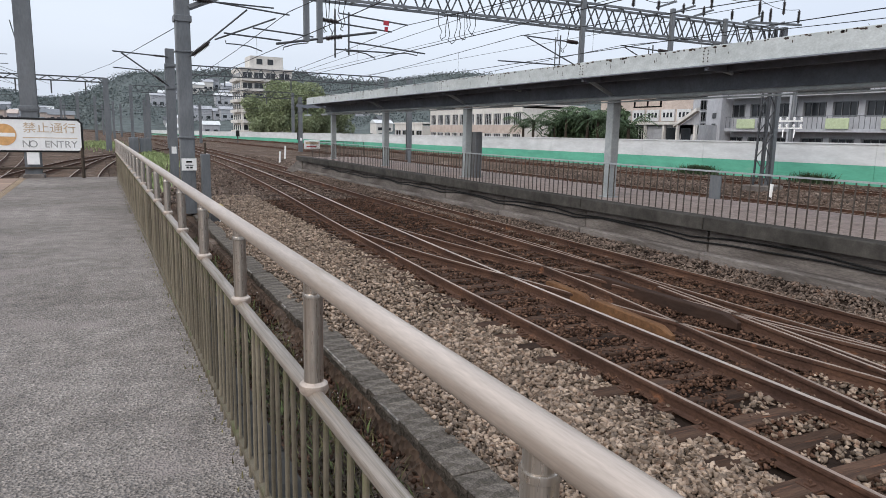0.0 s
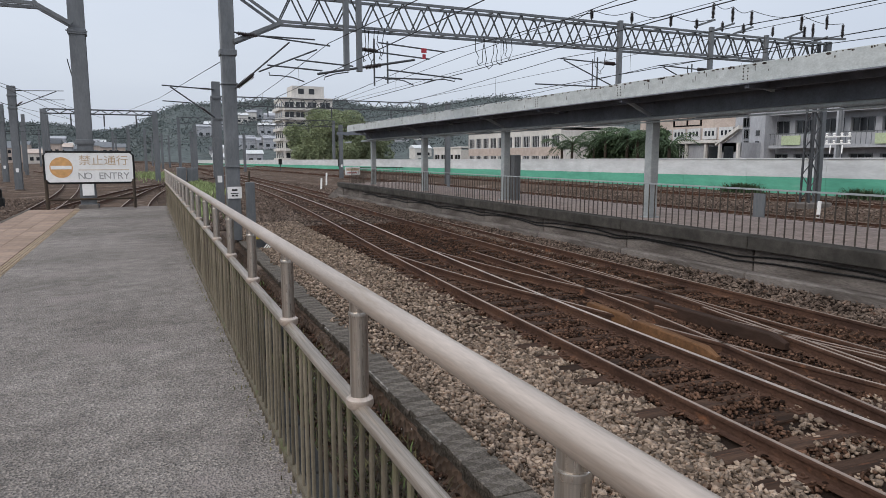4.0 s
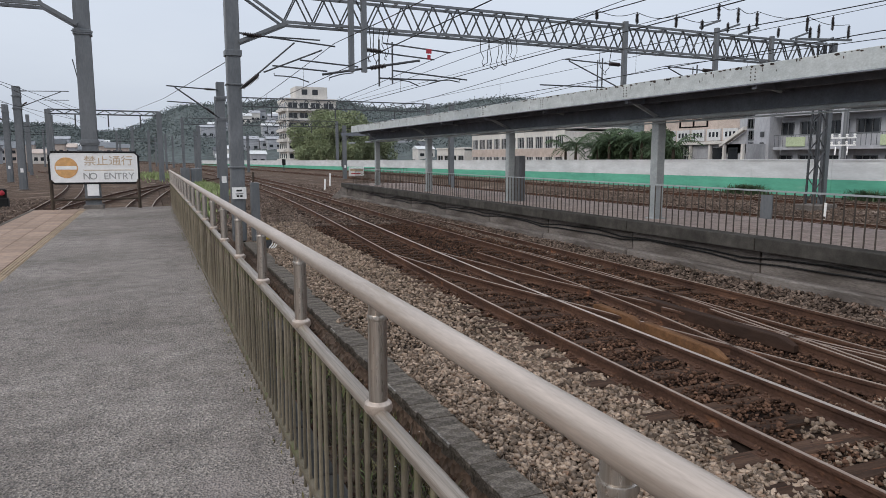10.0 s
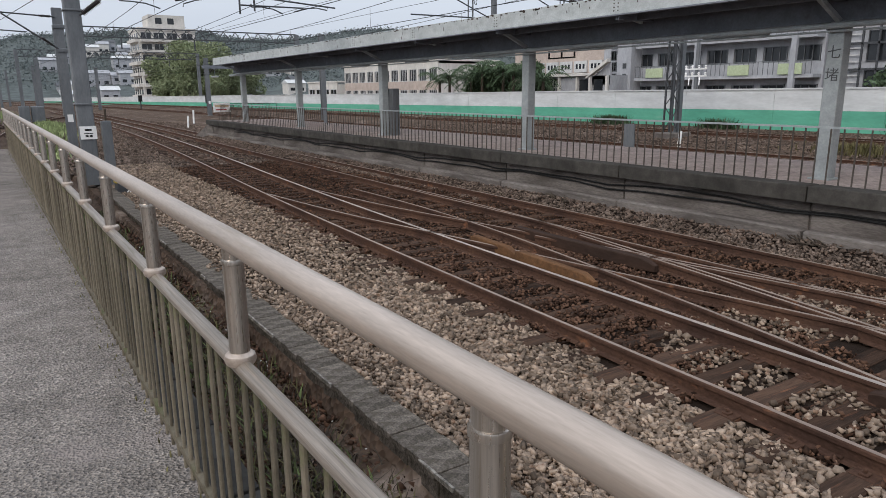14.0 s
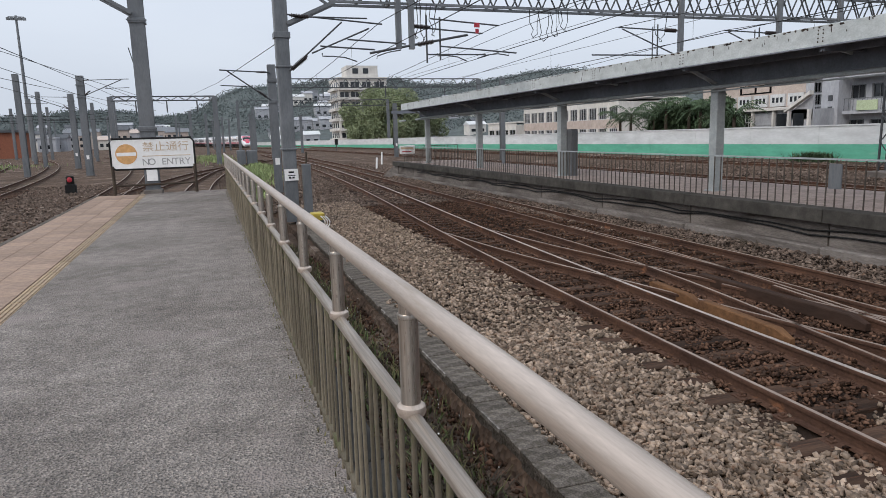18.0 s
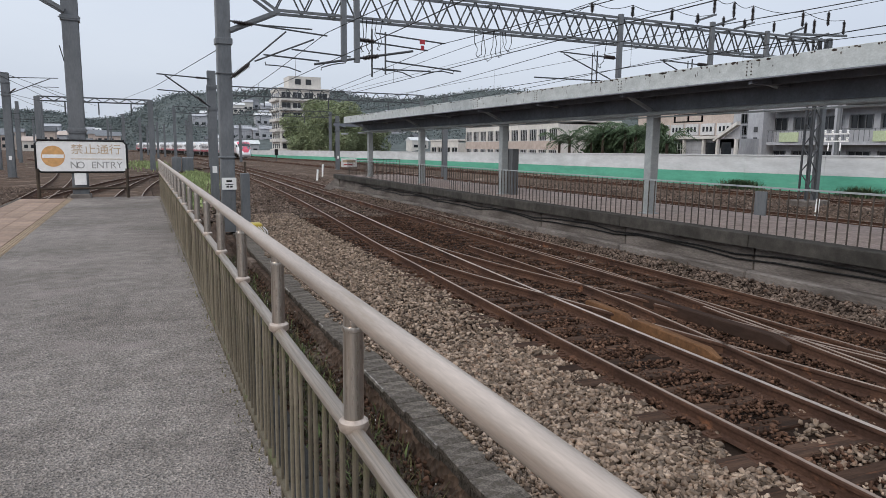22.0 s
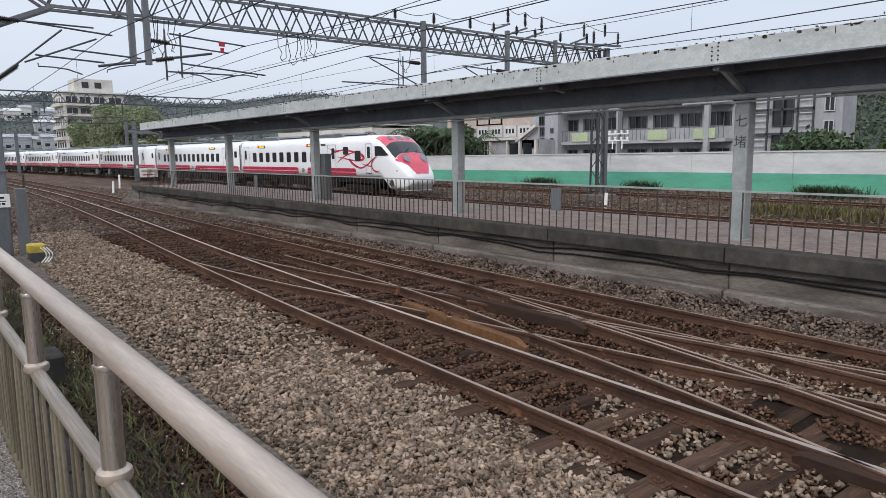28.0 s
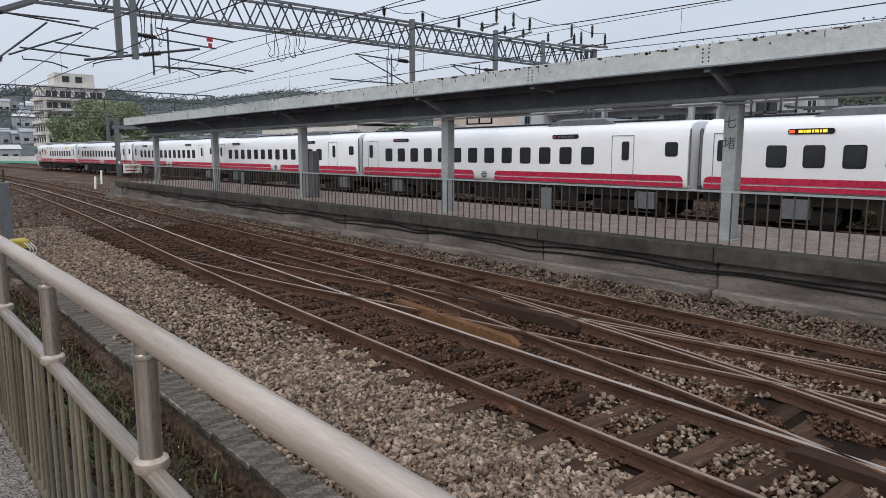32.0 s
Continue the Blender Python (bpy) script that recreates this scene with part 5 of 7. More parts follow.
# ==== things at the platform end ====
def no_entry_sign():
    x0, x1, y = -2.42, -0.14, 22.0
    s = thing("no_entry_sign", (x0 + x1) / 2, y, 0, "white no entry board on a worn pipe stand", "sign")
    zb, zt = 0.74, 1.62
    ring = [(x0 + 0.1, zb), (x1 - 0.1, zb), (x1, zb + 0.1), (x1, zt - 0.1), (x1 - 0.1, zt), (x0 + 0.1, zt), (x0, zt - 0.1), (x0, zb + 0.1)]
    part("board", Shape().plate(ring, 'y', y - 0.012, 0.024), SIGNWHITE, s)
    pts = [(a, y, b) for a, b in ring]
    part("frame", Shape().tube(pts + [pts[0]], 0.03, 8), BLACK, s)
    for x in (x0 + 0.02, x1 - 0.02):
        part("leg", Shape().tube([(x, y, zb + 0.1), (x, y, 0)], 0.045, 8), BARK, s)
    part("cross_rail", Shape().tube([(x0, y, 0.27), (x1, y, 0.29)], 0.03, 8), BARK, s)
    for k in range(3):
        part("clip", Shape().box(x0 + 0.05 + 1.05 * k, y - 0.04, zt - 0.02, x0 + 0.13 + 1.05 * k, y + 0.04, zt + 0.03), BLACK, s)
    disc = [(x0 + 0.42 + 0.29 * math.cos(a * math.pi / 16), 1.18 + 0.29 * math.sin(a * math.pi / 16)) for a in range(32)]
    d = part("disc", Shape().plate(disc, 'y', y - 0.018, 0.004), SIGNORANGE, s)
    part("bar", Shape().box(x0 + 0.16, y - 0.022, 1.13, x0 + 0.68, y - 0.019, 1.23), SIGNWHITE, d)
    for text, size, cz, mat, w in (("禁止通行", 0.3, 1.36, SIGNTAN, 1.28), ("NO ENTRY", 0.27, 0.93, SIGNGREY, 1.32)):
        vs, fs = lettering(text, size)
        span = max(v[0] for v in vs) - min(v[0] for v in vs)
        k = w / span
        step = w / len(text)
        for n, ch in enumerate(text):
            if ch != " ":
                vs, fs = lettering(ch, size)
                part("character", Shape().add([(x0 + 1.5 - w / 2 + step * (n + 0.5) + a * min(k, 1.1), y - 0.016 - c, cz + b) for a, b, c in vs], fs), mat, s)
    part("rule", Shape().box(x0 + 0.85, y - 0.017, 1.1, x1 - 0.12, y - 0.013, 1.12), SIGNTAN, s)


no_entry_sign()


def small_equipment():
    y = 18.9
    p = thing("point_machine", 2.95, y, -0.98, "small yellow-topped trackside box with looping white cables", "trackside box")
    part("body", Shape().cbox(2.78, y - 0.2, -0.98, 3.1, y + 0.2, -0.72, 0.02), GALVDARK, p)
    part("cover", Shape().cbox(2.76, y - 0.2, -0.72, 3.12, y + 0.2, -0.52, 0.03), YELLOW, p)
    for k in range(3):
        pts = [(3.0 + 0.06 * k + 0.12 * math.sin(math.pi * i / 6), y - 0.22 - 0.03 * k, -0.6 - 0.36 * i / 6) for i in range(7)]
        part("cable", Shape().tube(pts, 0.016, 6), SIGNWHITE, p)
    d = thing("dwarf_signal", -6.6, 40, -1, "small black dwarf signal with a red lens on the ballast", "signal")
    part("base", Shape().cbox(-6.9, 39.8, -1.0, -6.4, 40.2, -0.55, 0.03), BLACK, d)
    part("head", Shape().cbox(-6.83, 39.85, -0.55, -6.47, 40.15, -0.1, 0.06), UNDER, d)
    part("red_lens", Shape().lathe([(0.13, 0), (0.13, 0.03), (0.05, 0.06)], (-6.65, 39.85, -0.3), 12, (0, -1, 0)), REDP, d, "round red lens")
    for x, y, w, h in ((3.3, 69, 0.8, 1.5), (4.3, 69.2, 1.0, 1.45)):
        c = thing("trackside_cabinet", x, y, -1, "pale grey trackside equipment cabinet", "cabinet", "trackside cabinets")
        part("body", Shape().cbox(x - w / 2, y - 0.35, -1, x + w / 2, y + 0.35, -1 + h, 0.03), GALV, c)
        part("door", Shape().cbox(x - w / 2 + 0.05, y - 0.37, -0.9, x + w / 2 - 0.05, y - 0.352, -1.1 + h, 0.005), GALV, c)
    for x, y, h, mat in ((12.6, 52, 0.85, SIGNWHITE), (14.8, 59.2, 1.1, SIGNWHITE), (7.08, 51.3, 1.45, BARK), (16.4, 24.5, 0.55, SIGNWHITE), (24.5, 18.6, 0.75, SIGNWHITE)):
        tagged(Shape().tube([(x, y, -1.0), (x + 0.05, y, -1.0 + h)], 0.07, 10).ob("marker_post", mat), "short upright marker post beside the rails", "post", "marker posts")
    for x, y in ((23.9, 118), (24.8, 88)):
        s = thing("colour_light_signal", x - bend(y), y, -0.9, "black signal head on a short post by the main line", "signal", "line signals")
        part("post", Shape().tube([(x - bend(y), y, -0.9), (x - bend(y), y, 0.2)], 0.09, 8), GALVDARK, s)
        part("head", Shape().cbox(x - bend(y) - 0.28, y - 0.2, 0.2, x - bend(y) + 0.28, y + 0.2, 1.2, 0.05), BLACK, s)
    b = thing("block", 2.0, 12.2, -1.1, "dark concrete block in the weeds", "block")
    part("body", Shape().cbox(1.35, 9.0, -1.2, 1.75, 9.5, -0.75, 0.03), EDGECON, b)


small_equipment()


def relay_box():
    """The beige metal box in front of the rails: a tapering trunk under a sloping bolted lid."""
    z = 0.733
    b = thing("relay_box", 2.2, 0.36, -1.0, "weathered beige metal equipment box with bolted lid", "equipment box")
    ring = lambda g, zz: [(1.1 - g, 0.66 + g, zz), (1.1 - g, -0.0 - g, zz), (2.82 + g, -0.04 - g, zz), (2.795 + g, 0.757 + g, zz)]
    part("body", Shape().loft([ring(-0.04, -1.1), ring(-0.04, z - 0.1)]), BOXPAINT, b)
    part("lid", Shape().loft([ring(0, z - 0.1), ring(0, z - 0.014), ring(-0.005, z - 0.004), ring(-0.014, z)]), BOXPAINT, b)
    part("hinge_plate", Shape().cbox(2.83, 0.195, z - 0.16, 2.842, 0.55, z + 0.072, 0.003), BOXPAINT, b, "upright plate with a hole")
    part("hole", Shape().lathe([(0.016, 0), (0.016, 0.004)], (2.829, 0.362, z + 0.045), 12, (-1, 0, 0)), BLACK, b)
    part("front_plate", Shape().cbox(1.66, 0.16, z + 0.002, 1.86, 0.505, z + 0.014, 0.004), GALV, b, "grey steel plate")
    for x, y in ((2.695, 0.643), (2.745, 0.034), (1.87, 0.612), (1.78, 0.05)):
        part("bolt", Shape().lathe([(0.024, 0), (0.024, 0.004), (0.014, 0.004), (0.014, 0.012), (0.004, 0.013)], (x, y, z), 8), GALVDARK, b)
    flaked = Shape()
    g = random.Random(9)
    for k in range(16):
        cx, cy, r = (1.72, 0.625, 0.035) if k < 7 else (2.66, 0.06, 0.025)
        cx, cy, r = cx + g.gauss(0, 0.04), cy + g.gauss(0, 0.012), r * g.uniform(0.3, 0.8)
        flaked.plate([(cx + r * g.uniform(0.5, 1.2) * math.cos(a), cy + 0.5 * r * g.uniform(0.5, 1.2) * math.sin(a)) for a in (0, 0.9, 1.8, 2.7, 3.6, 4.5, 5.4)], 'z', z + 0.0005, 0.0012)
    tagged(part("flaked_paint", flaked, SIGNWHITE, b, "pale patches where the paint has flaked"), kind="stuff")


relay_box()


# ==== buildings ====
def windows(parent, X, y0, y1, z0, z1, cols, frame=WINFRAME, bars=2, pane=GLASSDARK, face=-1):
    """A band of windows in a wall that faces along x: panes set back, with frames and mullions."""
    w = (y1 - y0) / cols
    for i in range(cols):
        a, b = y0 + w * i + 0.06, y0 + w * (i + 1) - 0.06
        win = part("window", Shape().box(X + 0.12, a, z0, X + 0.14, b, z1), pane, parent)
        f = Shape()
        for p in (a, b - 0.06):
            f.box(X + 0.03, p, z0, X + 0.11, p + 0.06, z1)
        for q in (z0, z1 - 0.06):
            f.box(X + 0.03, a + 0.06, q, X + 0.11, b - 0.06, q + 0.06)
        for k in range(1, bars):
            p = a + (b - a) * k / bars
            f.box(X + 0.05, p - 0.025, z0 + 0.06, X + 0.11, p + 0.025, z1 - 0.06)
        part("window_frame", f, frame, win)


def block(name, label, X, y0, y1, z0, floors, fh, cols, mat, depth=8, sill=1.0, head=0.5, group="", bars=2, band=None, frame=WINFRAME):
    """A building front: floor bands and piers stand proud of set-back window bands."""
    b = thing(name, X + depth / 2, (y0 + y1) / 2, z0, label, "building", group)
    zt = z0 + floors * fh + 0.6
    part("core", Shape().box(X + 0.15, y0, z0 - 1, X + depth, y1, zt - 0.3), mat, b)
    for k in range(floors + 1):
        lo = z0 + k * fh - (head if k else 1)
        hi = z0 + k * fh + (sill if k < floors else 0.6)
        part("floor_band", Shape().box(X, y0, lo, X + 0.15, y1, hi), band if band and 0 < k < floors else mat, b)
    w = (y1 - y0) / cols
    for k in range(floors):
        za, zb = z0 + k * fh + sill, z0 + (k + 1) * fh - head
        for i in range(cols + 1):
            p = y0 + w * i
            part("pier", Shape().box(X - 0.02, max(p - 0.25, y0), za, X + 0.15, min(p + 0.25, y1), zb), mat, b)
        for i in range(cols):
            windows(b, X, y0 + w * i + 0.27, y0 + w * (i + 1) - 0.27, za, zb, 1, bars=bars, frame=frame)
    part("roof", Shape().cbox(X - 0.15, y0 - 0.15, zt, X + depth + 0.15, y1 + 0.15, zt + 0.25, 0.03), mat, b)
    return b


def school():
    b = block("school_building", "grey concrete building with long balconies and lime panels", 50, 26.2, 43.3, -0.3, 3, 2.75, 7, BLD, 12, 0.9, 0.7, "town buildings", 3, frame=GALV)
    for k in (1, 2):
        z = -0.3 + 2.75 * k
        part("balcony_slab", Shape().box(48.9, 26.3, z - 0.25, 50, 42.2, z), BLD, b)
        part("balcony_rail", Shape().beam((48.95, 26.5, z + 0.95), (48.95, 42.2, z + 0.95), 0.05, 0.05), GALV, b)
        for i in range(40):
            part("baluster", Shape().box(48.93, 26.5 + 0.4 * i, z, 48.96, 26.53 + 0.4 * i, z + 0.95), GALV, b)
        for y in (27.1, 31.17, 39.1) if k == 1 else ():
            part("lime_panel", Shape().cbox(48.78, y, z + 0.0, 48.88, y + 1.78, z + 0.76, 0.02), LIME, b, "lime green balcony panel")
    part("stair_tower", Shape().box(48.6, 42.4, -1, 50, 45.6, 8.4), BLD, b)
    for k in range(7):
        windows(b, 48.48, 43.95, 44.75, 0.05 + 1.0 * k, 0.9 + 1.0 * k, 1, GALV)
    for k in range(3):
        part("tower_opening", Shape().box(48.55, 42.9, 1.5 + 0.9 * k, 48.59, 43.3, 1.95 + 0.9 * k), GALVDARK, b)
    part("column", Shape().box(48.7, 27.6, -1, 49.0, 28.0, 8.3), BLD, b)
    part("column", Shape().box(48.7, 35.6, -1, 49.0, 36.0, 8.3), BLD, b)


def stair_block():
    b = thing("lattice_stair_block", 53, 22.5, -0.5, "grey stair block with a dark steel lattice front", "building", "town buildings")
    part("wall", Shape().box(50.3, 18.9, -1, 52.6, 25.6, 8.6), BLD, b)
    for i in range(5):
        part("upright", Shape().box(50.0, 20.6 + 1.05 * i, -0.5, 50.1, 20.72 + 1.05 * i, 8.3), GALVDARK, b)
    for k in range(5):
        part("cross_bar", Shape().box(50.0, 20.6, 0.9 + 1.7 * k, 50.1, 24.9, 1.05 + 1.7 * k), GALVDARK, b)
    for k in range(3):
        windows(b, 50.15, 22.0, 23.6, 0.6 + 2.6 * k, 2.6 + 2.6 * k, 1, GALVDARK, 2)
    for k in range(4):
        windows(b, 50.15, 19.3, 20.1, 0.9 + 1.6 * k, 1.9 + 1.6 * k, 1)
    m = Shape()
    for i in range(16):
        for a, c in ((20.65, 21.6), (23.75, 24.8)):
            m.box(50.12, a, 0.9 + 0.45 * i, 50.16, c, 0.98 + 0.45 * i)
    tagged(part("mesh_screen", m, WINFRAME, b), kind="stuff")


def right_flats():
    b = block("apartment_house", "grey tiled flats with white window grilles", 45, 3.2, 12.6, -0.4, 3, 2.6, 3, BLD, 9, 0.7, 0.45, "town buildings", 4)
    for k in range(3):
        z = 0.2 + 2.6 * k
        g = Shape()
        for y in (5.2, 7.0):
            for i in range(7):
                g.box(44.55, y + 0.3 * i, z, 44.6, y + 0.04 + 0.3 * i, z + 1.25)
            g.box(44.55, y, z, 44.6, y + 1.8, z + 0.06).box(44.55, y, z + 1.2, 44.6, y + 1.8, z + 1.26).box(44.55, y, z + 0.6, 44.6, y + 1.8, z + 0.65)
            g.box(44.6, y, z, 45, y + 0.05, z + 1.25)
        part("window_grille", g, WINFRAME, b)
        part("ledge", Shape().box(44.5, 3.4, z - 0.2, 45, 9.6, z - 0.06), BLD, b)


school()
stair_block()
right_flats()


def salmon_house():
    b = thing("town_house", 54, 53, -0.6, "salmon tiled house with white window bays behind the wall", "building", "town buildings")
    part("wall", Shape().box(50, 46.4, -1, 58, 60, 8.3), BLDPINK, b)
    part("parapet", Shape().cbox(49.85, 46.3, 8.3, 58.1, 60.1, 8.6, 0.03), BLDWHITE, b)
    part("string_course", Shape().box(49.9, 46.4, 2.75, 49.998, 60, 3.05), BLDWHITE, b)
    for z in (3.15, 5.75):
        for k in range(6):
            y = 46.95 + 2.03 * k
            win = part("window", Shape().box(49.8, y, z, 49.99, y + 1.7, z + 1.1), WINFRAME, b, "white window bay")
            for i in range(3):
                part("pane", Shape().box(49.77, y + 0.25 + 0.46 * i, z + 0.34, 49.795, y + 0.5 + 0.46 * i, z + 0.8), GLASSDARK, win)


def low_house():
    b = thing("low_house", 47.5, 47, -0.6, "low white shopfront house with a sloping stair roof", "building", "town buildings")
    part("wall", Shape().box(46.4, 42.7, -1, 49.5, 51.3, 2.7), BLD, b)
    part("roof_slab", Shape().cbox(45.9, 45.0, 2.7, 49.6, 51.5, 2.95, 0.03), BLDWHITE, b)
    part("stair_roof", Shape().loft([[(x, 45.2, 2.45), (x, 45.2, 2.72), (x, 42.7, 4.12), (x, 42.7, 3.82)] for x in (45.9, 46.35)]), BLDWHITE, b)
    part("stair_wall", Shape().loft([[(x, 45.0, 1.9), (x, 45.0, 2.52), (x, 42.75, 3.8), (x, 42.75, 1.9)] for x in (46.4, 46.6)]), BLD, b)
    part("shutter", Shape().box(46.3, 46.5, -0.6, 46.38, 48.7, 2.6), BLD, b, "closed bluish shutter")
    for k in range(14):
        part("slat", Shape().box(46.27, 46.5, -0.5 + 0.22 * k, 46.3, 48.7, -0.36 + 0.22 * k), BLD, b)
    for y0, y1 in ((45.15, 46.35), (43.55, 44.6)):
        part("opening", Shape().box(46.33, y0, -0.6, 46.39, y1, 2.4), GLASSDARK, b)
    for y in (42.75, 44.75, 46.38, 48.75, 50.3):
        part("column", Shape().cbox(46.0, y, -0.8, 46.3, y + 0.2, 2.68, 0.02), BLDWHITE, b)
    win = part("window", Shape().box(46.33, 48.98, 1.0, 46.39, 50.28, 2.5), GLASSDARK, b)
    part("grille", Shape().box(46.25, 48.98, 1.72, 46.29, 50.28, 1.78).box(46.25, 49.38, 1.0, 46.29, 49.43, 2.5).box(46.25, 49.8, 1.0, 46.29, 49.85, 2.5), WINFRAME, win)


salmon_house()
low_house()
block("long_cream_building", "long cream low building with rows of windows", 50, 75.5, 103, -0.8, 2, 2.75, 11, BLDWHITE, 10, 0.85, 0.3, "town buildings", 4, BLDPINK)
block("side_building", "white house with a tiled roof beyond the trees", 50, 106, 118, -0.8, 1, 3.2, 4, BLDWHITE, 10, 1.1, 0.5, "town buildings")
block("flat_block", "pale flats behind the low houses", 62, 60, 74, -0.5, 3, 3.0, 5, BLDWHITE, 9, 1.0, 0.6, "town buildings")


def street_pole():
    x, y = 40.0, 29.3
    p = thing("utility_pole", x, y, -0.5, "street pole with white porcelain insulators behind the painted wall", "utility pole")
    part("pole", Shape().tube([(x, y, -0.8), (x, y, 6.2)], 0.14, 10, 0.1), GALV, p)
    for z in (2.75, 2.3):
        part("cross_arm", Shape().beam((x - 0.1, y - 0.85, z), (x - 0.1, y + 0.85, z), 0.08, 0.08), SIGNWHITE, p)
        for k in range(4):
            part("insulator", Shape().lathe([(0.03, 0), (0.08, 0.05), (0.05, 0.12), (0.09, 0.17), (0.05, 0.24)], (x - 0.1, y - 0.75 + 0.5 * k, z), 8), SIGNWHITE, p)
    for k in range(2):
        part("cutout", Shape().beam((x - 0.2, y - 0.4 + 0.8 * k, 2.2), (x - 0.35, y - 0.5 + 0.8 * k, 1.7), 0.06, 0.06), SIGNWHITE, p)


street_pole()


def tower():
    X, Y = 38.5, 205
    b = thing("apartment_tower", 46, 212, -1, "cream apartment tower with deep balconies and a roof house", "building", "town buildings")
    part("core", Shape().box(X, Y + 0.3, -1, X + 15, Y + 14, 18.3), BLDWHITE, b)
    part("roof_house", Shape().box(X + 3.2, Y + 2, 18.3, X + 12.8, Y + 10, 22.6), BLDWHITE, b)
    part("parapet", Shape().box(X - 0.2, Y, 18.3, X + 15.2, Y + 14.2, 19.0), BLDWHITE, b)
    for a in (5.0, 8.2):
        part("roof_window", Shape().box(X + a, Y + 1.95, 20.2, X + a + 1.7, Y + 2, 21.8), GLASSDARK, b)
    for k in range(6):
        z = 0.3 + 3.0 * k
        for i, (a, w) in enumerate(((0.6, 2.6), (3.9, 2.6), (7.4, 2.6), (11.2, 3.0))):
            win = part("window", Shape().box(X + a, Y + 0.26, z + 0.9, X + a + w, Y + 0.29, z + 2.4), GLASSDARK, b)
            part("window_frame", Shape().box(X + a + w / 2 - 0.06, Y + 0.2, z + 0.9, X + a + w / 2 + 0.06, Y + 0.255, z + 2.4), WINFRAME, win)
        part("balcony", Shape().box(X + 0.3, Y - 1.1, z - 0.1, X + 6.8, Y + 0.3, z + 0.8), BLDWHITE, b)
        part("ledge", Shape().box(X + 7.1, Y - 0.3, z - 0.1, X + 15, Y + 0.3, z + 0.25), BLDWHITE, b)
        for j in range(4):
            part("side_window", Shape().box(X - 0.05, Y + 1.5 + 3.2 * j, z + 0.9, X - 0.01, Y + 3.2 + 3.2 * j, z + 2.3), GLASSDARK, b)
        part("side_balcony", Shape().box(X - 1.0, Y + 1.0, z - 0.1, X, Y + 12.6, z + 0.75), BLDWHITE, b)


tower()


def brick_station():
    b = thing("brick_station_building", 32.5, -3, 0.2, "red brick platform building with glazed doors", "building", "town buildings")
    x, y1 = 30.0, 2.95
    part("wall", Shape().box(x + 0.06, -16, 0.2, 36, y1 - 0.05, 5.5), MORTAR, b)
    part("band", Shape().box(x - 0.03, -16, 2.1, x + 0.06, y1, 2.45), BLD, b)
    part("plinth", Shape().box(x - 0.02, -16, 0.2, x + 0.06, y1, 0.3), BLD, b)
    door = part("glass_door", Shape().box(x - 0.01, 0.6, 0.3, x + 0.04, 2.0, 2.1), GLASSDARK, b)
    f = Shape()
    for y in (0.55, 1.95):
        f.box(x - 0.05, y, 0.3, x + 0.05, y + 0.1, 2.1)
    f.box(x - 0.05, 0.55, 2.0, x + 0.05, 2.05, 2.1)
    part("door_frame", f, WINFRAME, door)
    for y in (-1.6, -4.2, -6.8):
        win = part("window", Shape().box(x + 0.0, y, 1.25, x + 0.03, y + 1.9, 2.05), GLASSDARK, b)
        part("window_frame", Shape().box(x - 0.03, y + 0.92, 1.25, x + 0.0, y + 0.98, 2.05), WINFRAME, win)
    bk = piece_mesh("brick", Shape().cbox(-0.05, -0.195, -0.055, 0.05, 0.195, 0.055, 0.006), BRICK)
    n = 0
    rest = Shape()
    for k in range(40):
        z = 0.4 + 0.13 * k
        if 2.0 < z < 2.5:
            continue
        for i in range(32):
            y = y1 - 0.2 - 0.41 * i - (0.2 if k % 2 else 0)
            if z < 2.1 and (0.3 < y < 2.3 or (z > 1.15 and any(a - 0.2 < y < a + 2.1 for a in (-1.6, -4.2, -6.8)))):
                continue
            if n < 300 and y > -6:
                piece("brick", bk, x + 0.05, y, z, b)
                n += 1
            else:
                rest.box(x, y - 0.195, z - 0.055, x + 0.06, y + 0.195, z + 0.055)
    tagged(part("bricks", rest, BRICK, b), kind="stuff")
    p = thing("side_platform", 29, -5, -0.7, "dark concrete side platform in front of the brick building", "platform", kind="structure")
    part("deck", Shape().cbox(27.0, -30, 0.02, 36, 6.3, 0.2, 0.02), EDGECON, p)
    # core coloured black for the shade in the gap under the deck
    part("core", Shape().box(27.7, -30, -1.0, 36, 6.0, 0.02), UNDER, p)
    for i in range(6):
        part("pier", Shape().box(27.1, 3.9 - 4.2 * i, -1, 27.7, 5.0 - 4.2 * i, 0.02), WALLCON, p)
    t = thing("information_stand", 28.6, 4.1, 0.2, "white notice box on a black splayed stand", "notice stand")
    part("box", Shape().cbox(28.45, 3.85, 1.1, 28.6, 4.35, 1.9, 0.02), SIGNWHITE, t)
    part("pole", Shape().tube([(28.55, 4.1, 1.1), (28.55, 4.1, 3.0)], 0.03, 6), GALV, t)
    for a, c in ((-0.5, 0), (0.5, 0), (0, 0.5), (0, -0.4)):
        part("leg", Shape().beam((28.55 + c, 4.1 + a, 0.2), (28.55, 4.1 + a * 0.2, 1.1), 0.06, 0.06), BARK if a < 0 else BLACK, t)


brick_station()


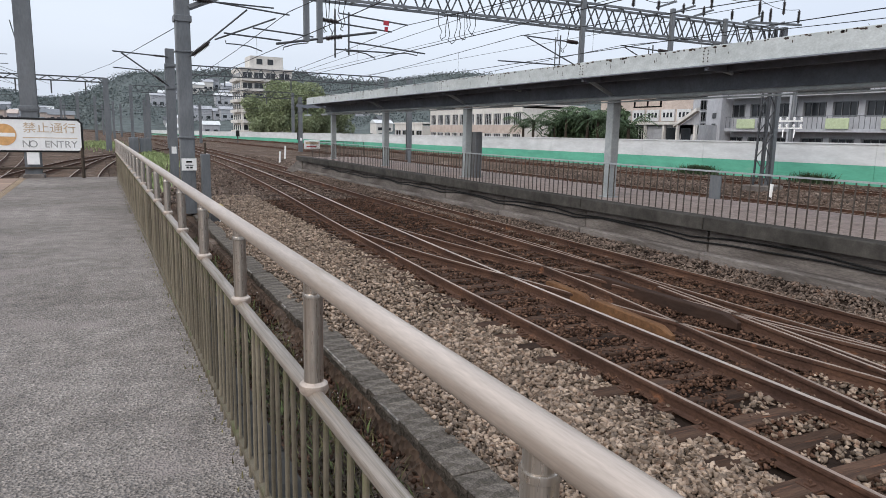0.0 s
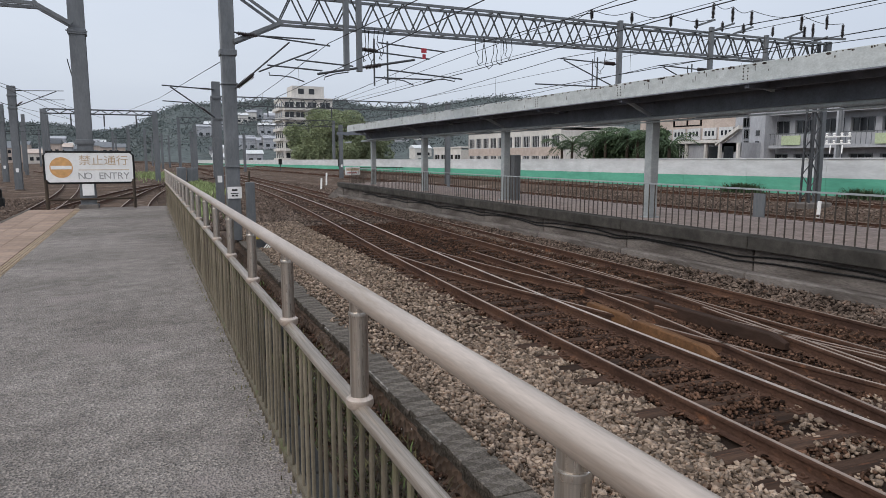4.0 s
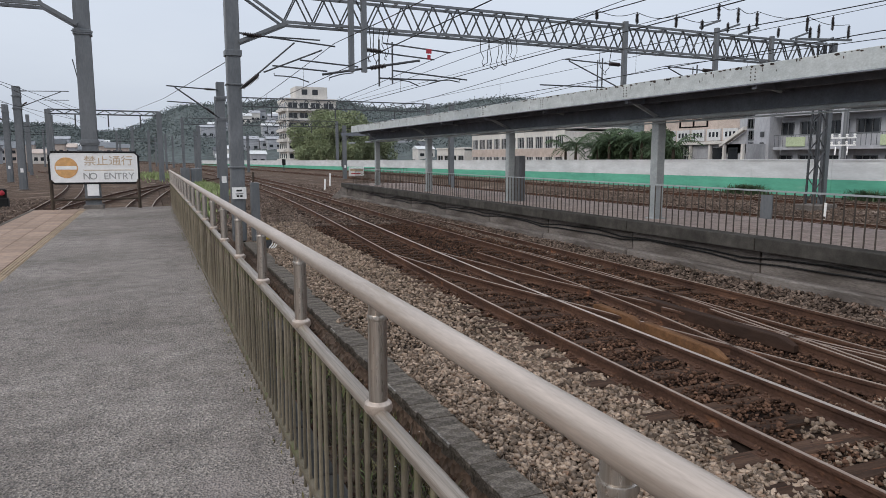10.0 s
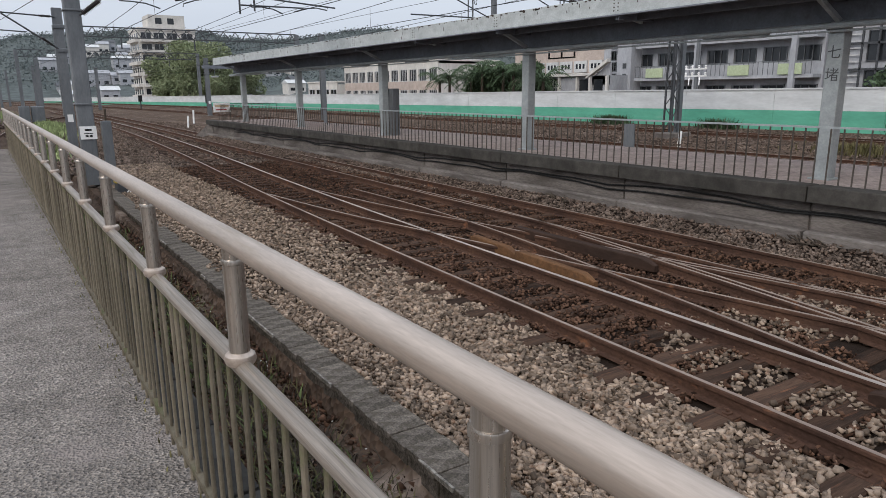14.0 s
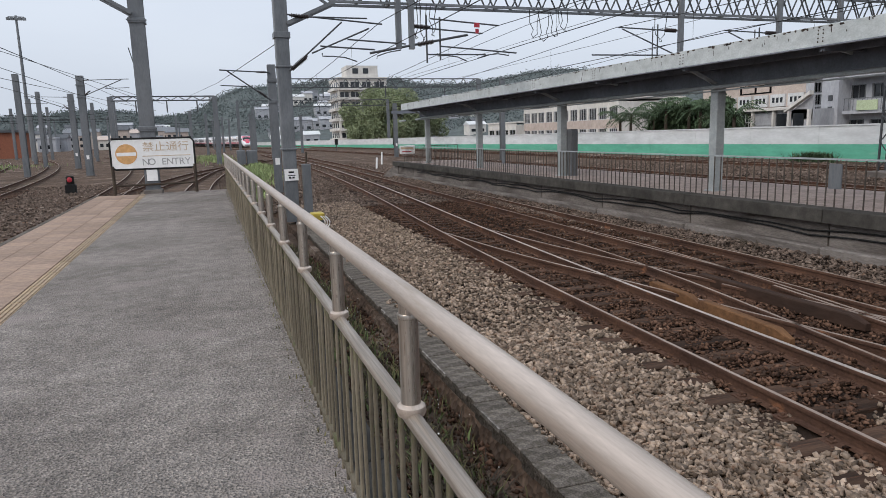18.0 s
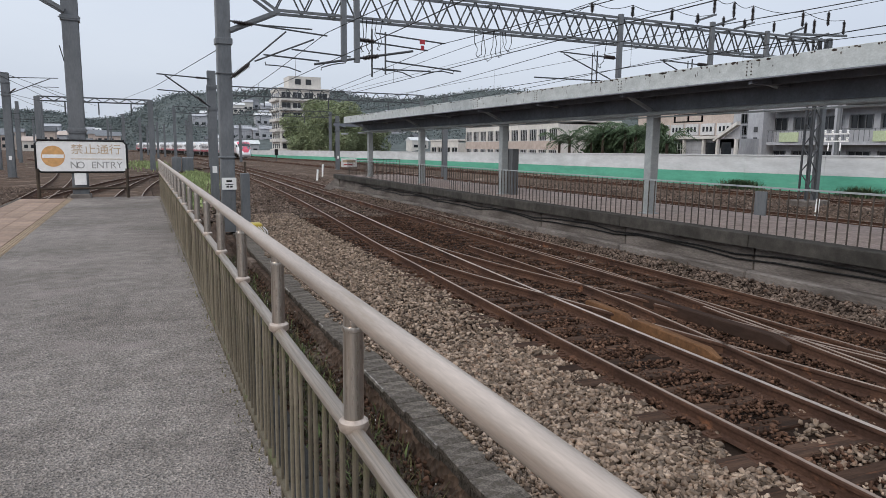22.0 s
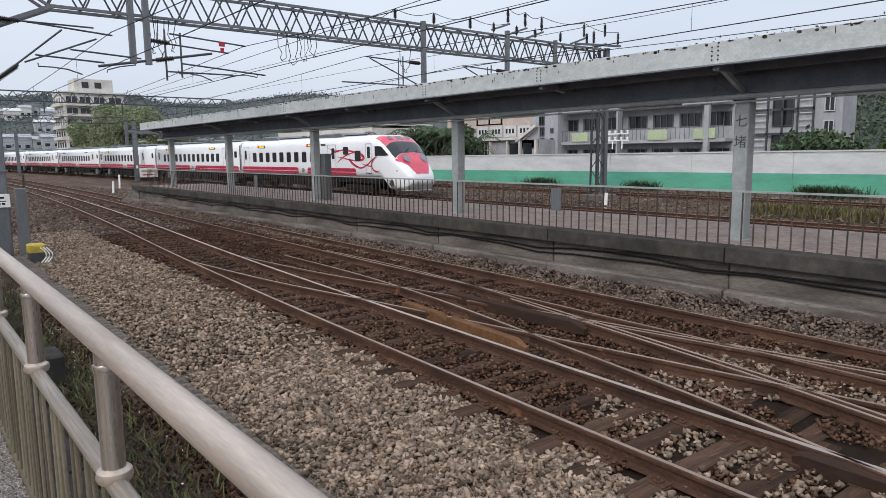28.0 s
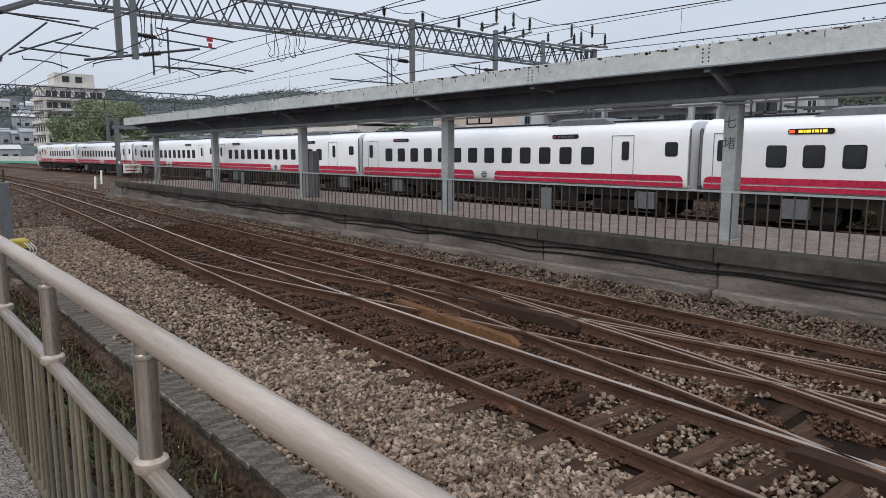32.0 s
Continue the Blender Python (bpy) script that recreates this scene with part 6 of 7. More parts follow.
# ==== greenery ====
def tree(x, y, z, h, r, n, mat, label, name="tree", leaf=0.55, squash=0.8, seed=1, low=0.5):
    t = thing(name, x, y, z, label, "tree", "trees")
    g = np.random.default_rng(seed)
    trunk = Shape().tube([(x, y, z), (x, y, z + h * 0.55)], 0.05 * h * 0.5, 8, 0.02 * h * 0.5)
    hubs = []
    for k in range(20):
        a, e = g.uniform(0, 6.28), g.uniform(0.2, 1.0)
        q = (x + math.cos(a) * r * 0.8 * e, y + math.sin(a) * r * 0.8 * e, z + h * g.uniform(low, 0.95))
        trunk.tube([(x, y, z + h * g.uniform(0.3, 0.5)), q], 0.1, 6, 0.03)
        hubs.append(q)
    part("trunk", trunk, BARK, t)
    hubs = np.array(hubs + [(x, y, z + h * 0.85)])
    hub = hubs[g.integers(0, len(hubs), n)]
    d = g.normal(size=(n, 3))
    d /= np.linalg.norm(d, axis=1, keepdims=True)
    rad = r * 0.4 * g.uniform(0.35, 1.0, (n, 1)) ** 0.5
    c = hub + d * rad * (1, 1, squash)
    v, f = leaves(c, leaf, g)
    o = quick("crown", v - np.array([x, y, z]), f, mat, t)
    tagged(o, kind="stuff")
    return t


tree(39.7, 151, -1, 12.9, 7.2, 26000, LEAFYELLOW, "large yellow-green tree behind the painted wall", leaf=0.46, low=0.3, seed=2)
tree(45.1, 154, -1, 10.8, 5.9, 16000, LEAFYELLOW, "rounded yellow-green tree behind the painted wall", leaf=0.46, low=0.3, seed=3)
tree(34.6, 154, -1, 9.0, 5.1, 12000, LEAFYELLOW, "low yellow-green tree at the wall's far end", leaf=0.46, low=0.3, seed=4)
tree(49.4, 155, -1, 9.3, 5.4, 12000, LEAFYELLOW, "leafy yellow-green tree near the canopy's end", leaf=0.46, low=0.3, seed=5)
for i, (x, y, h) in enumerate(((33.4, 150, 4.9), (37.1, 148, 5.2), (42.0, 148, 5.5), (46.6, 150, 5.5))):
    tree(x, y, -1, h, 4.1, 7000, LEAFYELLOW, "yellow-green undergrowth behind the painted wall", "shrub", 0.45, 0.9, 60 + i)
for i, (x, y, h) in enumerate(((43, 53.5, 4.8), (43.6, 50.2, 5.0), (43.5, 57, 4.4))):
    tree(x, y, -0.8, h, 2.2, 3500, LEAFDARK, "dark broad-leaved tree behind the painted wall", leaf=0.46, low=0.3, seed=10 + i)


def palm(x, y, z, h, seed):
    t = thing("palm_tree", x, y, z, "dark green palm with drooping fronds", "tree", "palms")
    g = random.Random(seed)
    part("trunk", Shape().tube([(x, y, z), (x, y, z + h)], 0.18, 8, 0.12), BARK, t)
    for k in range(15):
        a, e = 6.283 * k / 15 + g.uniform(-0.2, 0.2), g.uniform(0.3, 1.3)
        ln = g.uniform(1.9, 2.6)
        s = Shape()
        spine = []
        for i in range(8):
            u = i / 7
            rr = ln * u
            spine.append(Vector((x + math.cos(a) * rr, y + math.sin(a) * rr, z + h + ln * (e * u - 0.9 * u * u))))
        side = Vector((-math.sin(a), math.cos(a), 0))
        for i in range(1, 8):
            for m in (0, 0.5):
                p = spine[i - 1].lerp(spine[i], m)
                w = 0.62 * math.sin(math.pi * min((i + m) / 8.5, 1)) + 0.08
                for sg in (-1, 1):
                    tip = p + side * sg * w + Vector((math.cos(a) * 0.25, math.sin(a) * 0.25, -0.28))
                    s.add([p, p + Vector((math.cos(a) * 0.09, math.sin(a) * 0.09, 0.01)), tip], [(0, 1, 2)])
        s.tube([tuple(q) for q in spine], 0.02, 4)
        part("frond", s, LEAFDARK, t)


for i, (x, y, h) in enumerate(((41, 61.6, 3.2), (40.5, 59.0, 3.7), (41.2, 56.2, 3.4), (40.6, 53.6, 4.0), (41.4, 51.4, 4.2), (40.8, 49.2, 3.8), (41, 45.4, 3.2), (42, 57.6, 3.0), (42, 54.6, 3.3), (41.8, 48.0, 3.1))):
    palm(x, y, -0.8, h, i)
for i, (x, y, h, r) in enumerate(((38, 7, 2.8, 3.2), (38.5, 3.8, 3.5, 3.0), (39, 10.5, 2.4, 2.4), (41, 17, 2.6, 3.0))):
    tree(x, y, -0.5, h, r, 3500, LEAFDARK if i % 2 else LEAF, "dense green shrub above the painted wall", "shrub", 0.35, 0.6, 20 + i)


def grass(name, label, n, area, z, hgt, mat, seed, lean=0.5, w=0.012):
    """Blades of grass over patches (x, y, spread along x, spread along y)."""
    g = np.random.default_rng(seed)
    pick = np.array(area)[g.integers(0, len(area), n)]
    p = np.stack([pick[:, 0] + pick[:, 2] * 0.55 * g.normal(size=n), pick[:, 1] + pick[:, 3] * 0.55 * g.normal(size=n), np.full(n, z)], -1)
    a = g.uniform(0, 6.283, n)
    h = hgt * g.uniform(0.35, 1.1, n)
    d = np.stack([np.cos(a), np.sin(a), 0 * a], -1)
    s = np.stack([-np.sin(a), np.cos(a), 0 * a], -1) * w
    b = d * (h * lean * g.uniform(0.2, 1.2, n))[:, None]
    up = np.stack([0 * h, 0 * h, h], -1)
    v = np.stack([p - s, p + s, p + s * 0.8 + b * 0.35 + up * 0.6, p - s * 0.8 + b * 0.35 + up * 0.6, p + b + up], 1)
    f3 = np.arange(n)[:, None] * 5
    faces = np.concatenate([np.stack([f3[:, 0], f3[:, 0] + 1, f3[:, 0] + 2], 1), np.stack([f3[:, 0], f3[:, 0] + 2, f3[:, 0] + 3], 1), np.stack([f3[:, 0] + 3, f3[:, 0] + 2, f3[:, 0] + 4], 1)])
    return tagged(quick(name, v.reshape(-1, 3), faces, mat), label, "grass", kind="stuff")


FOOT = [(0.665, -1 + 0.45 * i, 0.035, 0.4) for i in range(52)]
grass("fence_foot_grass", "short green moss tufts between the fence bars", 350, FOOT, 0.0, 0.03, GRASSDRY, 38, 0.9, 0.004)
DITCH = [(1.75, 0.7 + 0.55 * i, 0.35, 0.4) for i in range(30)] + [(1.0, 0.5 + i, 0.2, 0.5) for i in range(16)]
grass("ditch_grass", "tufts of green grass and weeds in the ditch by the platform", 3400, DITCH, -1.18, 0.17, GRASS, 31, 0.8)
grass("brown_thatch", "flattened brown dead weeds in the ditch", 14000, DITCH, -1.16, 0.13, BARK, 36, 1.8, 0.007)
grass("dry_grass", "dry straw-coloured grass in the ditch by the platform", 8500, DITCH, -1.18, 0.17, GRASSDRY, 32, 1.2, 0.007)
grass("yard_grass", "bright grass patches at the end of the platform", 9000, [(1.0, 100, 2.2, 18), (3.4, 52, 0.6, 9), (2.0, 34, 0.6, 4), (4.6, 60, 0.8, 10), (-28, 90, 8, 10)], -1.05, 0.4, YARDGRASS, 33, 0.4, 0.04)
grass("trackside_grass", "rough grass along the main line below the wall", 6000, [(25.2, 3, 0.7, 6), (25.3, -2, 0.8, 3), (25.6, 9, 0.6, 3), (25.8, 11, 0.5, 2)], -0.85, 0.45, GRASSDRY, 34, 0.6, 0.02)
grass("wall_weeds", "dark weeds at the foot of the painted wall", 3200, [(31.2, 28.8, 0.4, 1.2), (31.2, 28.3, 0.3, 0.8), (31.3, 21.5, 0.3, 0.9), (31.2, 11.6, 0.4, 0.8), (31.2, 12.8, 0.3, 0.5)], -0.6, 0.62, LEAFDARK, 35, 0.9, 0.025)
v, f = leaves(np.stack([RNG.choice([1.62, 1.8, 2.0, 2.12], 5200) + RNG.normal(0, 0.1, 5200), RNG.uniform(0.4, 13, 5200), -1.13 + np.abs(RNG.normal(0, 0.07, 5200))], -1)[:5200], 0.06, RNG, droop=-0.4)
keep = np.array([noise.noise((v[4 * i, 0] * 1.3, v[4 * i, 1] * 0.9, 4)) > 0.08 or (abs(v[4 * i, 0] - 2.18) < 0.1 and i % 2) for i in range(5200)])
fl = np.stack([RNG.normal(2.0, 0.14, 70), RNG.uniform(0.4, 13, 70), -1.0 + RNG.normal(0, 0.03, 70)], -1)
fv, ff = leaves(fl, 0.022, RNG, droop=-1.5)
tagged(quick("white_flowers", fv, ff, SIGNWHITE), "tiny white flowers among the ditch weeds", "flowers", kind="stuff")
tagged(quick("ditch_weeds", v, f[keep], LEAF), "small-leaved green weeds growing along the kerb", "weeds", kind="stuff")


# ==== hills ====
RIDGE = [(-60, 1.1), (-25, 1.4), (-16, 1.7), (-13, 1.9), (-10, 2.2), (-5, 2.15), (-3.5, 1.7), (-1, 2.0), (1, 2.9), (2, 3.5), (3, 3.75), (6, 3.9), (9, 4.2), (11, 4.35), (15, 4.25), (18, 3.85), (21, 3.7), (23, 4.0), (25.5, 4.55), (29, 4.7), (34, 4.3), (42, 3.6), (52, 4.5), (60, 6.8), (74, 7.8), (76.5, 8.6), (78.5, 9.6), (81.5, 9.6), (82.8, 9.0), (85, 9.7), (90, 9.6), (96, 9.3), (110, 8)]


def ridge(az):
    for (a, e), (b, g) in zip(RIDGE, RIDGE[1:]):
        if a <= az <= b:
            return e + (g - e) * (az - a) / (b - a)
    return RIDGE[0][1] if az < RIDGE[0][0] else RIDGE[-1][1]


def hill_point(az, u):
    """A place on the hillside: bearing in degrees, and how far up from foot to crest."""
    far = 560 if az < 45 else 560 - (az - 45) / 15 * 360 if az < 60 else 200
    near = far * (0.5 if az > 0 else 0.75)
    r = near + (far - near) * u
    crest = 1.5 + far * math.tan(radians(ridge(az)))
    z = -2 + (crest + 2) * (u * u * (3 - 2 * u)) ** 0.9
    z += 0.06 * crest * noise.noise((az * 0.22, u * 3, 0))
    return r * math.sin(radians(az)), r * math.cos(radians(az)), z


def hills():
    azs = [-60 + 1.0 * i for i in range(171)]
    us = [i / 14 for i in range(15)]
    s = Shape()
    rows = []
    for az in azs:
        row = [hill_point(az, u) for u in us]
        x, y, z = row[-1]
        row.append((x * 1.5, y * 1.5, -5))
        rows.append(row)
    s.loft(rows, closed=False, caps=False)
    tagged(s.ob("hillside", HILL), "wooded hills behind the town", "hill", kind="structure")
    g = np.random.default_rng(12)
    pts, near = [], []
    for _ in range(14000):
        az, u = g.uniform(-60, 110), g.uniform(0.1, 1.0) ** 0.7
        p = hill_point(az, u)
        if az > 56:
            near.append(p)
    for k in range(5200):
        az = g.uniform(-25, 56)
        pts.append(hill_point(az, 1.0 if k % 5 == 0 else g.uniform(0.1, 1.0) ** 0.7))
    pts = np.array(pts)
    idx = np.repeat(np.arange(len(pts)), 26)
    v, f = leaves(pts[idx] + g.normal(size=(len(idx), 3)) * (2.8, 2.8, 1.2), 1.25, g, droop=0.1)
    tagged(quick("hill_woods", v, f, HILLWOOD), "haze-paled woods covering the hills", "woods", kind="stuff")
    near = np.array(near)
    idx = np.repeat(np.arange(len(near)), 40)
    c = near[idx] + g.normal(size=(len(idx), 3)) * (1.7, 1.7, 1.5)
    v, f = leaves(c, 0.8, g)
    tagged(quick("slope_woods", v, f, SLOPE), "green woods on the nearer slope", "woods", kind="stuff")


hills()


def yard_town():
    """The low town crowded along the far side of the yard."""
    g = random.Random(33)
    for k in range(30):
        az = -14.5 + 0.43 * k + g.uniform(-0.15, 0.15)
        d = g.uniform(285, 395)
        x, y = d * math.sin(radians(az)), d * math.cos(radians(az))
        w, h = g.uniform(4, 8.5), g.uniform(2.8, 8.0)
        t = thing("town_building", x, y, -1, "small grey and white town building beyond the yard", "building", "yard town")
        part("wall", Shape().box(x - w / 2, y, -1, x + w / 2, y + 7, h - 1), g.choice([BLDWHITE, BLD, BLD, BLDPINK]), t)
        if g.random() < 0.6:
            part("roof", Shape().loft([[(q, y - 0.4, h - 1), (q, y + 7.4, h - 1), (q, y + 3.5, h + 0.6)] for q in (x - w / 2 - 0.4, x + w / 2 + 0.4)]), g.choice([GALVDARK, GALV, BLDPINK]), t)
        else:
            part("roof", Shape().cbox(x - w / 2 - 0.2, y - 0.2, h - 1, x + w / 2 + 0.2, y + 7.2, h - 0.4, 0.05), BLD, t)
        for fl in range(max(int(h / 2.9), 1)):
            for i in range(max(int(w / 2.2), 2)):
                a = x - w / 2 + 0.6 + 2.1 * i
                if a + 1.2 < x + w / 2:
                    part("window", Shape().box(a, y - 0.06, 0.1 + 2.8 * fl, a + 1.2, y - 0.02, 1.4 + 2.8 * fl), GLASSDARK, t)


yard_town()


def hill_houses():
    g = random.Random(8)
    for k in range(62):
        az, u = g.uniform(3.5, 24), g.uniform(0.06, 0.55)
        if k > 34:
            az, u = g.uniform(-24, -2), g.uniform(0.05, 0.5)
        x, y, z = hill_point(az, u)
        w, d, h = g.uniform(5, 11), 7, g.uniform(3, 6)
        t = thing("hillside_house", x, y, z, "small pale house on the wooded hillside", "house", "hillside houses")
        part("wall", Shape().box(x - w / 2, y, z - 4, x + w / 2, y + d, z + h), g.choice([BLDWHITE, BLD, BLD]), t)
        part("roof", Shape().loft([[(x - w / 2 - 0.4, y - 0.4, z + h), (x - w / 2 - 0.4, y + d + 0.4, z + h), (x - w / 2 - 0.4, y + d / 2, z + h + 1.6)], [(x + w / 2 + 0.4, y - 0.4, z + h), (x + w / 2 + 0.4, y + d + 0.4, z + h), (x + w / 2 + 0.4, y + d / 2, z + h + 1.6)]]), g.choice([BLD, GALVDARK, WALLWHITE]), t)
        n = max(int(w / 3), 2)
        for fl in range(max(int(h / 3), 1)):
            for i in range(n):
                a = x - w / 2 + w * (i + 0.25) / n
                part("window", Shape().box(a, y - 0.06, z + 1 + 3 * fl, a + w / n * 0.5, y - 0.02, z + 2.3 + 3 * fl), GLASSDARK, t)


hill_houses()


# ==== the yard beside the platform ====
for k, (x0, sl) in enumerate(((-4.68, 0.0), (-8.6, -0.05), (-12.8, -0.06))):
    track("rusty yard track beside the platform", lambda y, x0=x0, sl=sl: x0 + sl * y - 0.0012 * max(y - 30, 0) ** 2, -12, 130, 4.0, sleepers=(4, 45) if k < 2 else None, gap=0.62)


def yard_turnout():
    t = thing("turnout_track", 0, 60, RAIL_Z - 0.14, "rusty turnout rails curving across beyond the platform end", "railway track", "railway tracks")
    for dx in (0, GAUGE):
        add_rail(t, smooth_path([(-4.4 + dx, 28), (-3.2 + dx, 40), (-0.8 + dx, 55), (2.6 + dx, 68), (6.4 + dx, 82)], 2.0))
        add_rail(t, smooth_path([(-1.2 + dx, 26), (-0.6 + dx, 42), (1.2 + dx, 60), (4.0 + dx, 78)], 2.0))


yard_turnout()


def yard_sheds():
    for k, (x, y, w, h, mat) in enumerate(((-41, 160, 11, 5.2, BRICK), (-80, 190, 20, 7, BLD))):
        t = thing("yard_shed", x, y, -1, "low distant railway building at the edge of the yard", "building", "yard sheds")
        part("wall", Shape().box(x - w / 2, y, -1, x + w / 2, y + 9, h - 1), mat, t)
        part("roof", Shape().cbox(x - w / 2 - 0.5, y - 0.5, h - 1, x + w / 2 + 0.5, y + 9.5, h - 0.5, 0.05), GALVDARK, t)
        for i in range(int(w / 4)):
            part("window", Shape().box(x - w / 2 + 1 + 4 * i, y - 0.06, 0.8, x - w / 2 + 3.2 + 4 * i, y - 0.02, 2.4), GLASSDARK, t)


yard_sheds()

# ==== the train ====
TRAIN_X, CAR_PITCH, FIRST_LEN = 22.9, 20.0, 21.0
ZB, ZT = 0.16, 2.62


def lerp_table(table, s):
    for (a, p), (b, q) in zip(table, table[1:]):
        if a <= s <= b:
            return p + (q - p) * (s - a) / (b - a)
    return table[0][1] if s < table[0][0] else table[-1][1]


NOSE_TOP = [(0, 0.3), (0.08, 0.5), (0.45, 1.02), (1.02, 1.55), (1.76, 2.14), (2.4, 2.5), (3.2, 2.62), (30, 2.62)]
NOSE_LOW = [(0, -0.05), (0.25, -0.3), (0.5, -0.42), (1.45, -0.44), (1.9, 0.0), (2.05, 0.16), (30, 0.16)]
NOSE_WIDE = [(0, 0.72), (0.2, 0.9), (0.6, 1.08), (1.2, 1.26), (2.0, 1.38), (3.0, 1.45), (30, 1.45)]
NOSE_EXP = [(0, 2.6), (1.0, 3.0), (2.2, 3.6), (3.2, 5.0), (30, 5.0)]


def car_ring(s, top, low, wide, e, n=40):
    zc, h = (top + low) / 2, (top - low) / 2
    out = []
    for i in range(n):
        a = 2 * math.pi * (i + 0.5) / n
        c, d = math.cos(a), math.sin(a)
        k = 7.0 if d < 0 else e
        out.append((wide * math.copysign(abs(c) ** (2 / k), c), s, zc + h * math.copysign(abs(d) ** (2 / k), d)))
    return out


def side_bands(parent, spans, z0, z1, mat, name, side, off=0.006, ends=0.0):
    for a, b in spans:
        r = min(ends, (z1 - z0))
        pts = [(a + r, z1), (b - r, z1)] if r else [(a, z1), (b, z1)]
        ring = [(a, z0), (b, z0)] + ([(b, z1 - r), (b - r * 0.3, z1 - r * 0.3), (b - r, z1), (a + r, z1), (a + r * 0.3, z1 - r * 0.3), (a, z1 - r)] if r else [(b, z1), (a, z1)])
        x = side * 1.452
        part(name, Shape().plate(ring, 'x', x if side > 0 else x - off, off), mat, parent)


def rounded(a, b, z0, z1, r=0.07):
    out = []
    for cx, cz, st in ((b - r, z1 - r, 0), (a + r, z1 - r, 90), (a + r, z0 + r, 180), (b - r, z0 + r, 270)):
        out += [(cx + r * math.cos(radians(st + k * 30)), cz + r * math.sin(radians(st + k * 30))) for k in range(4)]
    return out


def pane(parent, a, b, z0, z1, side, name="window", mat=None, off=0.012, gasket=True):
    x = side * 1.452
    w = part(name, Shape().plate(rounded(a, b, z0, z1), 'x', x if side > 0 else x - off, off), mat or GLASSDARK, parent)
    if gasket:
        part("window_frame", Shape().plate(rounded(a - 0.035, b + 0.035, z0 - 0.035, z1 + 0.035, 0.09), 'x', x if side > 0 else x - 0.006, 0.006), BLACK, w)
    return w


def train_door(parent, a, b, z0, z1, side):
    x = side * 1.456
    f = Shape()
    for p, q in ((a, a + 0.02), (b - 0.02, b)):
        f.plate([(p, z0), (q, z0), (q, z1), (p, z1)], 'x', x if side > 0 else x - 0.006, 0.006)
    f.plate([(a + 0.02, z1 - 0.02), (b - 0.02, z1 - 0.02), (b - 0.02, z1), (a + 0.02, z1)], 'x', x if side > 0 else x - 0.006, 0.006)
    d = part("door", f, GALV, parent)
    return d


def ribbon(parent, pts, wid, side, off=0.009):
    """A painted stroke on the car's side: points along it and its width at each."""
    x = side * 1.452
    left, right = [], []
    dense = []
    for i in range(len(pts) - 1):
        p0, p1, p2, p3 = pts[max(i - 1, 0)], pts[i], pts[i + 1], pts[min(i + 2, len(pts) - 1)]
        for k in range(5):
            t = k / 5
            q = [0.5 * (2 * p1[j] + (p2[j] - p0[j]) * t + (2 * p0[j] - 5 * p1[j] + 4 * p2[j] - p3[j]) * t * t + (3 * p1[j] - p0[j] - 3 * p2[j] + p3[j]) * t ** 3) for j in (0, 1)]
            dense.append((q[0], q[1], wid[i] + (wid[i + 1] - wid[i]) * t))
    dense.append((*pts[-1], wid[-1]))
    for i, (a, b, w) in enumerate(dense):
        c, d = dense[max(i - 1, 0)], dense[min(i + 1, len(dense) - 1)]
        v = Vector((d[0] - c[0], d[1] - c[1])).normalized()
        left.append((a - v.y * w / 2, b + v.x * w / 2))
        right.append((a + v.y * w / 2, b - v.x * w / 2))
    s = Shape()
    n = len(left)
    xa = x + side * off
    s.v = [(xa, p[0], p[1]) for p in left] + [(xa, p[0], p[1]) for p in right] + [(x, p[0], p[1]) for p in left] + [(x, p[0], p[1]) for p in right]
    for i in range(n - 1):
        s.f += [(i, i + 1, n + i + 1, n + i), (2 * n + i, 2 * n + i + 1, i + 1, i), (3 * n + i, 3 * n + i + 1, n + i + 1, n + i)]
    part("livery_stroke", s, TRAINRED, parent)


def underframe(car, a, b, rng):
    part("underframe", Shape().box(-1.2, a, -0.1, 1.2, b, 0.17), UNDER, car)
    for c in (a + 2.6, b - 2.6):
        bogie = part("bogie", Shape().cbox(-1.12, c - 1.5, -0.62, -0.92, c + 1.5, -0.25, 0.04).cbox(0.92, c - 1.5, -0.62, 1.12, c + 1.5, -0.25, 0.04).box(-0.9, c - 0.3, -0.5, 0.9, c + 0.3, -0.2), UNDER, car)
        for y in (c - 1.05, c + 1.05):
            for x in (-0.62, 0.5):
                part("wheel", Shape().lathe([(0.05, 0), (0.4, 0), (0.43, 0.03), (0.43, 0.1), (0.05, 0.12)], (x, y, -0.4), 18, (1, 0, 0)), GALVDARK, bogie)
    y = a + 4.7
    while y < b - 5:
        w = rng.uniform(0.8, 2.2)
        white = False
        part("equipment_box", Shape().cbox(-1.3, y, -0.55 if white else rng.uniform(-0.55, -0.35), 1.3, min(y + w, b - 4.6), 0.0, 0.03), GALV if white else UNDER, car)
        y += w + rng.uniform(0.1, 0.5)


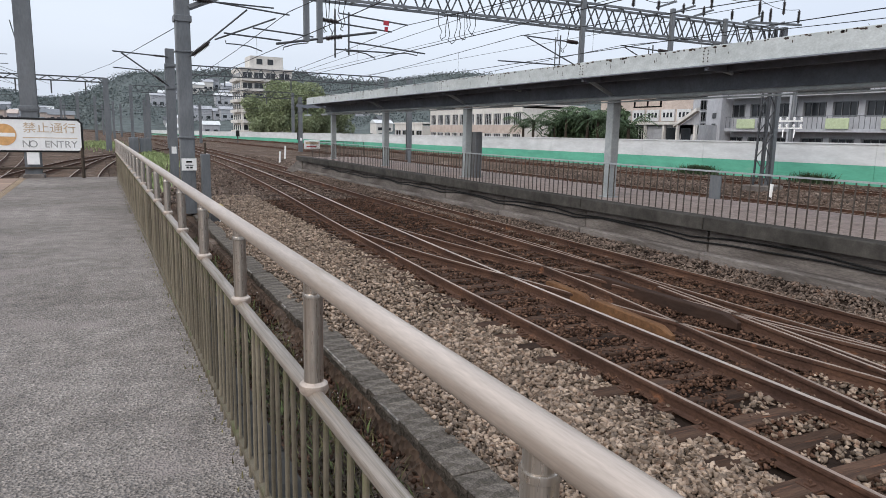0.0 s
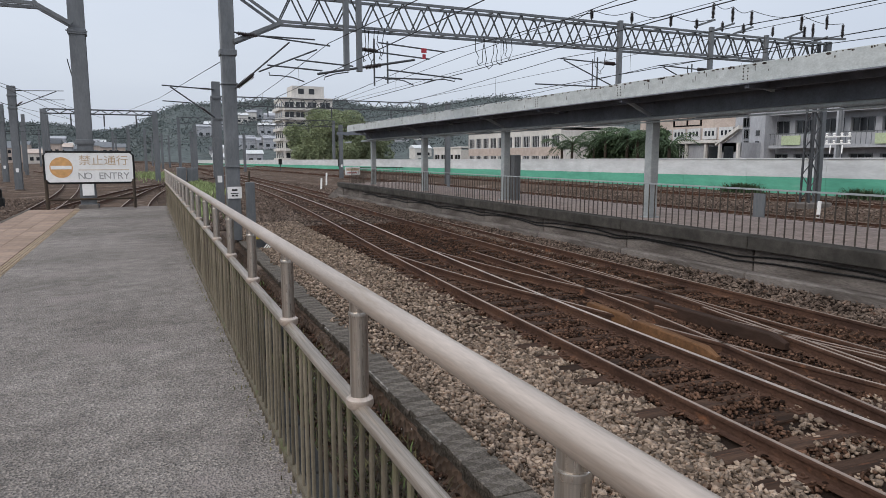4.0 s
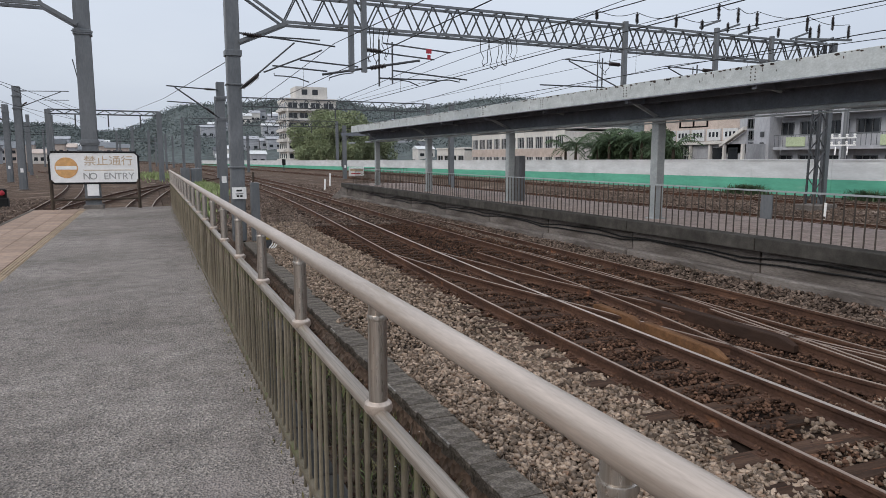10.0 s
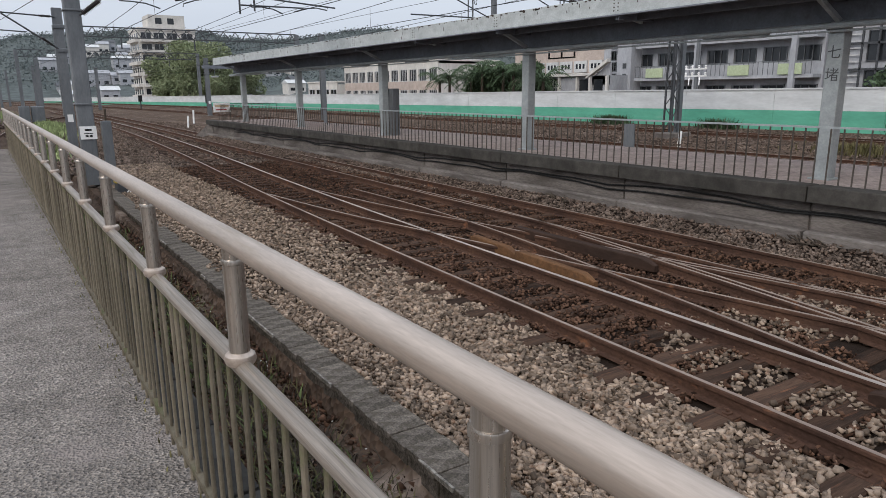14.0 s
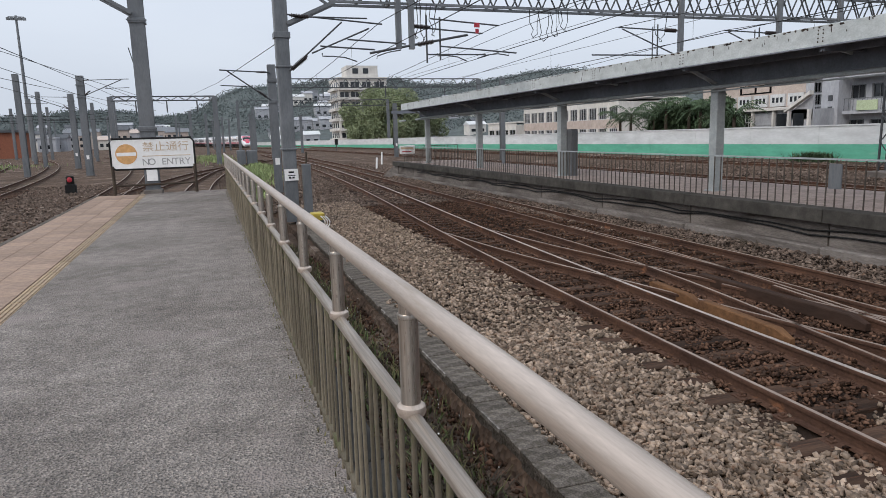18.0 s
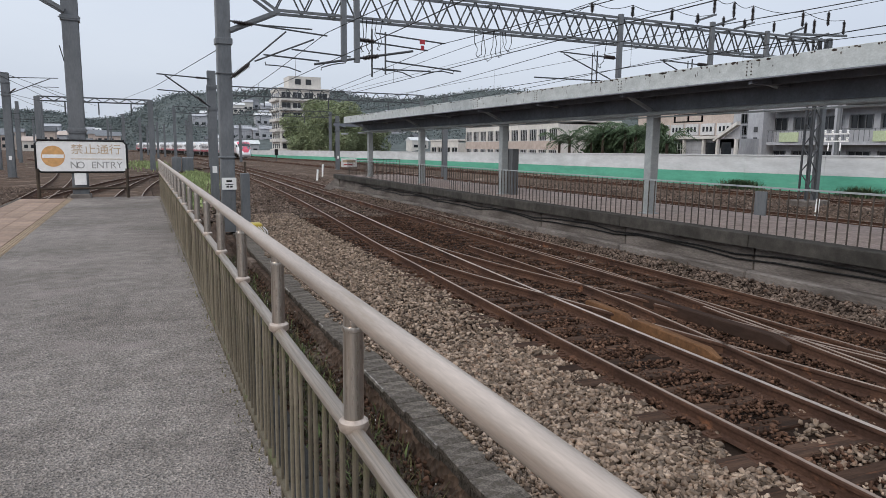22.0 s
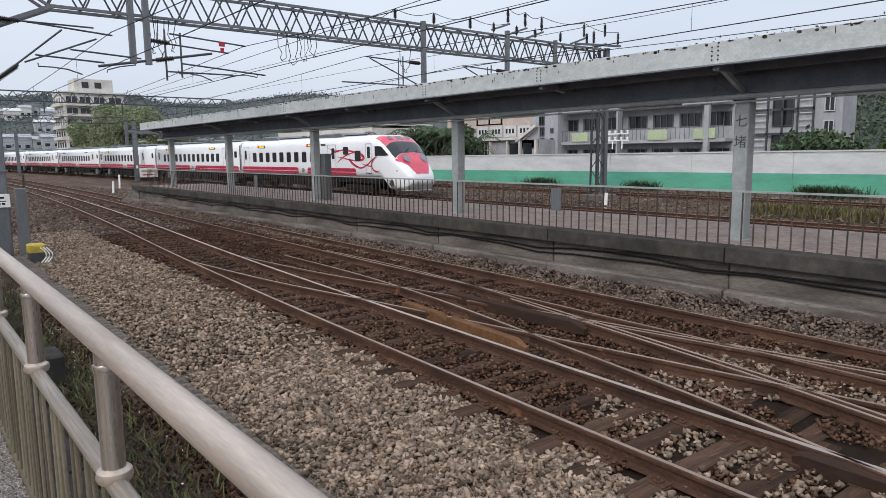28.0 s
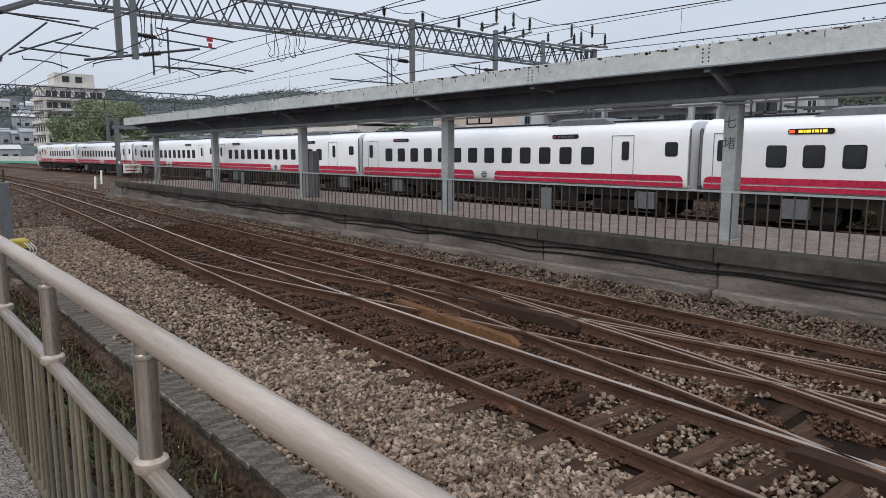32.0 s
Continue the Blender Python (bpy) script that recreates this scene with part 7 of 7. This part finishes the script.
def roof_gear(car, a, b, rng, pantograph):
    part("roof_duct", Shape().cbox(-0.55, a + 1.5, ZT - 0.03, 0.55, b - 1.5, ZT + 0.09, 0.03), GALV, car)
    for k in range(2):
        y = a + (b - a) * (0.16 + 0.5 * k)
        n = 3.4
        prof = [(y, ZT - 0.1), (y + 0.5, ZT + 0.15), (y + 0.8, ZT + 0.2), (y + n - 0.8, ZT + 0.2), (y + n - 0.5, ZT + 0.15), (y + n, ZT - 0.1)]
        part("roof_unit", Shape().loft([[(-1.12, p, min(q, ZT + 0.13)) for p, q in prof], [(-0.95, p, q) for p, q in prof], [(0.95, p, q) for p, q in prof], [(1.12, p, min(q, ZT + 0.13)) for p, q in prof]]), GALV, car, "grey rounded roof fairing")
    part("roof_cable", Shape().tube([(-0.95, a + 0.6, ZT + 0.02), (-0.95, b - 0.6, ZT + 0.02)], 0.035, 6), BLACK, car)
    if pantograph:
        y = b - 4.5
        part("pantograph", Shape().beam((-0.6, y, ZT + 0.2), (-0.6, y + 2.2, ZT + 0.26), 0.06, 0.06).beam((0.6, y, ZT + 0.2), (0.6, y + 2.2, ZT + 0.26), 0.06, 0.06).beam((-0.8, y, ZT + 0.3), (0.8, y, ZT + 0.3), 0.06, 0.06).beam((-0.8, y + 2.2, ZT + 0.3), (0.8, y + 2.2, ZT + 0.3), 0.06, 0.06), GALVDARK, car)


def middle_details(car, s0, wins, doors, smalls, leds, red, logo, lit_boards):
    for side in (-1, 1):
        for a in wins:
            pane(car, a, a + 0.54, 1.08, 1.68, side)
        for a in doors:
            d = train_door(car, a - 0.2 if a < 10 else a - 0.5, a + 0.75 if a < 10 else a + 0.45, 0.3, 2.12, side)
            pane(car, a, a + 0.31, 1.22, 1.9, side, gasket=False)
        for a in smalls:
            pane(car, a, a + 0.42, 1.4, 1.82, side)
        for k, a in enumerate(leds):
            led_on = lit_boards[k]
            board = pane(car, a, a + 1.3, 2.04, 2.2, side, "display", BLACK, 0.014, False)
            x = side * 1.467
            lit = Shape()
            g = random.Random(k + int(s0 * 7))
            y = a + (0.3 if side > 0 else 0.2)
            while y < a + (1.15 if side > 0 else 0.98):
                w = g.uniform(0.05, 0.12)
                lit.plate([(y, 2.08), (y + w, 2.08), (y + w, 2.16), (y, 2.16)], 'x', x if side > 0 else x - 0.004, 0.004)
                y += w + 0.03
            m = a + (0.04 if side > 0 else 1.1)
            part("lit_text", lit, LED if led_on else GALV, board)
            part("lit_mark", Shape().plate([(m, 2.07), (m + 0.16, 2.07), (m + 0.16, 2.17), (m, 2.17)], 'x', x if side > 0 else x - 0.004, 0.004), LEDRED if led_on else REDP, board)
        side_bands(car, red, 0.33, 0.47, TRAINRED, "red_stripe", side)
        side_bands(car, red, 0.52, 0.72, TRAINRED, "red_stripe", side, ends=0.16)
        for k in range(4):
            x = side * 1.452
            w = (0.14, 0.2, 0.2, 0.14)[k]
            part("emblem", Shape().plate([(logo - w, 0.42 + 0.07 * k), (logo + w, 0.42 + 0.07 * k), (logo + w, 0.455 + 0.07 * k), (logo - w, 0.455 + 0.07 * k)], 'x', x if side > 0 else x - 0.006, 0.006), GALVDARK, car)


def end_wall(car, y, sign):
    part("gangway", Shape().cbox(-0.75, min(y, y + 0.22 * sign), 0.1, 0.75, max(y, y + 0.22 * sign), 2.3, 0.05), GALVDARK, car)
    part("drain_pipe", Shape().tube([(-1.4, y + 0.06 * sign, 0.4), (-1.4, y + 0.06 * sign, 2.3)], 0.03, 6), GALV, car)


def middle_car(k):
    rng = random.Random(40 + k)
    car = thing("train_carriage", 0, 0, 0, "white express train carriage with red stripes and dark windows", "train carriage", "train carriages")
    a, b = 0.22, 19.72
    rings = [car_ring(s, ZT - d, ZB + d * 0.3, 1.45 - d * 0.5, 5.0) for s, d in ((a, 0.06), (a + 0.05, 0.0), (10, 0.0), (b - 0.05, 0.0), (b, 0.06))]
    part("body", Shape().loft(rings), TRAINWHITE, car)
    if k == 2:
        middle_details(car, k, [5.17 + 1.078 * i for i in range(12)], [3.6, 18.87], [0.65], [5.9, 15.7], [(0.35, 9.38), (10.72, 19.6)], 10.05, (True, True))
    else:
        middle_details(car, k, [4.1 + 1.072 * i for i in range(13)], [2.52, 18.7], [0.62], [4.82, 15.53], [(0.35, 9.38), (10.72, 19.6)], 10.05, (k == 1, k == 1))
    for y in (16.3, 1.5):
        part("white_box", Shape().cbox(-1.36, y, -0.5, -0.9, y + 0.8, 0.1, 0.03), GALV, car, "pale grey equipment box under the floor")
    underframe(car, a, b, rng)
    roof_gear(car, a, b, rng, k in (2, 5))
    end_wall(car, a, -1)
    end_wall(car, b, 1)
    return car


def nose_patch(car, name, mat, s0, s1, width, off, label="", ns=14, nx=12):
    """A panel that lies on the rounded nose between two stations."""
    s = Shape()
    for i in range(ns + 1):
        st = s0 + (s1 - s0) * i / ns
        top, low, wide, e = (lerp_table(t, st) for t in (NOSE_TOP, NOSE_LOW, NOSE_WIDE, NOSE_EXP))
        zc, h = (top + low) / 2, (top - low) / 2
        w = min(width(st), 0.985) * wide
        for j in range(nx + 1):
            x = -w + 2 * w * j / nx
            z = zc + h * (1 - min(abs(x / wide), 0.999) ** e) ** (1 / e)
            s.v.append((x, st - off * 0.8, z + off))
    for i in range(ns):
        for j in range(nx):
            p = i * (nx + 1) + j
            s.f.append((p, p + 1, p + nx + 2, p + nx + 1))
    return part(name, s, mat, car, label)


def head_car(label):
    rng = random.Random(77)
    car = thing("train_head_carriage", 0, 0, 0, label, "train carriage", "train carriages")
    L = FIRST_LEN - 0.28
    stations = [0, 0.04, 0.1, 0.2, 0.35, 0.5, 0.75, 1.02, 1.3, 1.45, 1.6, 1.76, 1.92, 2.05, 2.2, 2.4, 2.7, 3.0, 3.2, 8, 14, L - 0.05, L]
    rings = []
    for st in stations:
        top, low, wide, e = (lerp_table(t, st) for t in (NOSE_TOP, NOSE_LOW, NOSE_WIDE, NOSE_EXP))
        if st == 0:
            top, low, wide = top - 0.12, low + 0.08, wide - 0.15
        rings.append(car_ring(st, top, low, wide, e))
    part("body", Shape().loft(rings), TRAINWHITE, car)
    nose_patch(car, "nose_panel", TRAINPINK, 0.06, 1.06, lambda s: 0.5 + 0.42 * min(s / 0.95, 1), 0.012, "coral red nose panel")
    nose_patch(car, "windscreen", GLASSDARK, 1.08, 1.86, lambda s: 0.9 - 0.02 * s, 0.014, "dark raked windscreen")
    nose_patch(car, "brow_panel", TRAINPINK, 1.88, 2.75, lambda s: 0.86, 0.012, "coral red brow panel")
    for x in (-0.62, 0.62):
        nose_patch(car, "headlamp", HEADLAMP, 0.5, 0.95, lambda s: 0.2 * math.sin(math.pi * min(max((s - 0.45) / 0.55, 0.05), 0.95)), 0.02).location.x += x * 0.95
        nose_patch(car, "marker_lamp", HEADLAMP, 2.1, 2.4, lambda s: 0.1, 0.02).location.x += x * 0.95
    nose_patch(car, "marker_lamp", HEADLAMP, 2.05, 2.4, lambda s: 0.17, 0.02)
    for x in (-0.45, 0.25):
        part("wiper", Shape().tube([(x, 1.02, 1.62), (x + 0.4, 1.25, 1.83)], 0.014, 5), BLACK, car)
    part("skirt_lip", Shape().cbox(-0.85, 0.32, -0.47, 0.85, 1.5, -0.42, 0.02), WINFRAME, car)
    for side in (-1, 1):
        x = side * 1.452
        cab = [(2.55, 1.43), (1.75, 1.43), (1.45, 1.5), (1.95, 1.92), (2.1, 1.96), (2.55, 1.97)]
        cabw = Shape()
        cabw.loft([[(side * (lerp_table(NOSE_WIDE, p) + 0.004), p, z) for p, z in cab], [(side * (lerp_table(NOSE_WIDE, p) + 0.016), p, z) for p, z in cab]])
        part("cab_window", cabw, GLASSDARK, car)
        train_door(car, 2.85, 3.42, 0.5, 2.12, side)
        pane(car, 3.0, 3.28, 1.3, 1.95, side, gasket=False)
        part("door_step", Shape().plate([(2.87, 0.44), (3.4, 0.44), (3.4, 0.49), (2.87, 0.49)], 'x', x if side > 0 else x - 0.02, 0.02), GALVDARK, car)
        pane(car, 4.0, 4.56, 1.15, 1.7, side)
        pane(car, 5.35, 5.85, 1.55, 1.93, side)
        pane(car, 6.88, 7.22, 1.26, 1.9, side, gasket=False)
        train_door(car, 6.72, 7.67, 0.3, 2.12, side)
        part("side_lamp", Shape().lathe([(0.05, 0), (0.05, 0.02), (0.02, 0.03)], (side * 1.13, 0.85, 0.62), 10, (side, -0.4, 0)), HEADLAMP, car)
        for k in range(6):
            part("grille_slot", Shape().box(min(side * 1.22, side * 1.3), 1.0 + 0.02 * k, -0.2 + 0.06 * k, max(side * 1.22, side * 1.3), 1.35 + 0.05 * (k % 3), -0.18 + 0.06 * k), UNDER, car)
        for pts, wid in ((((8.05, 1.36), (7.4, 1.52), (6.8, 1.68), (5.9, 1.78), (4.9, 1.7), (4.05, 1.55), (3.66, 1.36), (3.78, 1.22), (4.3, 1.15), (5.2, 1.22), (6.0, 1.33), (6.75, 1.4)), (0.02, 0.09, 0.12, 0.07, 0.1, 0.16, 0.2, 0.14, 0.07, 0.08, 0.05, 0.01)),
                         (((7.75, 1.98), (7.1, 1.78), (6.4, 1.75)), (0.01, 0.05, 0.07)),
                         (((6.6, 1.0), (6.1, 1.27), (5.5, 1.48), (4.7, 1.64)), (0.02, 0.08, 0.09, 0.05)),
                         (((5.2, 1.24), (4.85, 1.0), (4.4, 0.82), (3.9, 0.75), (3.3, 0.93), (2.9, 1.15), (2.35, 1.42)), (0.16, 0.15, 0.12, 0.09, 0.09, 0.08, 0.03)),
                         (((2.35, 1.42), (2.7, 1.2), (2.85, 0.95), (2.75, 0.7), (2.4, 0.57), (2.0, 0.62)), (0.03, 0.07, 0.09, 0.09, 0.07, 0.01)),
                         (((3.9, 1.0), (3.4, 0.9), (2.85, 0.84)), (0.02, 0.06, 0.07))):
            ribbon(car, pts, wid, side)
        part("notice", Shape().plate([(7.95, 2.06), (8.2, 2.06), (8.2, 2.19), (7.95, 2.19)], 'x', x if side > 0 else x - 0.006, 0.006).plate([(8.25, 2.06), (8.5, 2.06), (8.5, 2.19), (8.25, 2.19)], 'x', x if side > 0 else x - 0.006, 0.006), GALVDARK, car)
    middle_details(car, 0, [9.38 + 1.085 * i for i in range(9)], [19.75], [], [9.1, 16.5], [(4.5, 10.35), (11.6, 20.6)], 10.95, (True, True))
    underframe(car, 2.2, L, rng)
    roof_gear(car, 3.4, L, rng, False)
    end_wall(car, L, 1)
    return car


TRAIN = [head_car("white express train head with coral nose and swirling red livery")]
for number in range(1, 7):
    TRAIN.append(middle_car(number))
TRAIN.append(head_car("white express train tail carriage with coral nose"))


def lineside_woods():
    g = np.random.default_rng(5)
    n = 420
    c = np.stack([g.uniform(-80, -19, n), g.uniform(408, 425, n), g.uniform(-1, 8.5, n)], -1)
    idx = np.repeat(np.arange(n), 16)
    v, f = leaves(c[idx] + g.normal(size=(len(idx), 3)) * (1.2, 1.2, 1.0), 1.2, g)
    tagged(quick("lineside_woods", v, f, HILLWOOD), "haze-paled trees beside the curving line", "woods", kind="stuff")


lineside_woods()


# ==== what moves ====
NOSE_AT = [(0, 549.0), (17, 226.0), (27, 48.4), (28, 29.5), (29, 10.5), (29.6, -1.2), (30, -9.2), (31, -29.0), (32, -48.8)]


def track_x(y):
    return TRAIN_X - bend(y)


def motions():
    times = [0, 4, 8, 12, 15, 17, 18.5, 20, 21, 22, 23, 24, 25, 26, 27, 27.5, 28, 28.5, 29, 29.3, 29.6, 30, 30.5, 31, 31.5, 32]
    for k, car in enumerate(TRAIN):
        rows = []
        for t in times:
            front = lerp_table(NOSE_AT, t) + (0 if k == 0 else FIRST_LEN + CAR_PITCH * (k - 1))
            ln = FIRST_LEN if k in (0, 7) else CAR_PITCH
            a, b = (front, front + ln)
            turn = math.degrees(-math.atan2(track_x(b) - track_x(a), b - a))
            if k == 7:
                rows.append((t, pose(track_x(b), b, 0, 0, 0, turn + 180)))
            else:
                rows.append((t, pose(track_x(a), a, 0, 0, 0, turn)))
        walk(car, rows)


motions()
